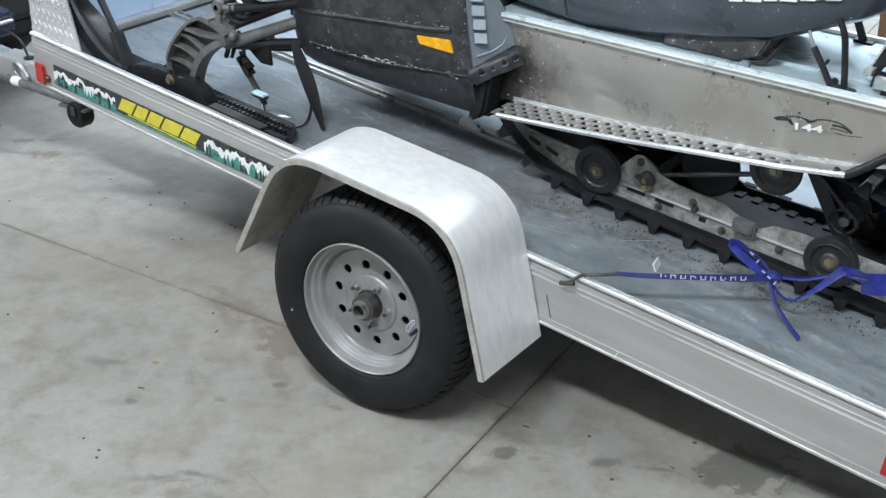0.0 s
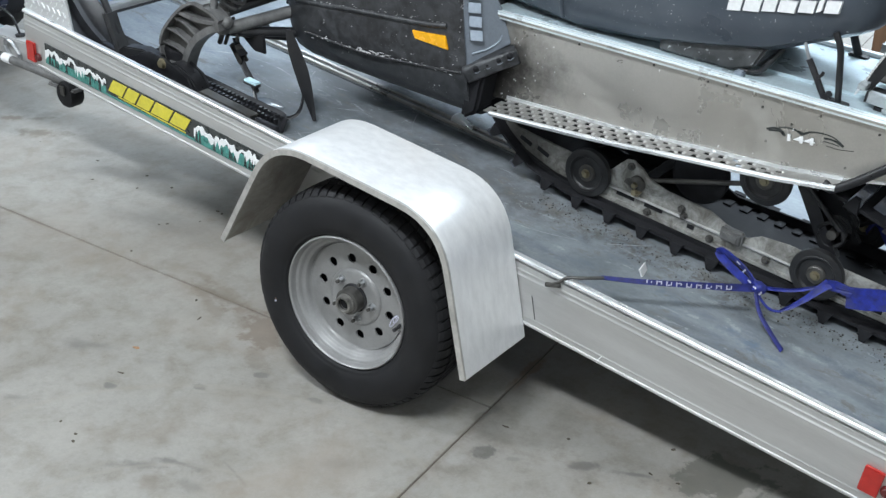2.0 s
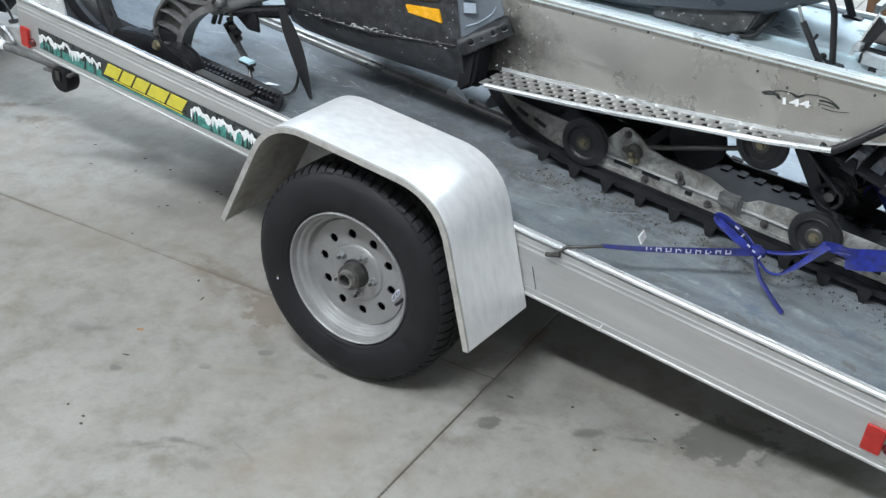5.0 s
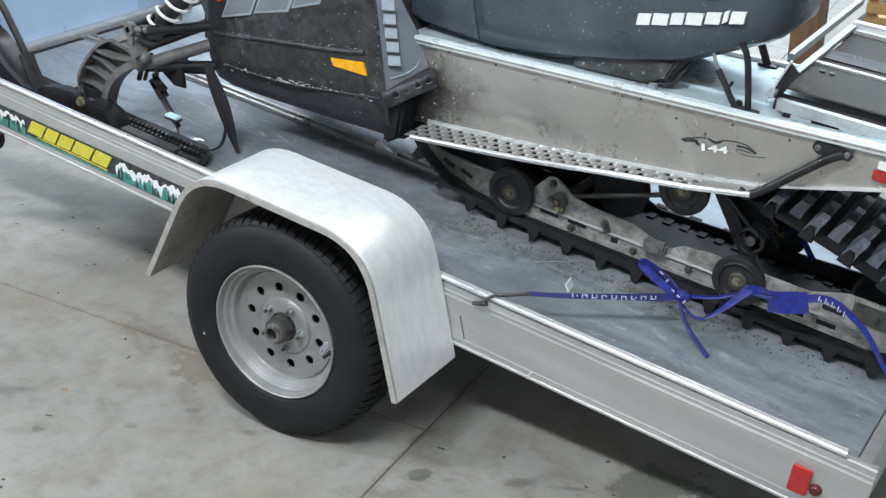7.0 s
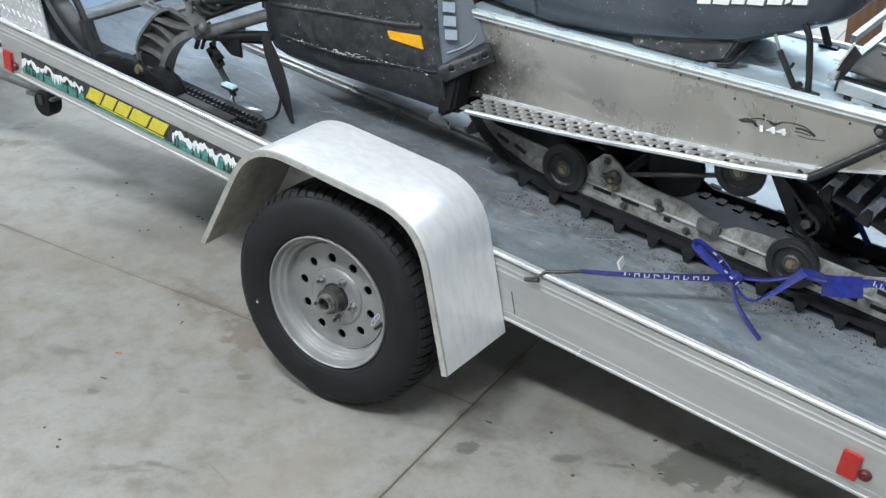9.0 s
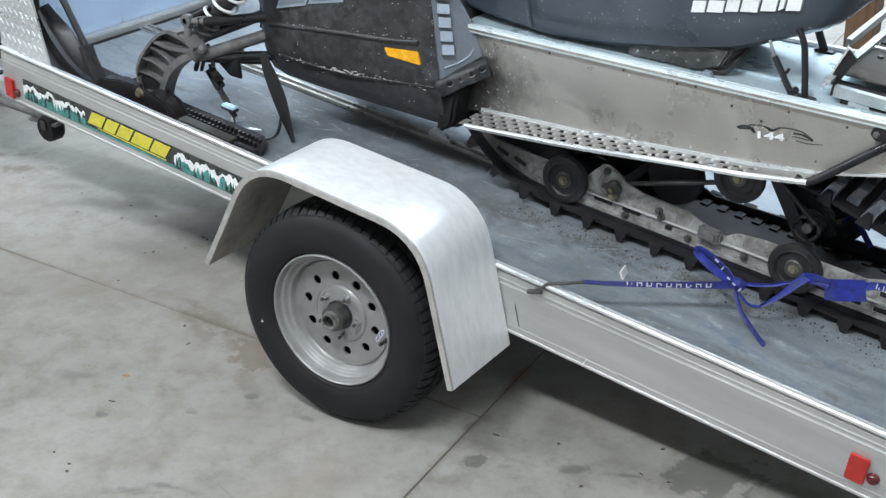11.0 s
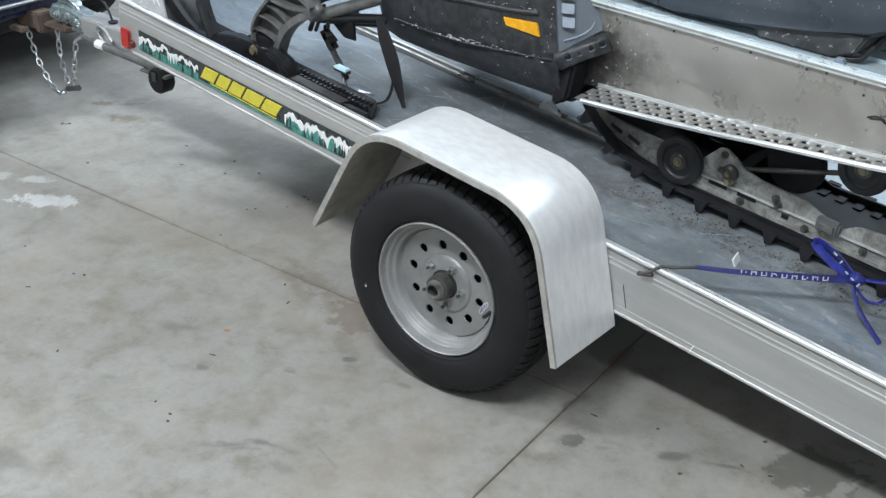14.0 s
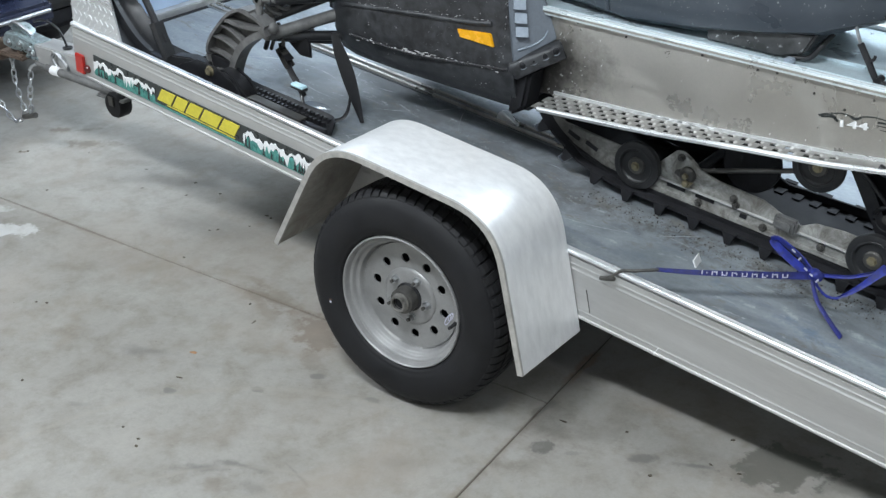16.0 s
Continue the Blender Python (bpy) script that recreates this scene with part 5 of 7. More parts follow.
    nrm = Vector((d.y, -d.x, 0))
    for k in range(5):
        z = 0.888 + 0.037 * k
        a = Vector((-0.078 - 0.227 * (z - 0.798), MID - 0.3, z)) + d * 0.008
        b = a + d * 0.04
        m = Matrix.Translation((a + b) / 2 + nrm * 0.002) @ Matrix(((d.x, nrm.x, 0, 0), (d.y, nrm.y, 0, 0), (0, 0, 1, 0), (0, 0, 0, 1)))
        bm = bmesh.new()
        vs = [bm.verts.new(p) for p in ((-0.02, 0.0, 0.016), (0.014, 0.0, 0.016), (0.018, -0.001, -0.012), (-0.018, -0.001, -0.012), (0.016, 0.013, -0.008), (-0.016, 0.013, -0.008))]
        for f in ((0, 1, 4, 5), (5, 4, 2, 3), (0, 5, 3), (1, 2, 4), (0, 3, 2, 1)):
            bm.faces.new([vs[i] for i in f])
        part("louvre", moved(bm, m), M_LOUVRE, fp, smooth=False)

    part("panel_rim", tube([(-0.078, MID - 0.292, 0.838), (-0.052, MID - 0.262, 0.852), (-0.034, MID - 0.238, 0.872), (-0.03, MID - 0.228, 0.892)], 0.003), M_LOUVRE, fp)
    splash = bmesh.new()
    for i in range(60):
        x = -0.02 + abs(rs.gauss(0, 0.08)) if i < 40 else rs.uniform(0.0, 0.85)
        r = rs.choice((0.0008, 0.001, 0.0014, 0.002))
        bmesh.ops.create_icosphere(splash, subdivisions=1, radius=1, matrix=Matrix.Translation((x, near, rs.uniform(0.69, 0.92) + 0.1 * x)) @ Matrix.Diagonal((r, 0.0012, r * rs.uniform(0.8, 2.0), 1)))
    part("dried_splashes", splash, M_WHITE, tun, "dried pale splashes", kind="stuff")
    part("edge_groove", sweep([(-0.1, near - 0.0145, top(-0.1) - 0.001), (1.5, near - 0.0145, top(1.5) - 0.001)], [(-0.0012, -0.0025), (0.0012, -0.0025), (0.0012, 0.0025), (-0.0012, 0.0025)]), M_TUNNEL, tun)

    # seat
    bm = bmesh.new()
    rings = []
    for x, zb, zt, half in ((-0.12, 0.96, 1.3, 0.16), (0.0, 0.955, 1.28, 0.17), (0.16, 0.955, 1.27, 0.185), (0.35, 0.985, 1.29, 0.19), (0.55, 1.03, 1.32, 0.19), (0.68, 1.068, 1.345, 0.188), (0.83, 1.148, 1.37, 0.18), (0.87, 1.168, 1.375, 0.165), (0.897, 1.185, 1.365, 0.135), (0.91, 1.2, 1.34, 0.1), (0.916, 1.215, 1.31, 0.06)):
        h = zt - zb
        prof = [(0.0, 0.0), (0.75, 0.0), (0.95, 0.07), (1.04, 0.25), (1.05, 0.45), (0.98, 0.75), (0.8, 0.95), (0.5, 1.0), (0.0, 1.02)]
        r = [(x, MID - half * a, zb + h * b) for a, b in prof] + [(x, MID + half * a, zb + h * b) for a, b in prof[-2:0:-1]]
        rings.append([bm.verts.new(p) for p in r])
    for a, b in zip(rings, rings[1:]):
        for i in range(len(a)):
            bm.faces.new((a[i], a[(i + 1) % len(a)], b[(i + 1) % len(a)], b[i]))
    bm.faces.new(rings[0])
    bm.faces.new(rings[-1][::-1])
    bmesh.ops.subdivide_edges(bm, edges=bm.edges[:], cuts=1, use_grid_fill=True, smooth=0.6)
    seat = part("seat", bm, M_SEAT, s, "long dusty black vinyl seat")
    part("seat_seam", tube([(0.13, MID - 0.2, 0.99), (0.11, MID - 0.204, 1.06), (0.07, MID - 0.195, 1.17), (0.05, MID - 0.16, 1.26)], 0.006), M_SEAT, seat)
    x = 0.568
    for i, w in enumerate((0.038, 0.044, 0.036, 0.045, 0.04, 0.016, 0.038)):
        z = 1.15 + (x - 0.568) * 0.28
        y = MID - 0.2005 + (0.003 if x > 0.7 else 0)
        part("lettering_block", join(prism([(x, z), (x + w - 0.005, z + 0.008), (x + w - 0.004, z + 0.036), (x + 0.001, z + 0.028)], y - 0.002, y + 0.012)), M_WHITE, seat, smooth=False)
        x += w + 0.001
    part("tank_box", prism([(0.4, top(0.4) + 0.004), (0.6, top(0.6) + 0.004), (0.655, 1.02), (0.68, 1.08), (0.4, 1.02)], MID - 0.165, MID + 0.16, 0.006), M_TANK, s, "mud-spattered black box under the seat")
    part("buckle_strap", tube([(0.7, MID - 0.12, 1.075), (0.685, MID - 0.14, 1.04), (0.665, MID - 0.15, 1.01), (0.62, MID - 0.155, 1.0)], 0.007), M_BLACKPAINT, s)
    part("clip", box((0.622, MID - 0.196, top(0.63)), (0.646, MID - 0.175, top(0.63) + 0.017), 0.003), M_LOUVRE, s, "small pale clip beside the box")
    # seat struts
    yn, yf = MID - 0.178, MID + 0.178
    part("seat_strut", tube([(0.879, yn, top(0.87) + 0.002), (0.864, yn, 1.08), (0.848, yn, 1.14), (0.826, yn + 0.003, 1.172)], 0.0078), M_BLACKPAINT, s, "black seat support tube")
    part("strut_foot", join(box((0.838, yn - 0.012, top(0.85)), (0.905, yn + 0.014, top(0.87) + 0.007), 0.003), lathe([(0.0, -0.012), (0.008, -0.011), (0.009, 0.012), (0.0, 0.012)], 10, (0.85, yn, top(0.85) + 0.012))), M_BLACKPAINT, s)
    part("seat_strut", tube([(0.797, yf, top(0.8) + 0.002), (0.76, yf, 1.075), (0.72, yf - 0.01, 1.16)], 0.0105), M_BLACKPAINT, s, "black seat support tube")
    part("strut_foot", box((0.772, yf - 0.014, top(0.77)), (0.825, yf + 0.014, top(0.8) + 0.006), 0.003), M_BLACKPAINT, s)
    latch = part("rubber_latch", tube([(0.862, yn - 0.004, 1.016), (0.842, yn - 0.004, 1.024), (0.812, yn - 0.003, 1.062), (0.786, yn - 0.002, 1.094)], 0.0078), M_BLACKPAINT, s, "black rubber hold-down")
    part("latch_grip", tube([(0.815, yn - 0.004, 1.06), (0.826, yn - 0.01, 1.068), (0.83, yn - 0.012, 1.078)], 0.004), M_BLACKPAINT, latch)
    part("latch_hook", tube([(0.786, yn - 0.002, 1.094), (0.778, yn - 0.002, 1.108), (0.766, yn, 1.128)], 0.0042), M_CHROME, latch)

    # cargo rack over the tail
    def bar(a, b, w=0.024, h=0.03, mat=M_ALU_BRIGHT, name="rack_bar", parent=None):
        return part(name, sweep([a, b], [(-w / 2, -h / 2), (w / 2, -h / 2), (w / 2, h / 2), (-w / 2, h / 2)]), mat, parent or s)
    zr = 1.045
    rk = bar((0.935, MID - 0.15, zr), (1.6, MID - 0.15, zr + 0.012), 0.018, 0.026, mat=M_RACKBAR, name="rack_tube")
    # Black plate on the tube's end stands for its shaded hollow.
    part("tube_mouth", box((0.929, MID - 0.16, zr - 0.012), (0.9345, MID - 0.14, zr + 0.012)), M_BLACKPAINT, rk, smooth=False)
    bar((0.915, MID - 0.16, zr + 0.018), (0.915, MID + 0.52, zr + 0.03), 0.018, 0.012, mat=M_RACKBAR, parent=rk)
    bar((0.91, MID + 0.5, zr + 0.03), (1.6, MID + 0.5, zr + 0.045), 0.026, 0.026, parent=rk)
    bar((0.872, MID + 0.1, 1.075), (0.872, MID + 0.7, 1.09), 0.014, 0.02, mat=M_RACKBAR, parent=rk)

    def slab(y0, y1, z, mat, name, h=0.004, label=""):
        return part(name, prism([(0.925, z), (1.6, z + 0.014), (1.6, z + 0.014 + h), (0.925, z + h)], y0, y1), mat, rk, label, smooth=False)
    # Black slab standing for the shaded gap between rack tube and plate.
    slab(MID - 0.138, MID - 0.082, zr - 0.006, M_BELT_AND_SHADE, "rubber_strip", 0.008, "black strip for the shaded gap along the rack tube")
    slab(MID - 0.08, MID + 0.14, zr + 0.014, M_RACK, "rack_plate", label="dull grey rack plate with frost spots")
    slab(MID + 0.14, MID + 0.155, zr + 0.014, M_ALU_BRIGHT, "rack_strip", 0.01)
    slab(MID + 0.155, MID + 0.47, zr + 0.012, M_RACK, "rack_plate", label="dull grey rack plate with frost spots")
    grip = slab(MID + 0.2, MID + 0.28, zr + 0.014, M_BLACKPAINT, "grip_strip", 0.006, "black studded grip strip")
    studs = bmesh.new()
    rg = random.Random(5)
    for i in range(60):
        bmesh.ops.create_icosphere(studs, subdivisions=1, radius=0.002, matrix=Matrix.Translation((0.95 + i * 0.0105, MID + 0.205 + rg.random() * 0.07, zr + 0.021 + 0.0002 * i)))
    part("grip_studs", studs, M_ALU_BRIGHT, grip, kind="stuff")
    slab(MID + 0.47, MID + 0.485, zr + 0.016, M_ALU_BRIGHT, "rack_strip", 0.01)
    bar((0.898, MID - 0.13, 1.03), (0.937, MID - 0.13, 1.146), 0.008, 0.005, parent=rk, name="rack_brace")
    part("rack_gusset", prism([(0.9, 1.04), (0.935, 1.14), (0.96, 1.12), (0.93, 1.05)], MID - 0.126, MID - 0.12), M_BLACKPAINT, rk)
    for x in (0.96, 0.985):
        part("rack_bolt", moved(lathe([(0.0, -0.005), (0.007, -0.004), (0.008, 0.001)], 10), Matrix.Translation((x, MID + 0.09, zr + 0.02)) @ Matrix.Rotation(-math.pi / 2, 4, "X")), M_STEEL_DARK, rk)
    # Black block put into the shaded gap between tunnel and rack tube.
    part("rack_channel", prism([(0.955, top(0.955) + 0.001), (1.6, top(1.5) + 0.001), (1.6, zr - 0.004), (0.955, zr - 0.016)], MID - 0.158, MID - 0.12), M_BELT_AND_SHADE, rk, "black block for the shaded gap under the rack tube", smooth=False)
    for x in (0.975, 1.09, 1.22, 1.36):
        part("rack_foot", box((x, MID - 0.164, top(x) + 0.001), (x + 0.05, MID - 0.1585, top(x) + 0.012), 0.002), M_RACKBAR, rk)

    # skid frame and wheels
    for sign in (-1, 1):
        y0, y1 = sorted((MID + sign * 0.145, MID + sign * 0.155))
        lo = [(-0.13, 0.68), (-0.03, 0.6), (0.06, 0.55), (0.16, 0.522), (0.3, 0.511), (1.3, 0.508), (1.4, 0.53)]
        hi = [(1.41, 0.6), (1.36, 0.635), (1.22, 0.635), (1.13, 0.602), (0.862, 0.603), (0.79, 0.594), (0.755, 0.572), (0.69, 0.586), (0.645, 0.603), (0.51, 0.607), (0.455, 0.619), (0.425, 0.642), (0.398, 0.654), (0.376, 0.649), (0.331, 0.596), (0.194, 0.6), (0.02, 0.607), (-0.06, 0.65), (-0.1, 0.7)]
        if sign > 0:      # the far rail shows only as a low bar, its shade put into black
            hi = [(1.4, 0.556), (1.1, 0.538), (0.9, 0.527), (0.6, 0.514), (0.545, 0.535), (0.505, 0.605), (0.455, 0.619), (0.398, 0.654), (0.331, 0.6), (0.194, 0.6), (0.02, 0.607), (-0.1, 0.7)]
            lo = [(x, z - 0.012) for x, z in lo]
        r = part("slide_rail", prism(lo + hi, y0, y1, 0.002), M_SKID if sign < 0 else M_BELT_AND_SHADE, s, "dirty aluminium slide rail", smooth=False)
        if sign > 0:
            continue
        part("rail_ledge", box((0.34, MID + sign * 0.158 - 0.005, 0.5535), (1.26, MID + sign * 0.158 + 0.005, 0.5575), 0.001), M_ALU, r, "bright worn ledge of the rail")
        part("wear_strip", box((0.31, MID + sign * 0.157 - 0.003, 0.512), (1.27, MID + sign * 0.157 + 0.003, 0.524), 0.001), M_SKID, r)
        part("slide_shoe", sweep(smooth_path([(x, MID + sign * 0.15, z - 0.006) for x, z in lo], 3), [(-0.013, -0.008), (0.013, -0.008), (0.013, 0.008), (-0.013, 0.008)]), M_BLACKPAINT, r)
        # Black plates on the rail's face stand for its shaded cut-outs.
        for x, z, w in ((0.055, 0.579, 0.042), (0.117, 0.567, 0.042), (0.396, 0.5455, 0.056), (0.484, 0.5455, 0.056), (0.6, 0.538, 0.02), (1.03, 0.537, 0.045), (1.11, 0.535, 0.045), (1.19, 0.535, 0.05), (1.2, 0.58, 0.06)):
            ys = MID + sign * 0.1562
            part("slot", moved(box((-w / 2, -0.001, -0.006), (w / 2, 0.001, 0.006), 0.0), Matrix.Translation((x, ys, z)) @ Matrix.Rotation(0.3 if x < 0.2 else 0, 4, "Y")), M_BELT_AND_SHADE, r, smooth=False)
        part("rear_axle_block", join(box((1.24, MID + sign * 0.157 - 0.006, 0.575), (1.36, MID + sign * 0.157 + 0.006, 0.625), 0.004)), M_STEEL_DARK, r)
        for x, z in ((0.397, 0.638), (0.565, 0.579), (0.575, 0.562), (0.47, 0.528), (0.66, 0.53), (0.82, 0.54), (1.3, 0.6)):
            part("rail_bolt", lathe([(0.0, -0.012), (0.0065, -0.011), (0.0075, -0.004), (0.011, -0.003), (0.011, 0.002)], 10, (x, MID + sign * 0.155 - 0.004, z)), M_STEEL_DARK, r)
        yb = MID + sign * 0.155 - 0.004
        boss = part("arm_boss", lathe([(0.0, -0.014), (0.014, -0.014), (0.021, -0.009), (0.024, -0.003), (0.024, 0.002)], 24, (0.424, yb, 0.595)), M_STEEL_DARK, r, "greasy cast boss of the front arm")
        part("boss_tail", prism([(0.385, 0.588), (0.424, 0.575), (0.428, 0.612), (0.39, 0.6)], yb - 0.006, yb + 0.002, 0.002), M_STEEL_DARK, boss)
        for x, z, k in ((0.424, 0.597, 0.009), (0.4285, 0.576, 0.0105)):
            part("boss_bolt", lathe([(0.0, -0.024), (k * 0.8, -0.023), (k, -0.017), (k, -0.012), (k * 1.4, -0.011), (k * 1.4, 0.0)], 6, (x, yb, z)), M_BRASS, boss, "dirty brass-coloured bolt")
        part("stop_block", join(box((0.688, MID + sign * 0.165 - 0.012, 0.55), (0.752, MID + sign * 0.165 + 0.012, 0.59), 0.006), box((0.695, MID + sign * 0.165 - 0.017, 0.556), (0.742, MID + sign * 0.165 + 0.017, 0.582), 0.004)), M_ARM, r, "scuffed grey rubber stop block")

        def idler(x, z, radius, y):
            p = [(0.0, -0.012), (0.016, -0.012), (0.018, -0.006), (0.026, -0.004), (radius * 0.62, -0.005), (radius * 0.7, -0.011), (radius - 0.012, -0.012), (radius - 0.002, -0.009), (radius, 0.0), (radius - 0.002, 0.009), (radius - 0.012, 0.012), (0.0, 0.012)]
            wh = part("idler_wheel", lathe(p, 40, (x, y, z)), M_IDLER, s, "scuffed black bogie wheel with dried mud")
            part("idler_rim", lathe([(radius * 0.66, -0.0065), (radius * 0.69, -0.0128), (radius * 0.745, -0.0128), (radius * 0.76, -0.0116)], 40, (x, y, z)), M_IDLER, wh)
            part("bearing_cover", lathe([(0.0, -0.0125), (0.0215, -0.0125), (0.0245, -0.0095), (0.025, -0.004)], 24, (x, y, z)), M_STEEL_DARK, wh, "muddy steel bearing cover")
            part("idler_hub", lathe([(0.0, -0.02), (0.0085, -0.02), (0.0098, -0.0135), (0.014, -0.013), (0.014, -0.012)], 8, (x, y, z)), M_BRASS, wh, "worn brass-coloured hub bolt")
        idler(0.2765, 0.573, 0.071, MID + sign * 0.17)
        idler(0.7645, 0.757, 0.069, MID + sign * 0.165)
        idler(0.957, 0.5705, 0.07, MID + sign * 0.17)
        part("upper_wheel", lathe([(0.0, -0.012), (0.02, -0.012), (0.055, -0.01), (0.07, -0.013), (0.079, -0.01), (0.081, 0.0), (0.079, 0.012), (0.0, 0.012)], 40, (0.572, MID + sign * 0.1, 0.665)), M_BELT_AND_SHADE, s)
        part("rear_wheel", lathe([(0.0, -0.012), (0.02, -0.012), (0.075, -0.01), (0.09, -0.014), (0.1, 0.0), (0.09, 0.014), (0.0, 0.012)], 40, (1.31, MID + sign * 0.07, 0.6)), M_BLACKPAINT, s)
        part("torque_arm", sweep([(0.825, MID + sign * 0.12, 0.8), (0.968, MID + sign * 0.12, 0.6)], [(-0.018, -0.01), (0.018, -0.01), (0.018, 0.01), (-0.018, 0.01)], up=(0, 1, 0)), M_BLACKPAINT, s, "black rear torque arm")
        part("torque_rod", rod((0.434, MID + sign * 0.13, 0.6), (0.75, MID + sign * 0.13, 0.725), 0.007), M_STEEL_DARK, s)
    for x, z, radius in ((0.2765, 0.573, 0.071), (0.957, 0.5705, 0.07)):
        idler(x, z, radius, MID + 0.17)
    part("torque_arm", sweep([(0.825, MID + 0.12, 0.8), (0.968, MID + 0.12, 0.6)], [(-0.018, -0.01), (0.018, -0.01), (0.018, 0.01), (-0.018, 0.01)], up=(0, 1, 0)), M_BLACKPAINT, s, "black rear torque arm")
    part("rear_wheel", lathe([(0.0, -0.012), (0.02, -0.012), (0.075, -0.01), (0.09, -0.014), (0.1, 0.0), (0.09, 0.014), (0.0, 0.012)], 40, (1.31, MID + 0.07, 0.6)), M_BLACKPAINT, s)
    part("cross_shaft", rod((0.95, MID - 0.13, 0.665), (0.95, MID + 0.13, 0.665), 0.013), M_BELT_AND_SHADE, s)
    for sign in (-1, 1):
        wire = [(0.95 + 0.033 * math.cos(k * 0.5), MID + sign * (0.135 - 0.0011 * k), 0.665 + 0.033 * math.sin(k * 0.5)) for k in range(92)]
        part("torsion_spring", sweep(wire, circle(0.006, 6)), M_BLACKPAINT, s, "black torsion spring")
        part("spring_leg", rod((0.97, MID + sign * 0.14, 0.69), (0.84, MID + sign * 0.14, 0.79), 0.007), M_BLACKPAINT, s)
        part("rear_arm", sweep([(0.84, MID + sign * 0.08, 0.8), (0.99, MID + sign * 0.08, 0.63)], [(-0.03, -0.008), (0.03, -0.008), (0.03, 0.008), (-0.03, 0.008)], up=(0, 1, 0)), M_BELT_AND_SHADE, s, "black rear arm plate")
    part("cross_collar", rod((0.955, MID - 0.15, 0.675), (0.955, MID - 0.125, 0.675), 0.013), M_STEEL_DARK, s)
    part("cross_shaft", rod((0.7645, MID - 0.17, 0.757), (0.7645, MID + 0.17, 0.757), 0.014), M_BLACKPAINT, s)
    part("cross_shaft", rod((0.434, MID - 0.15, 0.6), (0.434, MID + 0.15, 0.6), 0.014), M_BELT_AND_SHADE, s)
    part("rear_axle", rod((1.31, MID - 0.15, 0.6), (1.31, MID + 0.15, 0.6), 0.012), M_STEEL_DARK, s)
    part("shock", join(rod((0.2, MID, 0.6), (0.48, MID, 0.78), 0.035)), M_BLACKPAINT, s)
    part("drive_shaft", rod((-0.02, MID - 0.2, 0.8), (-0.02, MID + 0.2, 0.8), 0.08), M_BLACKPAINT, s)

    # the track: a closed belt with rows of lugs
    loop = smooth_path([(0.22, 0.497), (0.7, 0.494), (1.28, 0.494), (1.37, 0.52), (1.412, 0.585), (1.395, 0.66), (1.32, 0.7), (1.1, 0.765), (0.85, 0.815), (0.5, 0.84), (0.1, 0.88), (-0.06, 0.87), (-0.11, 0.8), (-0.1, 0.71), (-0.02, 0.6), (0.1, 0.522)], 8)
    loop = [Vector((p[0], 0, p[1])) for p in [(q[0], q[1]) for q in loop]]
    lens = [0.0]
    closed = loop + [loop[0]]
    for a, b in zip(closed, closed[1:]):
        lens.append(lens[-1] + (b - a).length)
    total = lens[-1]

    def at(d):
        d %= total
        for i in range(len(loop)):
            if lens[i + 1] >= d:
                t = (d - lens[i]) / max(1e-9, lens[i + 1] - lens[i])
                a, b = closed[i], closed[i + 1]
                return a.lerp(b, t), (b - a).normalized()
        return closed[0], (closed[1] - closed[0]).normalized()
    belt = sweep([at(total * k / 160)[0] + Vector((0, MID, 0)) for k in range(160)], [(-0.1905, -0.004), (0.1905, -0.004), (0.1905, 0.004), (-0.1905, 0.004)], closed=True)
    tr = part("track", belt, M_BELT_AND_SHADE, s, "black rubber drive track with tall paddles", smooth=False)
    pitch = total / 64
    lugs = {}
    lug_edge = shared("edge_lug", prism([(-0.02, -0.007), (0.018, -0.007), (0.012, 0.012), (0.006, 0.028), (-0.008, 0.028), (-0.014, 0.012)], -0.009, 0.009), M_BELT_AND_SHADE)
    clip = shared("track_clip", box((-0.012, -0.018, -0.009), (0.012, 0.018, -0.003)), M_BELT_AND_SHADE)
    for k in range(64):
        p, d = at(pitch * k)
        out = Vector((d.z, 0, -d.x))
        if (p + out * 0.01 - Vector((0.6, 0, 0.68))).length < (p - Vector((0.6, 0, 0.68))).length:
            out = -out
        flat = p.z < 0.53
        m0 = Matrix(((d.x, 0, out.x, p.x), (0, 1, 0, MID), (d.z, 0, out.z, p.z), (0, 0, 0, 1)))
        cols = (-0.165, -0.085, 0.0, 0.085, 0.165) if k % 2 else (-0.125, -0.042, 0.042, 0.125)
        for yc in cols:
            if flat not in lugs:
                tall = 0.026 if flat else 0.054
                prof = [(-0.025, 0.0), (0.025, 0.0), (0.023, tall * 0.55), (0.021, tall * 0.9), (0.014, tall), (-0.014, tall), (-0.021, tall * 0.9), (-0.023, tall * 0.55)]
                lug = along_x(prof, -0.015, 0.015)
                for v in lug.verts:
                    q = v.co.z / tall
                    v.co.x = v.co.x * (1.1 - 0.35 * q) - 0.012 * q * q
                lugs[flat] = shared("paddle", lug, M_BELT_AND_SHADE if flat else M_PADDLE_LIT)
            piece("paddle", lugs[flat], tr, m0 @ Matrix.Translation((0, yc, 0)))
        for y in (-0.195, 0.195) if k % 2 else ():
            piece("edge_lug", lug_edge, tr, m0 @ Matrix.Translation((0, y, 0)))
        for y in (-0.12, 0.12):
            piece("track_clip", clip, tr, m0 @ Matrix.Translation((0, y, 0)))
    return s


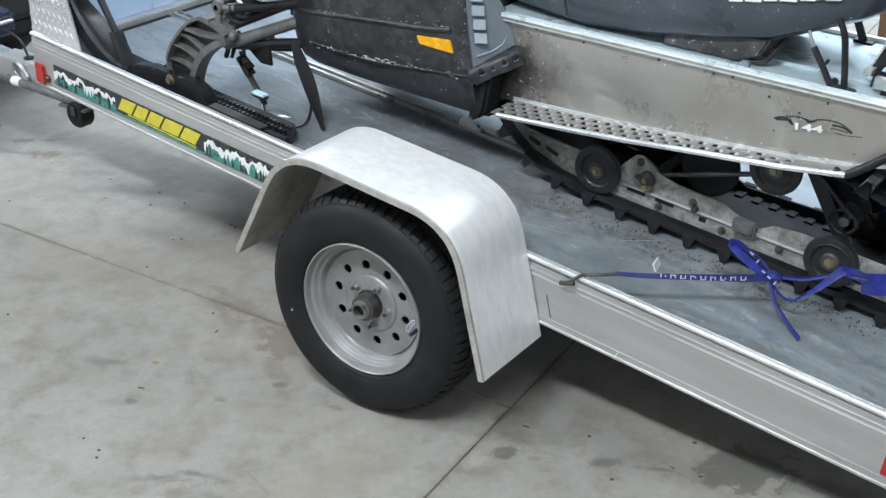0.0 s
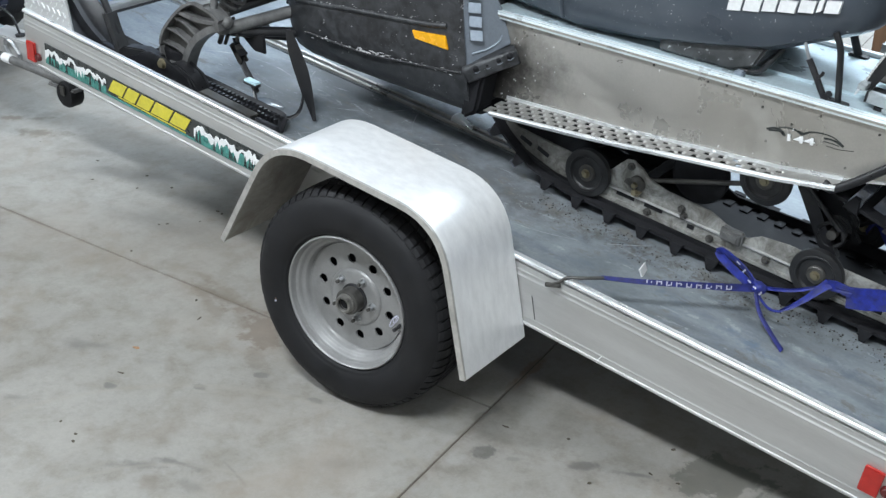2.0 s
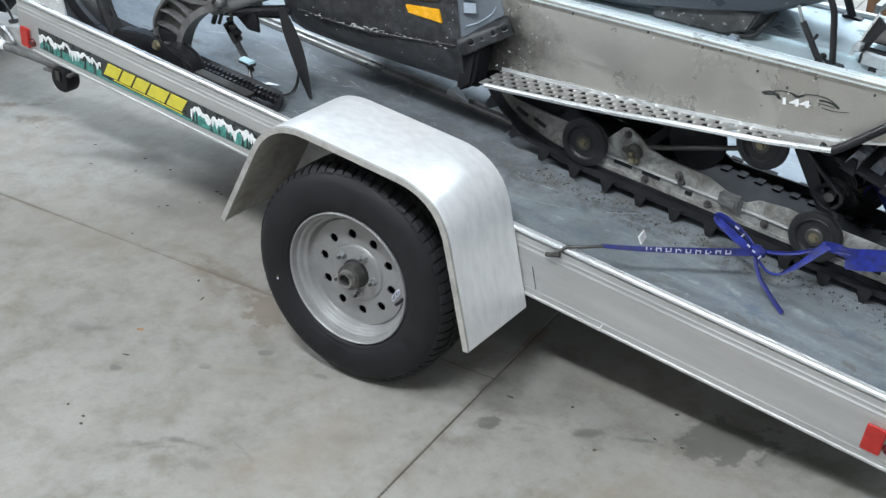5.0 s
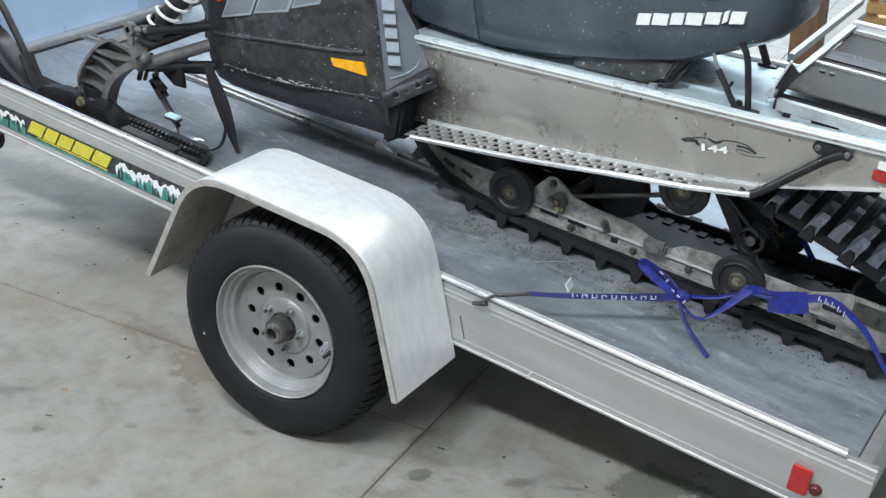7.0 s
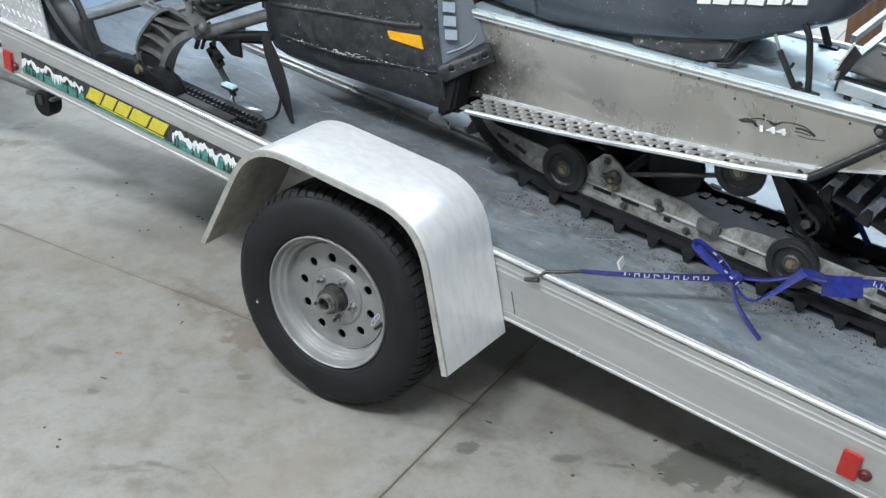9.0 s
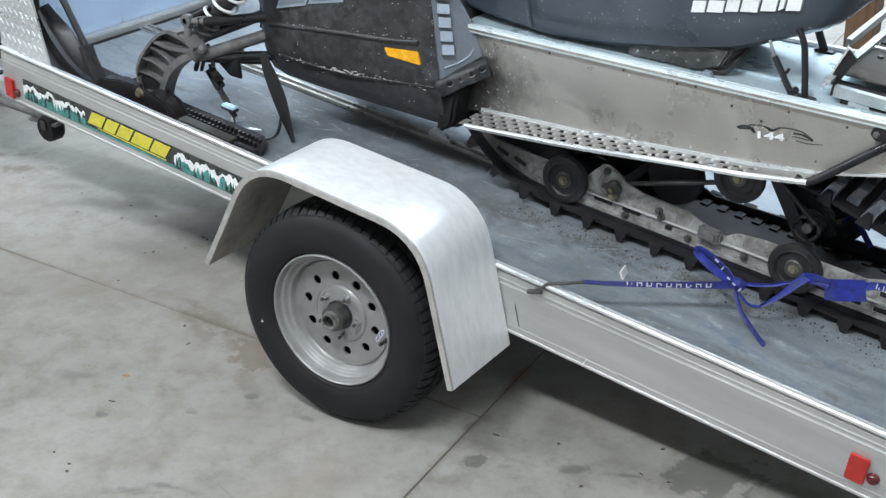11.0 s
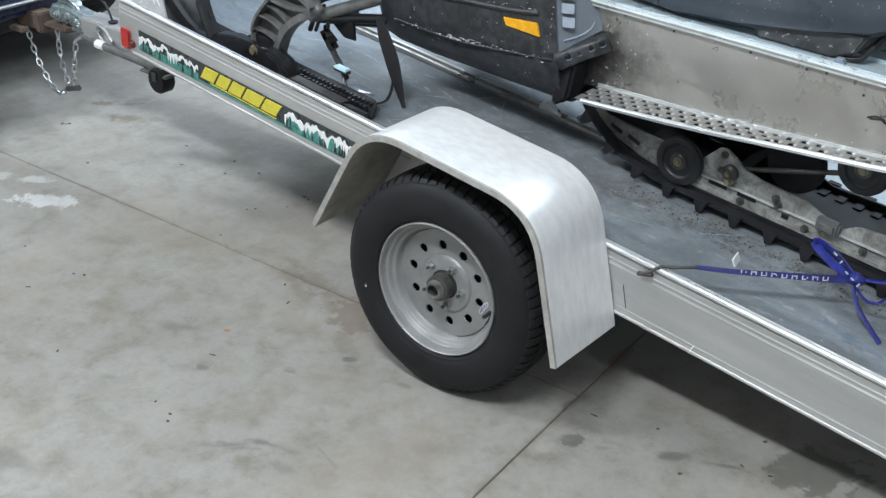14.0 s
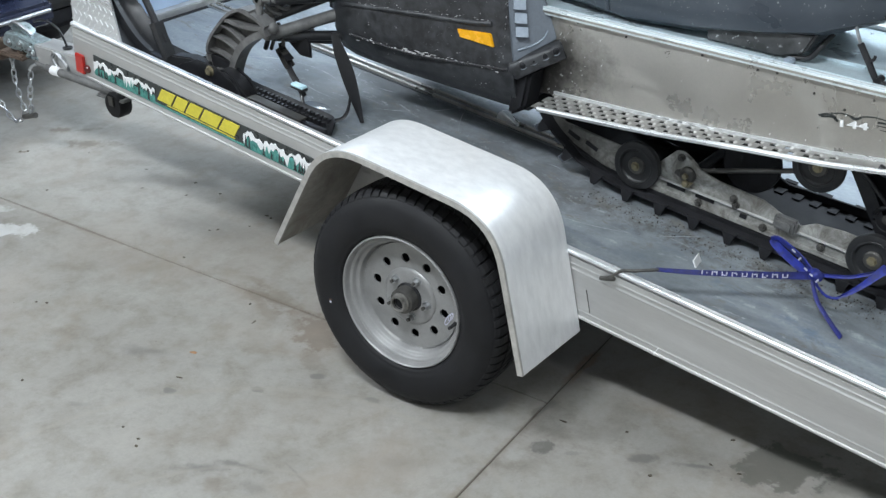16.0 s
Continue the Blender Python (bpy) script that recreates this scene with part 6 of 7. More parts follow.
def build_front(s):
    """Skis, spindles, arms and shocks, on both sides of the snowmobile."""
    for sign in (-1, 1):
        y = MID + sign * 0.52

        def Y(d):
            return y - sign * d     # towards the middle
        # ski: a trough with a swept-up tip
        base = [(-0.58, 0.472), (-0.7, 0.468), (-1.3, 0.468), (-1.4, 0.482), (-1.48, 0.525), (-1.55, 0.59), (-1.6, 0.66)]
        pts = smooth_path([(x, y, z) for x, z in base], 4)
        bm = bmesh.new()
        rings = []
        n = len(pts)
        for i, p in enumerate(pts):
            t = i / (n - 1)
            half = 0.04 + 0.35 * t if t < 0.1 else (0.075 if t < 0.8 else 0.075 - 0.035 * (t - 0.8) / 0.2)
            d = (pts[min(i + 1, n - 1)] - pts[max(i - 1, 0)]).normalized()
            up = Vector((-d.z, 0, d.x)) * -1
            if up.z < 0:
                up = -up
            prof = [(-1, 0.03), (-0.9, 0.026), (-0.6, 0.004), (-0.25, 0.0), (-0.12, 0.02), (0.12, 0.02), (0.25, 0.0), (0.6, 0.004), (0.9, 0.026), (1, 0.03), (1.0, 0.022), (0.6, -0.006), (-0.6, -0.006), (-1.0, 0.022)]
            rings.append([bm.verts.new(p + Vector((0, half * a, 0)) + up * b) for a, b in prof])
        k = len(rings[0])
        for a, b in zip(rings, rings[1:]):
            for i in range(k):
                bm.faces.new((a[i], a[(i + 1) % k], b[(i + 1) % k], b[i]))
        bm.faces.new(rings[0])
        bm.faces.new(rings[-1][::-1])
        ski = part("ski", bm, M_BLACKPAINT, s, "black plastic ski with an upswept tip")
        part("ski_loop", tube([(-1.59, y, 0.655), (-1.575, y, 0.72), (-1.52, y, 0.765), (-1.46, y, 0.755), (-1.38, y, 0.65), (-1.315, y, 0.55), (-1.3, y, 0.5)], 0.0115), M_BLACKPAINT, ski, "black ski tip loop")
        part("loop_foot", sweep([(-1.345, y, 0.605), (-1.325, y, 0.56), (-1.3, y, 0.52), (-1.28, y, 0.487)], [(-0.02, -0.013), (0.02, -0.013), (0.024, 0.0), (0.018, 0.013), (-0.018, 0.013), (-0.024, 0.0)]), M_IDLER, ski, "flattened grey foot of the tip loop")
        part("ski_bridge", prism([(-1.29, 0.485), (-1.1, 0.485), (-1.1, 0.537), (-1.16, 0.545), (-1.25, 0.525), (-1.28, 0.508)], y - 0.022, y + 0.022, 0.004), M_IDLER, ski, "dark square ridge along the ski")
        saddle = part("ski_saddle", join(prism([(-1.25, 0.485), (-0.9, 0.485), (-0.94, 0.53), (-1.03, 0.56), (-1.11, 0.56), (-1.2, 0.515)], y - 0.036, y - 0.028, 0.002),
                                         prism([(-1.25, 0.485), (-0.9, 0.485), (-0.94, 0.53), (-1.03, 0.56), (-1.11, 0.56), (-1.2, 0.515)], y + 0.028, y + 0.036, 0.002),
                                         prism([(-1.04, 0.488), (-0.9, 0.488), (-0.905, 0.5), (-0.95, 0.538), (-1.0, 0.552), (-1.03, 0.545)], y - 0.024, y + 0.024, 0.006)), M_BLACKPAINT, ski, "black ski saddle")
        part("saddle_bolt", lathe([(0.0, -0.012), (0.012, -0.012), (0.014, -0.003), (0.018, -0.002), (0.018, 0.004)], 14, (-1.05, y - 0.034, 0.54)), M_BRASS, saddle, "brass-coloured bolt head")
        teeth = bmesh.new()
        for i in range(40):
            x = -0.62 - i * 0.0175
            if -1.1 < x < -0.98:
                continue
            for yy in (-0.056, -0.03, 0.03, 0.056):
                bmesh.ops.create_cube(teeth, size=1, matrix=Matrix.Translation((x, y + yy, 0.484)) @ Matrix.Diagonal((0.009, 0.012, 0.018, 1)))
        part("ski_keel_top", moved(box((-0.14, -0.02, -0.002), (0.14, 0.02, 0.004), 0.003), Matrix.Translation((-0.815, y, 0.49))), M_STEEL_DARK, ski, "wet worn top of the ski keel")
        part("ski_ribs", teeth, M_BLACKPAINT, ski, smooth=False, kind="stuff")
        # spindle casting: an open curved frame
        def rib(points, w, t, name="spindle_rib", parent=None):
            return part(name, sweep(smooth_path(points, 6), [(-w / 2, -t / 2), (w / 2, -t / 2), (w / 2, t / 2), (-w / 2, t / 2)]), M_ARM, parent or s)
        yy = Y(0.04)
        web = [(-1.03, 0.515), (-1.1, 0.51), (-1.116, 0.545), (-1.114, 0.592), (-1.083, 0.648), (-1.02, 0.717), (-0.965, 0.749), (-0.9, 0.748), (-0.858, 0.722), (-0.905, 0.682), (-0.955, 0.64), (-0.985, 0.6), (-1.005, 0.555)]
        # Web darker than the ribs: shade of the recess put into its material.
        sp = part("spindle", prism(web, yy - sign * 0.008 - 0.002, yy - sign * 0.008 + 0.002), M_STEEL_DARK, s, "grey cast spindle with deep ribs")
        rib([(-1.1, yy, 0.5), (-1.119, yy, 0.545), (-1.117, yy, 0.592), (-1.085, yy, 0.648), (-1.02, yy, 0.72), (-0.965, yy, 0.752), (-0.92, yy, 0.757)], 0.05, 0.009, parent=sp)
        rib([(-1.02, yy, 0.505), (-1.005, yy, 0.555), (-0.985, yy, 0.6), (-0.955, yy, 0.64), (-0.905, yy, 0.682), (-0.853, yy, 0.71)], 0.046, 0.022, parent=sp)
        rib([(-1.035, yy, 0.7), (-0.96, yy, 0.7), (-0.9, yy, 0.71), (-0.858, yy, 0.722)], 0.044, 0.012, parent=sp)
        rib([(-0.965, yy, 0.752), (-0.9, yy, 0.745), (-0.855, yy, 0.726)], 0.048, 0.012, parent=sp)
        rib([(-1.098, yy, 0.628), (-1.05, yy, 0.628), (-0.985, yy, 0.61)], 0.036, 0.007, parent=sp)
        rib([(-1.06, yy, 0.675), (-1.01, yy, 0.668), (-0.955, yy, 0.645)], 0.036, 0.007, parent=sp)
        rib([(-1.117, yy, 0.575), (-1.06, yy, 0.575), (-1.0, yy, 0.56)], 0.03, 0.006, parent=sp)
        knob = bmesh.new()
        bmesh.ops.create_icosphere(knob, subdivisions=3, radius=1, matrix=Matrix.Translation((-0.853, Y(0.05), 0.718)) @ Matrix.Diagonal((0.019, 0.02, 0.017, 1)))
        part("knuckle", knob, M_ARM, sp, "worn pale knuckle of the spindle")
        part("spindle_foot", moved(box((-0.052, -0.027, -0.016), (0.052, 0.027, 0.016), 0.012), Matrix.Translation((-1.045, yy, 0.512)) @ Matrix.Rotation(-0.15, 4, "Y")), M_ARM, sp)
        part("ball_joint", lathe([(0.0, -0.025), (0.018, -0.02), (0.022, 0.0), (0.018, 0.02), (0.0, 0.025)], 14, (-0.875, Y(0.06), 0.692)), M_ARM, sp)
        part("rod_end", join(lathe([(0.009, -0.012), (0.02, -0.01), (0.022, 0.0), (0.02, 0.01), (0.009, 0.012)], 14, (-0.91, Y(0.05), 0.795)), rod((-0.9, Y(0.05), 0.795), (-0.86, Y(0.07), 0.8), 0.01), rod((-0.91, Y(0.05), 0.78), (-0.905, Y(0.045), 0.745), 0.012)), M_ARM, sp)
        # arms to the body
        for name, a, b, r, mat in (("lower_arm", (-0.87, Y(0.07), 0.69), (-0.77, Y(0.27), 0.735), 0.019, M_ARM), ("lower_arm", (-0.88, Y(0.09), 0.675), (-0.76, Y(0.26), 0.665), 0.016, M_BLACKPAINT),
                                   ("lower_arm", (-0.9, Y(0.09), 0.665), (-0.79, Y(0.26), 0.64), 0.013, M_BLACKPAINT),
                                   ("upper_arm", (-0.88, Y(0.06), 0.795), (-0.76, Y(0.26), 0.795), 0.016, M_BLACKPAINT), ("upper_arm", (-0.9, Y(0.1), 0.73), (-0.8, Y(0.26), 0.79), 0.017, M_BLACKPAINT),
                                   ("tie_rod", (-0.91, Y(0.05), 0.795), (-0.9, Y(0.3), 0.84), 0.011, M_BLACKPAINT), ("radius_rod", (-0.9, Y(0.06), 0.68), (-0.85, Y(0.22), 0.66), 0.014, M_ARM)):
            part(name, rod(a, b, r), mat, s)
        part("arm_gusset", prism([(-0.93, 0.665), (-0.8, 0.67), (-0.79, 0.61), (-0.84, 0.605), (-0.9, 0.64)], min(Y(0.16), Y(0.15)), max(Y(0.16), Y(0.15)), 0.003), M_BLACKPAINT, s, "flat black arm gusset")
        part("shock_link", join(rod((-0.93, Y(0.07), 0.72), (-0.9, Y(0.12), 0.75), 0.02), rod((-0.96, Y(0.12), 0.6), (-0.93, Y(0.11), 0.66), 0.008), rod((-0.945, Y(0.13), 0.6), (-0.915, Y(0.12), 0.66), 0.006)), M_STEEL_DARK, s)
        sh0, sh1 = Vector((-0.96, Y(0.09), 0.69)), Vector((-0.72, Y(0.2), 1.0))
        shock = part("front_shock", join(rod(sh0, sh0.lerp(sh1, 0.55), 0.018), rod(sh0.lerp(sh1, 0.4), sh1, 0.026)), M_BLACKPAINT, s, "black gas shock with a pale coil spring")
        dr = (sh1 - sh0).normalized()
        u = dr.cross(Vector((0, 1, 0))).normalized()
        v = dr.cross(u)
        coil = [sh0.lerp(sh1, 0.34 + 0.64 * k / 110) + (u * math.cos(k * 0.34) + v * math.sin(k * 0.34)) * 0.036 for k in range(111)]
        part("coil_spring", sweep(coil, circle(0.0052, 8)), M_WHITE, shock, "white coil spring")
        low = [sh0.lerp(sh1, 0.06 + 0.26 * k / 50) + (u * math.cos(k * 0.5) + v * math.sin(k * 0.5)) * 0.034 for k in range(51)]
        part("lower_coil", sweep(low, circle(0.006, 8)), M_ARM, shock)
    part("steering_link", join(rod((-0.93, MID - 0.24, 0.84), (-0.93, MID + 0.24, 0.84), 0.012)), M_BLACKPAINT, s)
    part("front_bulkhead", box((-0.95, MID - 0.14, 0.66), (-0.7, MID + 0.14, 0.95), 0.02), M_BLACKPAINT, s)


sled = build_sled()
build_front(sled)


# ---- tie-down straps ----
def ribbon(points, width, turn=0.0, end_turn=None, thick=0.0014, end_width=None):
    """Flat webbing along points, from width to end_width; turn: degrees by which it stands on edge, from its start to its end. A shallow trough, as loaded webbing takes."""
    a, b = radians(turn), radians(turn if end_turn is None else end_turn)
    line = smooth_path(points, 8)
    w1 = width if end_width is None else end_width
    bm = sweep(line, [(-0.5, -thick), (0.0, -thick * 2.2), (0.5, -thick), (0.5, thick), (0.0, -thick * 0.4), (-0.5, thick)], twist=lambda k: a + (b - a) * k)
    bm.verts.ensure_lookup_table()
    n = len(line)
    for i in range(n):
        w = width + (w1 - width) * i / (n - 1)
        ring = [bm.verts[i * 6 + j] for j in range(6)]
        for lo, mid, hi in ((0, 1, 2), (5, 4, 3)):
            m = (ring[lo].co + ring[hi].co) / 2
            across = ring[hi].co - ring[lo].co
            ring[lo].co, ring[hi].co = m - across * w / 2, m + across * w / 2
    return bm


def build_straps():
    t = thing("tie_down_strap", BED, "bright blue tie-down webbing hooked on the rail and knotted", "strap", origin=(0.85, 0.52, DECK))
    main = part("webbing", ribbon([(0.565, 0.29, 0.545), (0.64, 0.345, 0.545), (0.74, 0.43, 0.545), (0.81, 0.485, 0.548), (0.868, 0.525, 0.556)], 0.01, 30, 80, end_width=0.021), M_STRAP_DARK, t, "grimy navy webbing with pale print")
    part("webbing", tube([(0.5, R + 0.0, 0.535), (0.535, 0.262, 0.541), (0.57, 0.293, 0.545)], 0.0042), M_STEEL_DARK, t)
    part("hook", tube([(0.455, R - 0.012, 0.5), (0.47, R - 0.016, 0.508), (0.485, R - 0.012, 0.52), (0.5, R + 0.0, 0.535), (0.53, R + 0.02, 0.537)], 0.0038), M_STEEL_DARK, t, "dark steel hook over the rail")
    part("hook_tip", rod((0.452, R - 0.014, 0.497), (0.49, R - 0.014, 0.512), 0.006), M_STEEL_DARK, t)
    for i in range(9):
        k = 0.655 + 0.0195 * i
        y = 0.29 + (k - 0.565) * (0.235 / 0.303)
        z = 0.546 + 0.0025 * max(0, i - 5) * 0.6
        for dx, dz, w, h in ((0, 0, 0.0028, 0.0105), (0.006, 0.004 if i % 2 else -0.004, 0.007, 0.0026), (0.011, 0.001, 0.0026, 0.009 if i % 3 else 0.004)):
            part("print_bar", moved(box((-w / 2, -0.0006, -h / 2), (w / 2, 0.0006, h / 2)), Matrix.Translation((k + dx * 0.8, y + dx * 0.6 - 0.0028, z + dz)) @ Matrix.Rotation(radians(38), 4, "Z") @ Matrix.Rotation(radians(-25), 4, "X")), M_PRINT, main, smooth=False)
    for x, y, z, w, h in ((0.8, 0.5505, 0.587, 0.012, 0.004), (0.82, 0.5475, 0.574, 0.004, 0.012), (0.845, 0.533, 0.562, 0.01, 0.004), (0.868, 0.511, 0.566, 0.009, 0.0035), (0.885, 0.513, 0.556, 0.004, 0.011)):
        part("print_bar", moved(box((-w / 2, -0.001, -h / 2), (w / 2, 0.001, h / 2)), Matrix.Translation((x, y - 0.004, z)) @ Matrix.Rotation(radians(25), 4, "Y")), M_PRINT, main, smooth=False)
    # knot
    knot = bmesh.new()
    bmesh.ops.create_icosphere(knot, subdivisions=3, radius=1.0, matrix=Matrix.Translation((0.872, 0.53, 0.556)) @ Matrix.Diagonal((0.019, 0.016, 0.018, 1)))
    for v in knot.verts:
        v.co += Vector((v.co.x - 0.872, v.co.y - 0.53, v.co.z - 0.556)) * 0.35 * noise.noise(v.co * 60)
    part("knot", knot, M_STRAP, t)
    part("webbing", ribbon([(0.862, 0.535, 0.56), (0.82, 0.55, 0.576), (0.772, 0.555, 0.592), (0.748, 0.556, 0.594), (0.745, 0.554, 0.584), (0.79, 0.545, 0.566), (0.855, 0.53, 0.551)], 0.022, 60, 80), M_STRAP, t)
    part("webbing", ribbon([(0.87, 0.52, 0.545), (0.9, 0.5, 0.51), (0.945, 0.478, 0.486), (0.99, 0.456, 0.468)], 0.009, 60, 80, end_width=0.013), M_STRAP_DARK, t)
    part("cord", tube([(0.87, 0.525, 0.548), (0.892, 0.523, 0.528), (0.915, 0.525, 0.516), (0.938, 0.533, 0.5175)], 0.0035), M_STRAP, t)
    # onward round the wheel to the rear
    part("webbing", ribbon([(0.875, 0.535, 0.556), (0.94, 0.572, 0.563), (1.0, 0.603, 0.588), (1.065, 0.617, 0.598)], 0.009, 60, 85), M_STRAP, t)
    part("webbing", ribbon([(0.934, 0.53, 0.5165), (0.955, 0.55, 0.533), (0.98, 0.572, 0.562), (1.0, 0.592, 0.592), (1.01, 0.606, 0.603)], 0.006, 62, 40, end_width=0.026), M_STRAP, t)
    part("webbing", ribbon([(1.006, 0.602, 0.6), (1.03, 0.612, 0.6), (1.065, 0.617, 0.597)], 0.026, 75, 84), M_STRAP, t)
    part("flap", ribbon([(1.055, 0.618, 0.58), (1.09, 0.622, 0.59), (1.12, 0.622, 0.603), (1.148, 0.625, 0.613)], 0.056, 84, 86), M_STRAP, t, "wide sewn blue pad")
    b = part("webbing", ribbon([(1.135, 0.627, 0.618), (1.165, 0.628, 0.632), (1.195, 0.63, 0.638), (1.235, 0.635, 0.624), (1.272, 0.64, 0.6), (1.306, 0.642, 0.572), (1.35, 0.642, 0.52), (1.395, 0.64, 0.47)], 0.021, 82, 74, end_width=0.01), M_STRAP, t)
    for k in range(5):
        x = 1.168 + k * 0.016
        for dx, h in ((0.0, 0.014), (0.006, 0.006)):
            part("print_bar", box((x + dx, 0.6245 + 0.0016 * k, 0.628 - 0.0012 * k * k), (x + dx + 0.003, 0.6265 + 0.0016 * k, 0.628 + h - 0.0012 * k * k)), M_PRINT, b, smooth=False)
    u = thing("tie_down_strap", BED, "loose blue webbing hanging behind the slide rails", "strap", origin=(1.1, 0.95, DECK))
    part("webbing", ribbon([(0.972, 0.985, 0.57), (0.982, 0.98, 0.605), (1.0, 0.98, 0.608), (1.03, 0.98, 0.575), (1.062, 0.98, 0.538)], 0.016, 60, 70), M_STRAP, u)

    # black ratchet strap from the front arms down to the deck
    k = thing("ratchet_strap", BED, "black ratchet strap with a pale blue buckle tag", "strap", origin=(-0.76, 0.45, DECK))
    part("webbing", ribbon([(-0.9, 0.46, 0.635), (-0.875, 0.45, 0.6), (-0.84, 0.44, 0.565), (-0.8, 0.43, 0.54), (-0.76, 0.42, 0.51)], 0.02, 30, 60), M_BLACKPAINT, k)
    part("hook", tube([(-0.9, 0.45, 0.7), (-0.875, 0.43, 0.69), (-0.86, 0.43, 0.66), (-0.87, 0.44, 0.64)], 0.006), M_STEEL_DARK, k)
    frame_at = Matrix.Translation((-0.87, 0.447, 0.598)) @ Matrix.Rotation(radians(48), 4, "Y")
    for side in (-0.014, 0.011):
        part("ratchet_plate", moved(box((-0.034, side, -0.011), (0.034, side + 0.003, 0.011), 0.002), frame_at), M_STEEL_DARK, k)
    part("ratchet_spool", moved(lathe([(0.0, -0.014), (0.011, -0.014), (0.013, -0.008), (0.013, 0.008), (0.011, 0.014), (0.0, 0.014)], 14), frame_at @ Matrix.Translation((-0.012, 0, 0.002))), M_STEEL_DARK, k)
    part("ratchet_lever", moved(box((-0.03, -0.017, 0.01), (0.022, 0.017, 0.014), 0.002), frame_at @ Matrix.Rotation(radians(-18), 4, "Y")), M_BLACKPAINT, k)
    part("buckle_base", box((-0.808, 0.405, 0.529), (-0.752, 0.432, 0.538), 0.003), M_PLASTIC, k)
    part("buckle", box((-0.806, 0.404, 0.537), (-0.754, 0.43, 0.546), 0.003), surface("pale_blue_tag", (0.62, 0.86, 0.97), 0.2), k, "pale blue plastic tag")
    part("webbing", ribbon([(-0.78, 0.425, 0.535), (-0.765, 0.415, 0.505), (-0.73, 0.4, 0.478), (-0.68, 0.395, 0.47), (-0.635, 0.415, 0.472), (-0.615, 0.45, 0.485), (-0.62, 0.475, 0.53), (-0.635, 0.475, 0.6)], 0.011, 30, 80), M_BLACKPAINT, k)
    solo("melt_puddle", moved(lathe([(0.0, 0.0), (0.05, 0.0006), (0.055, 0.002), (0.0, 0.0024)], 24), Matrix.Rotation(-math.pi / 2, 4, "X") @ Matrix.Diagonal((1.0, 1.0, 0.62, 1))), M_PUDDLE, BED @ pose(-0.747, 0.465, DECK + 0.003), "small puddle of melt water on the deck", "puddle")
    # broad twisted rubber strap down from the body
    m = thing("rubber_strap", BED, "broad black rubber tarp strap twisted down to the deck", "strap", origin=(-0.6, 0.5, DECK))
    pts = smooth_path([(-0.676, 0.46, 0.735), (-0.655, 0.465, 0.68), (-0.626, 0.47, 0.615), (-0.594, 0.47, 0.545), (-0.562, 0.47, 0.474)], 8)
    bm = bmesh.new()
    rings = []
    for i, p in enumerate(pts):
        q = i / (len(pts) - 1)
        w = 0.006 + 0.019 * math.sin(math.pi * min(1, 0.12 + q * 0.88)) ** 1.2
        a = 0.25 + 0.5 * q
        e = Vector((math.cos(a), math.sin(a) * 0.6, 0.15)).normalized()
        nn = Vector((-e.y, e.x, 0)).normalized() * 0.004
        rings.append([bm.verts.new(p - e * w), bm.verts.new(p - nn + e * w * 0.1), bm.verts.new(p + e * w), bm.verts.new(p + nn * 2)])
    for a, b in zip(rings, rings[1:]):
        for i in range(4):
            bm.faces.new((a[i], a[(i + 1) % 4], b[(i + 1) % 4], b[i]))
    bm.faces.new(rings[0])
    bm.faces.new(rings[-1][::-1])
    part("strap_band", bm, M_BLACKPAINT, m)


build_straps()


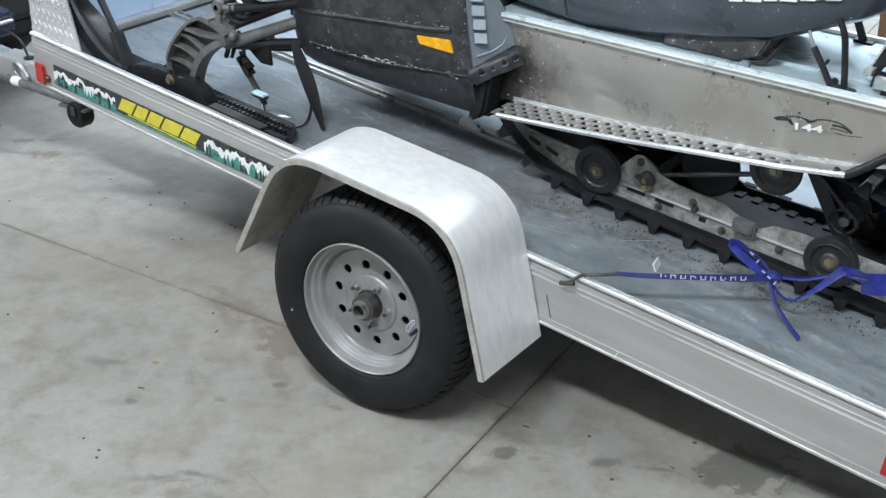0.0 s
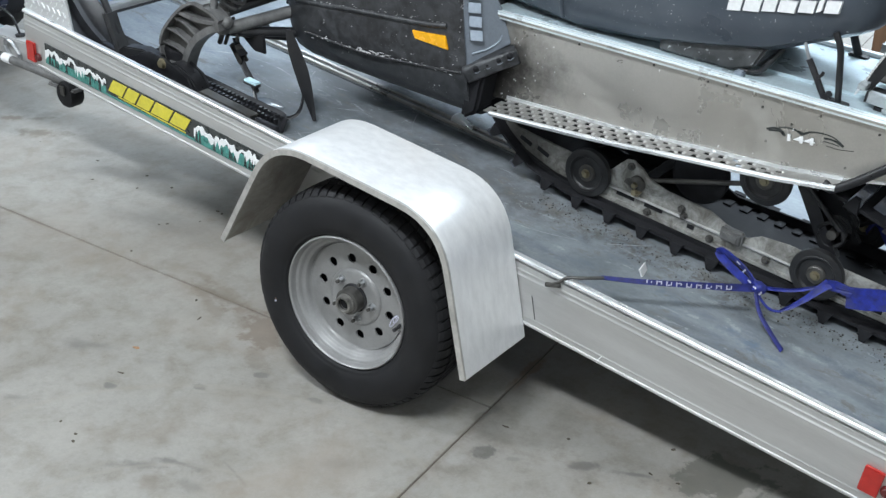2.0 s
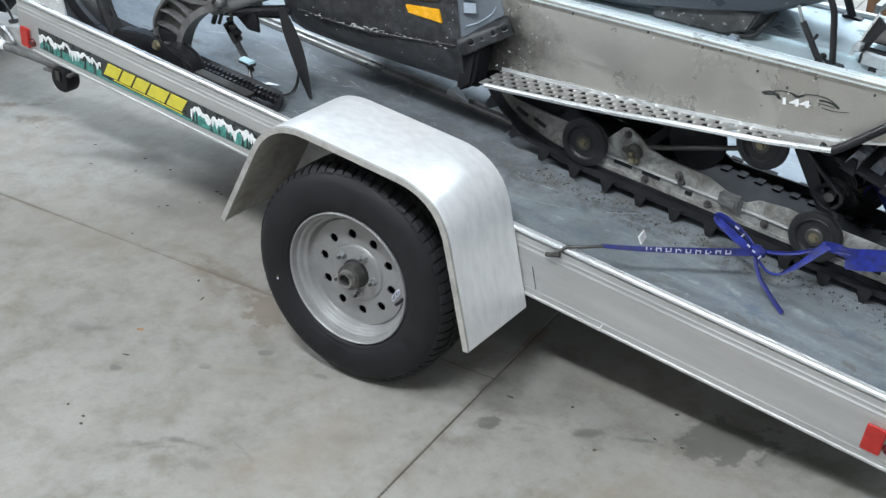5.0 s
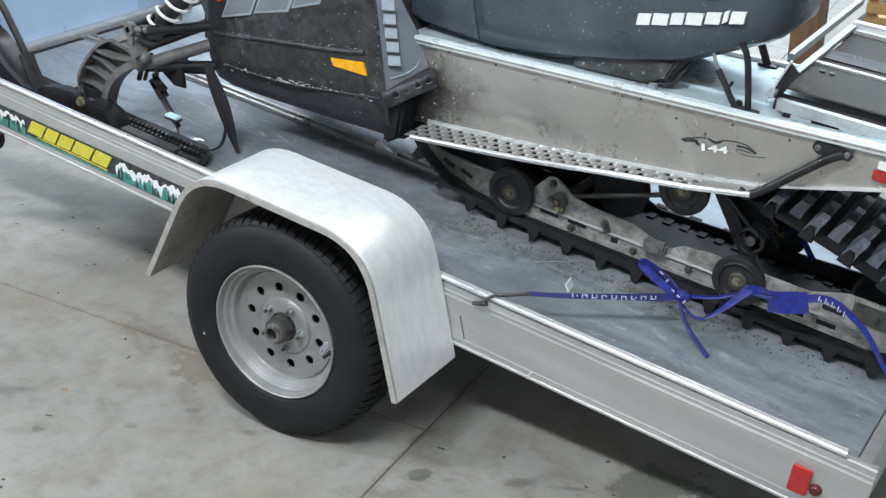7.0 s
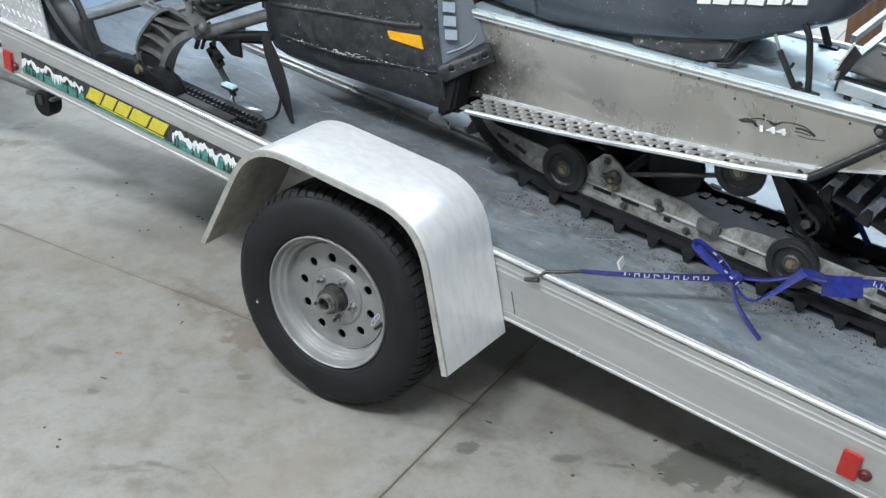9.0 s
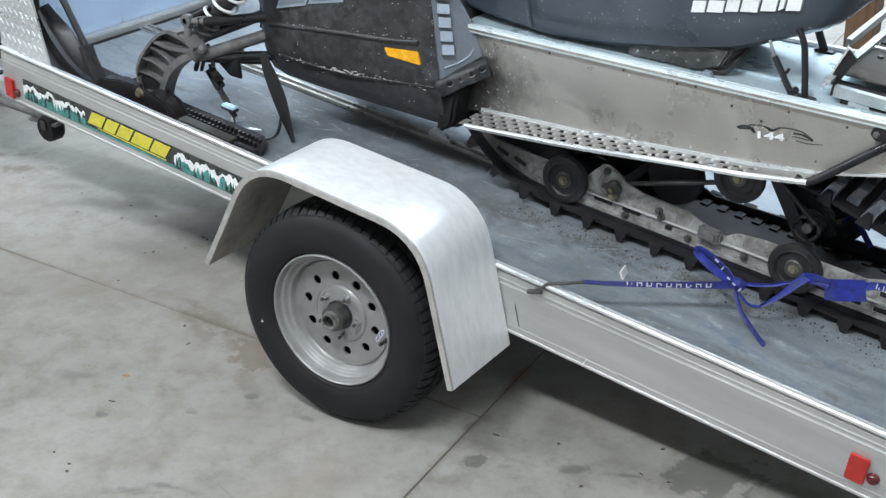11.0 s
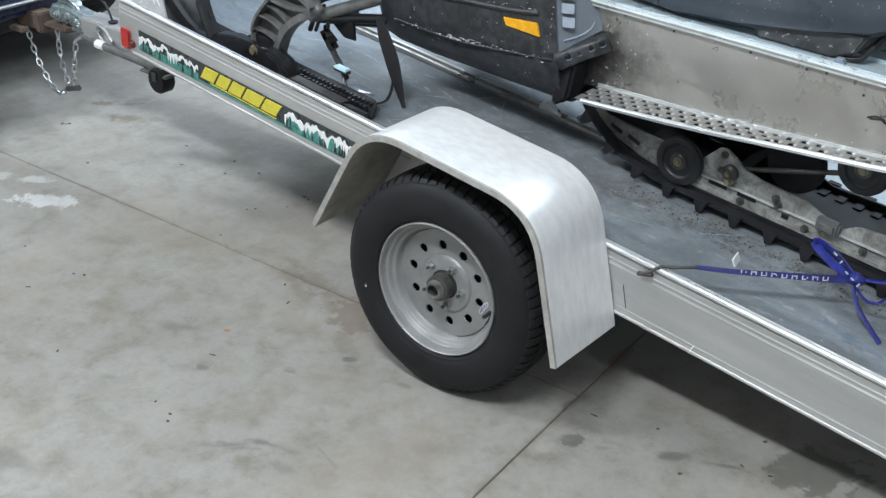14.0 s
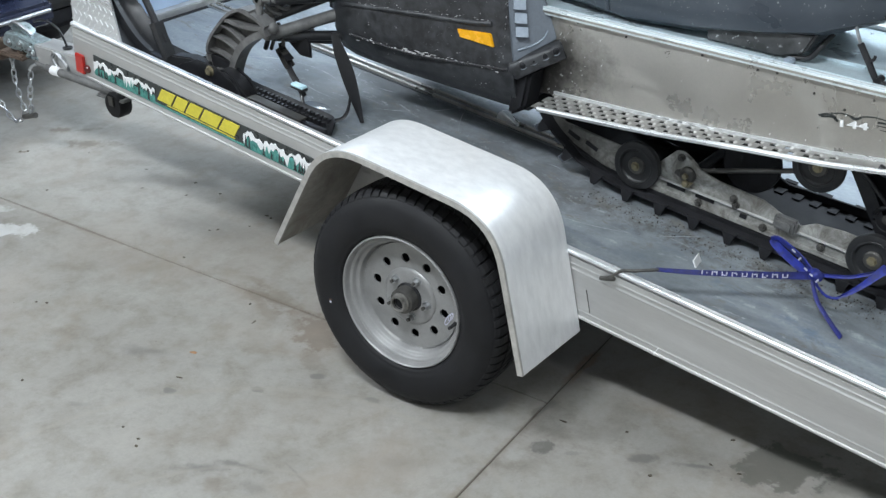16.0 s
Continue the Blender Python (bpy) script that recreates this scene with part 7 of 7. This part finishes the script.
# ---- the towing vehicle ----
def build_vehicle():
    y = 0.5
    v = thing("utility_vehicle", Matrix(), "dark navy towing vehicle with a rusty hitch and chrome trim", "vehicle", origin=(-3.3, y - 0.1, 0))
    y0, y1 = y - 0.95, y + 0.33
    bum = part("bumper", prism([(-3.2, 0.43), (-2.74, 0.425), (-2.69, 0.45), (-2.69, 0.53), (-2.74, 0.55), (-3.2, 0.56)], y0, y1, 0.014), M_NAVY, v, "dark scuffed rear bumper")
    part("bumper_trim", tube([(-2.69, y0 + 0.02, 0.5), (-2.68, y, 0.5), (-2.69, y1 - 0.02, 0.5)], 0.009), M_CHROME, bum, "worn chrome trim")
    part("rear_panel", prism([(-3.3, 0.55), (-2.85, 0.56), (-2.78, 0.62), (-2.82, 0.95), (-3.3, 1.0)], y0 + 0.03, y1 - 0.04, 0.03), M_NAVY, v, "navy painted rear panel")
    part("tail_light", box((-2.8, y + 0.12, 0.68), (-2.77, y + 0.22, 0.76), 0.006), M_RED, v)
    part("under_guard", box((-3.3, y0 + 0.05, 0.36), (-2.78, y1 - 0.06, 0.44), 0.02), M_BLACKPAINT, v, "black under-bumper guard")
    # Added bulk behind the bumper, made wide to shade the floor below.
    part("underbody", box((-4.6, y0 + 0.1, 0.26), (-3.15, y + 0.9, 0.38), 0.03), M_BELT_AND_SHADE, v)
    part("chassis", box((-4.7, y0 + 0.1, 0.36), (-3.1, y + 0.95, 0.8), 0.04), M_BLACKPAINT, v)
    part("cab", box((-4.6, y0 + 0.02, 0.75), (-3.3, y + 1.0, 1.35), 0.1, 4), M_NAVY, v)
    part("receiver", join(box((-3.1, y - 0.04, 0.39), (-2.6, y + 0.04, 0.46), 0.006), box((-2.63, y - 0.048, 0.382), (-2.59, y + 0.048, 0.468), 0.006)), M_RUST, v, "rusty square receiver tube")
    part("ball_mount", join(box((-2.62, y - 0.03, 0.41), (-2.42, y + 0.03, 0.43), 0.006), rod((-2.47, y + 0.01, 0.43), (-2.47, y + 0.01, 0.445), 0.02)), M_RUST, v)
    for dy in (-0.1, 0.1):
        part("chain_eye", box((-2.72, y + dy - 0.02, 0.395), (-2.62, y + dy + 0.02, 0.415), 0.006), M_RUST, v)
    for x in (-3.85, -5.0):
        for yy in (y0 - 0.1, y + 0.8):
            w = part("wheel", lathe([(0.12, 0.02), (0.22, 0.0), (0.27, 0.02), (0.29, 0.06), (0.29, 0.17), (0.27, 0.21), (0.2, 0.22), (0.1, 0.2), (0.0, 0.2)], 40, (x, yy, 0.29)), M_RUBBER, v, "black knobbly tyre")
            part("rim", lathe([(0.0, 0.05), (0.07, 0.05), (0.12, 0.03), (0.13, 0.02)], 32, (x, yy, 0.29)), M_ARM, w)


def build_chains():
    y = 0.5
    first = sweep([Vector((0.019 * math.cos(a) * (1.0), 0, 0.0095 * math.sin(a))) for a in [2 * math.pi * i / 12 for i in range(12)]], circle(0.0035, 6), closed=True, up=(0, 1, 0))
    me = shared("link", first, M_CHROME)
    runs = [[(-2.79, y, 0.36), (-2.76, y, 0.25), (-2.7, y, 0.155), (-2.64, y, 0.105), (-2.58, y, 0.115), (-2.53, y, 0.16)],
            [(-2.56, y + 0.01, 0.39), (-2.555, y, 0.29), (-2.54, y, 0.2), (-2.525, y, 0.155)],
            [(-2.46, y + 0.02, 0.33), (-2.46, y, 0.26), (-2.48, y, 0.19), (-2.5, y, 0.155)]]
    for r in runs:
        ch = thing("safety_chain", Matrix(), "galvanised safety chain hanging in a loop from the hitch", "chain", "safety chains", origin=r[0])
        p = smooth_path(r, 30)
        walked, last = 0.0, None
        n = 0
        for a, b in zip(p, p[1:]):
            walked += (b - a).length
            if last is None or walked - last > 0.029:
                last = walked
                d = (b - a).normalized()
                m = Matrix.Translation(a) @ d.to_track_quat("X", "Z").to_matrix().to_4x4() @ Matrix.Rotation(math.pi / 2 * (n % 2) + 0.4, 4, "X")
                piece("link", me, ch, m)
                n += 1
    solo("chain_bar", join(rod((-0.045, 0, -0.012), (0.045, 0, 0.012), 0.012)), M_STEEL_DARK, pose(-2.5, y, 0.15), "dark steel bar hanging at the chain ends", "pin")


build_vehicle()
build_chains()


# ---- behind the trailer ----
def build_background():
    post = thing("wooden_post", Matrix(), "brown stained timber stand on the floor", "post", origin=(0.36, 3.1, 0))
    part("upright", box((0.3, 3.05, 0.0), (0.42, 3.17, 0.95), 0.004), M_WOOD, post)
    part("foot", box((0.2, 2.95, 0.0), (0.52, 3.27, 0.05), 0.004), M_WOOD, post)
    p2 = thing("wooden_post", Matrix(), "weathered grey timber stand on the floor", "post", origin=(0.03, 2.8, 0))
    part("upright", box((-0.03, 2.75, 0.0), (0.08, 2.86, 0.5), 0.004), surface("grey_timber", (0.3, 0.27, 0.22), 0.7), p2)
    part("foot", box((-0.1, 2.68, 0.0), (0.15, 2.93, 0.04), 0.004), M_WOOD, p2)
    c = thing("wooden_crate", Matrix(), "small yellow pine crate on a dark bench", "crate", origin=(0.85, 3.2, 0.5))
    for z in (0.5, 0.56, 0.62):
        part("slat", box((0.62, 3.0, z), (1.3, 3.02, z + 0.045), 0.002), M_PINE, c)
    for x in (0.62, 1.26):
        part("corner_post", box((x, 3.02, 0.5), (x + 0.04, 3.06, 0.7), 0.002), M_PINE, c)
    part("bottom", box((0.62, 3.02, 0.5), (1.3, 3.4, 0.515), 0.002), M_PINE, c)
    b = thing("work_bench", Matrix(), "low dark work bench against the floor", "bench", origin=(0.9, 3.2, 0))
    part("top", box((0.55, 2.95, 0.44), (2.2, 3.6, 0.495), 0.004), M_BLACKPAINT, b)
    for x in (0.6, 2.1):
        for y in (3.0, 3.5):
            part("leg", box((x, y, 0), (x + 0.05, y + 0.05, 0.44), 0.003), M_BLACKPAINT, b)


build_background()


# ---- litter on the floor and on the deck ----
def build_litter():
    rnd = random.Random(11)
    me = []
    for k in range(4):
        bm = bmesh.new()
        bmesh.ops.create_icosphere(bm, subdivisions=2, radius=1, matrix=Matrix.Diagonal((rnd.uniform(0.004, 0.01), rnd.uniform(0.003, 0.005), rnd.uniform(0.002, 0.003), 1)))
        for v in bm.verts:
            v.co *= 1 + 0.9 * noise.noise(v.co * 90 + Vector((k * 7, 0, 0)))
            v.co.z = max(0.0005, v.co.z + 0.001)
        me.append(shared("mud_crumb", bm, M_DIRT))
    places = [(-2.54, 0.44), (-2.51, 0.462), (-2.269, 0.596), (-1.917, 0.622), (-1.64, 0.643), (-1.579, 0.549), (-1.477, 0.633), (-1.782, 0.494), (-2.086, 0.268), (-1.27, 0.398), (-1.249, 0.42),
              (-1.186, 0.599), (-1.157, 0.591), (-1.173, 0.502), (-1.646, -0.272), (-1.388, -0.419), (-1.349, -0.276), (-1.312, -0.257), (-0.981, -0.567), (-0.614, -0.289), (-0.55, -0.535),
              (-0.474, -0.545), (-0.452, -0.568), (-0.662, 0.047), (-1.182, 0.206), (-0.753, 0.118), (0.561, 0.232), (0.399, 0.174), (0.796, 0.356), (0.871, 0.243), (0.698, 0.111), (0.8, 0.235)]
    for i, (x, y) in enumerate(places):
        ob = new("mud_crumb", me[i % 4])
        ob.matrix_world = pose(x, y, 0, 0, 0, rnd.uniform(0, 180)) @ Matrix.Diagonal((rnd.uniform(0.5, 1.1), rnd.uniform(0.7, 1.5), rnd.uniform(0.4, 1.0), 1))
        tagged(ob, "dry brown mud crumbs on the concrete", "debris", "mud crumbs on the floor")
    chip = bmesh.new()
    bmesh.ops.create_icosphere(chip, subdivisions=2, radius=1, matrix=Matrix.Diagonal((0.013, 0.006, 0.003, 1)))
    for v in chip.verts:
        v.co *= 1 + 0.5 * noise.noise(v.co * 80)
        v.co.z = max(0.0004, v.co.z + 0.001)
    solo("dry_leaf", chip, M_LEAF, pose(-0.683, -0.178, 0, 0, 0, 20), "small tan leaf scrap lying on the concrete", "leaf")
    bm = bmesh.new()
    for i in range(700):
        x = rnd.uniform(0.15, 1.3)
        y = 0.655 - abs(rnd.gauss(0, 0.045))
        s = rnd.choice((0.0008, 0.001, 0.0012, 0.0022)) * rnd.uniform(0.6, 1.3)
        bmesh.ops.create_icosphere(bm, subdivisions=1, radius=s, matrix=Matrix.Translation((x, y, DECK + s * 0.4)))
    tagged(solo("track_grit", bm, M_GRIT, BED, "dark grit along the edge of the drive track", "grit"), kind="stuff")
    solo("paper_tag", prism([(-0.023, 0.0), (0.016, 0.0), (0.023, 0.002), (0.016, 0.004), (-0.023, 0.004)], -0.011, 0.011), M_WHITE, BED @ pose(0.572, 0.512, DECK + 0.008, 62, 0, 100), "small white paper tag lying on the deck", "tag", smooth=False)


build_litter()
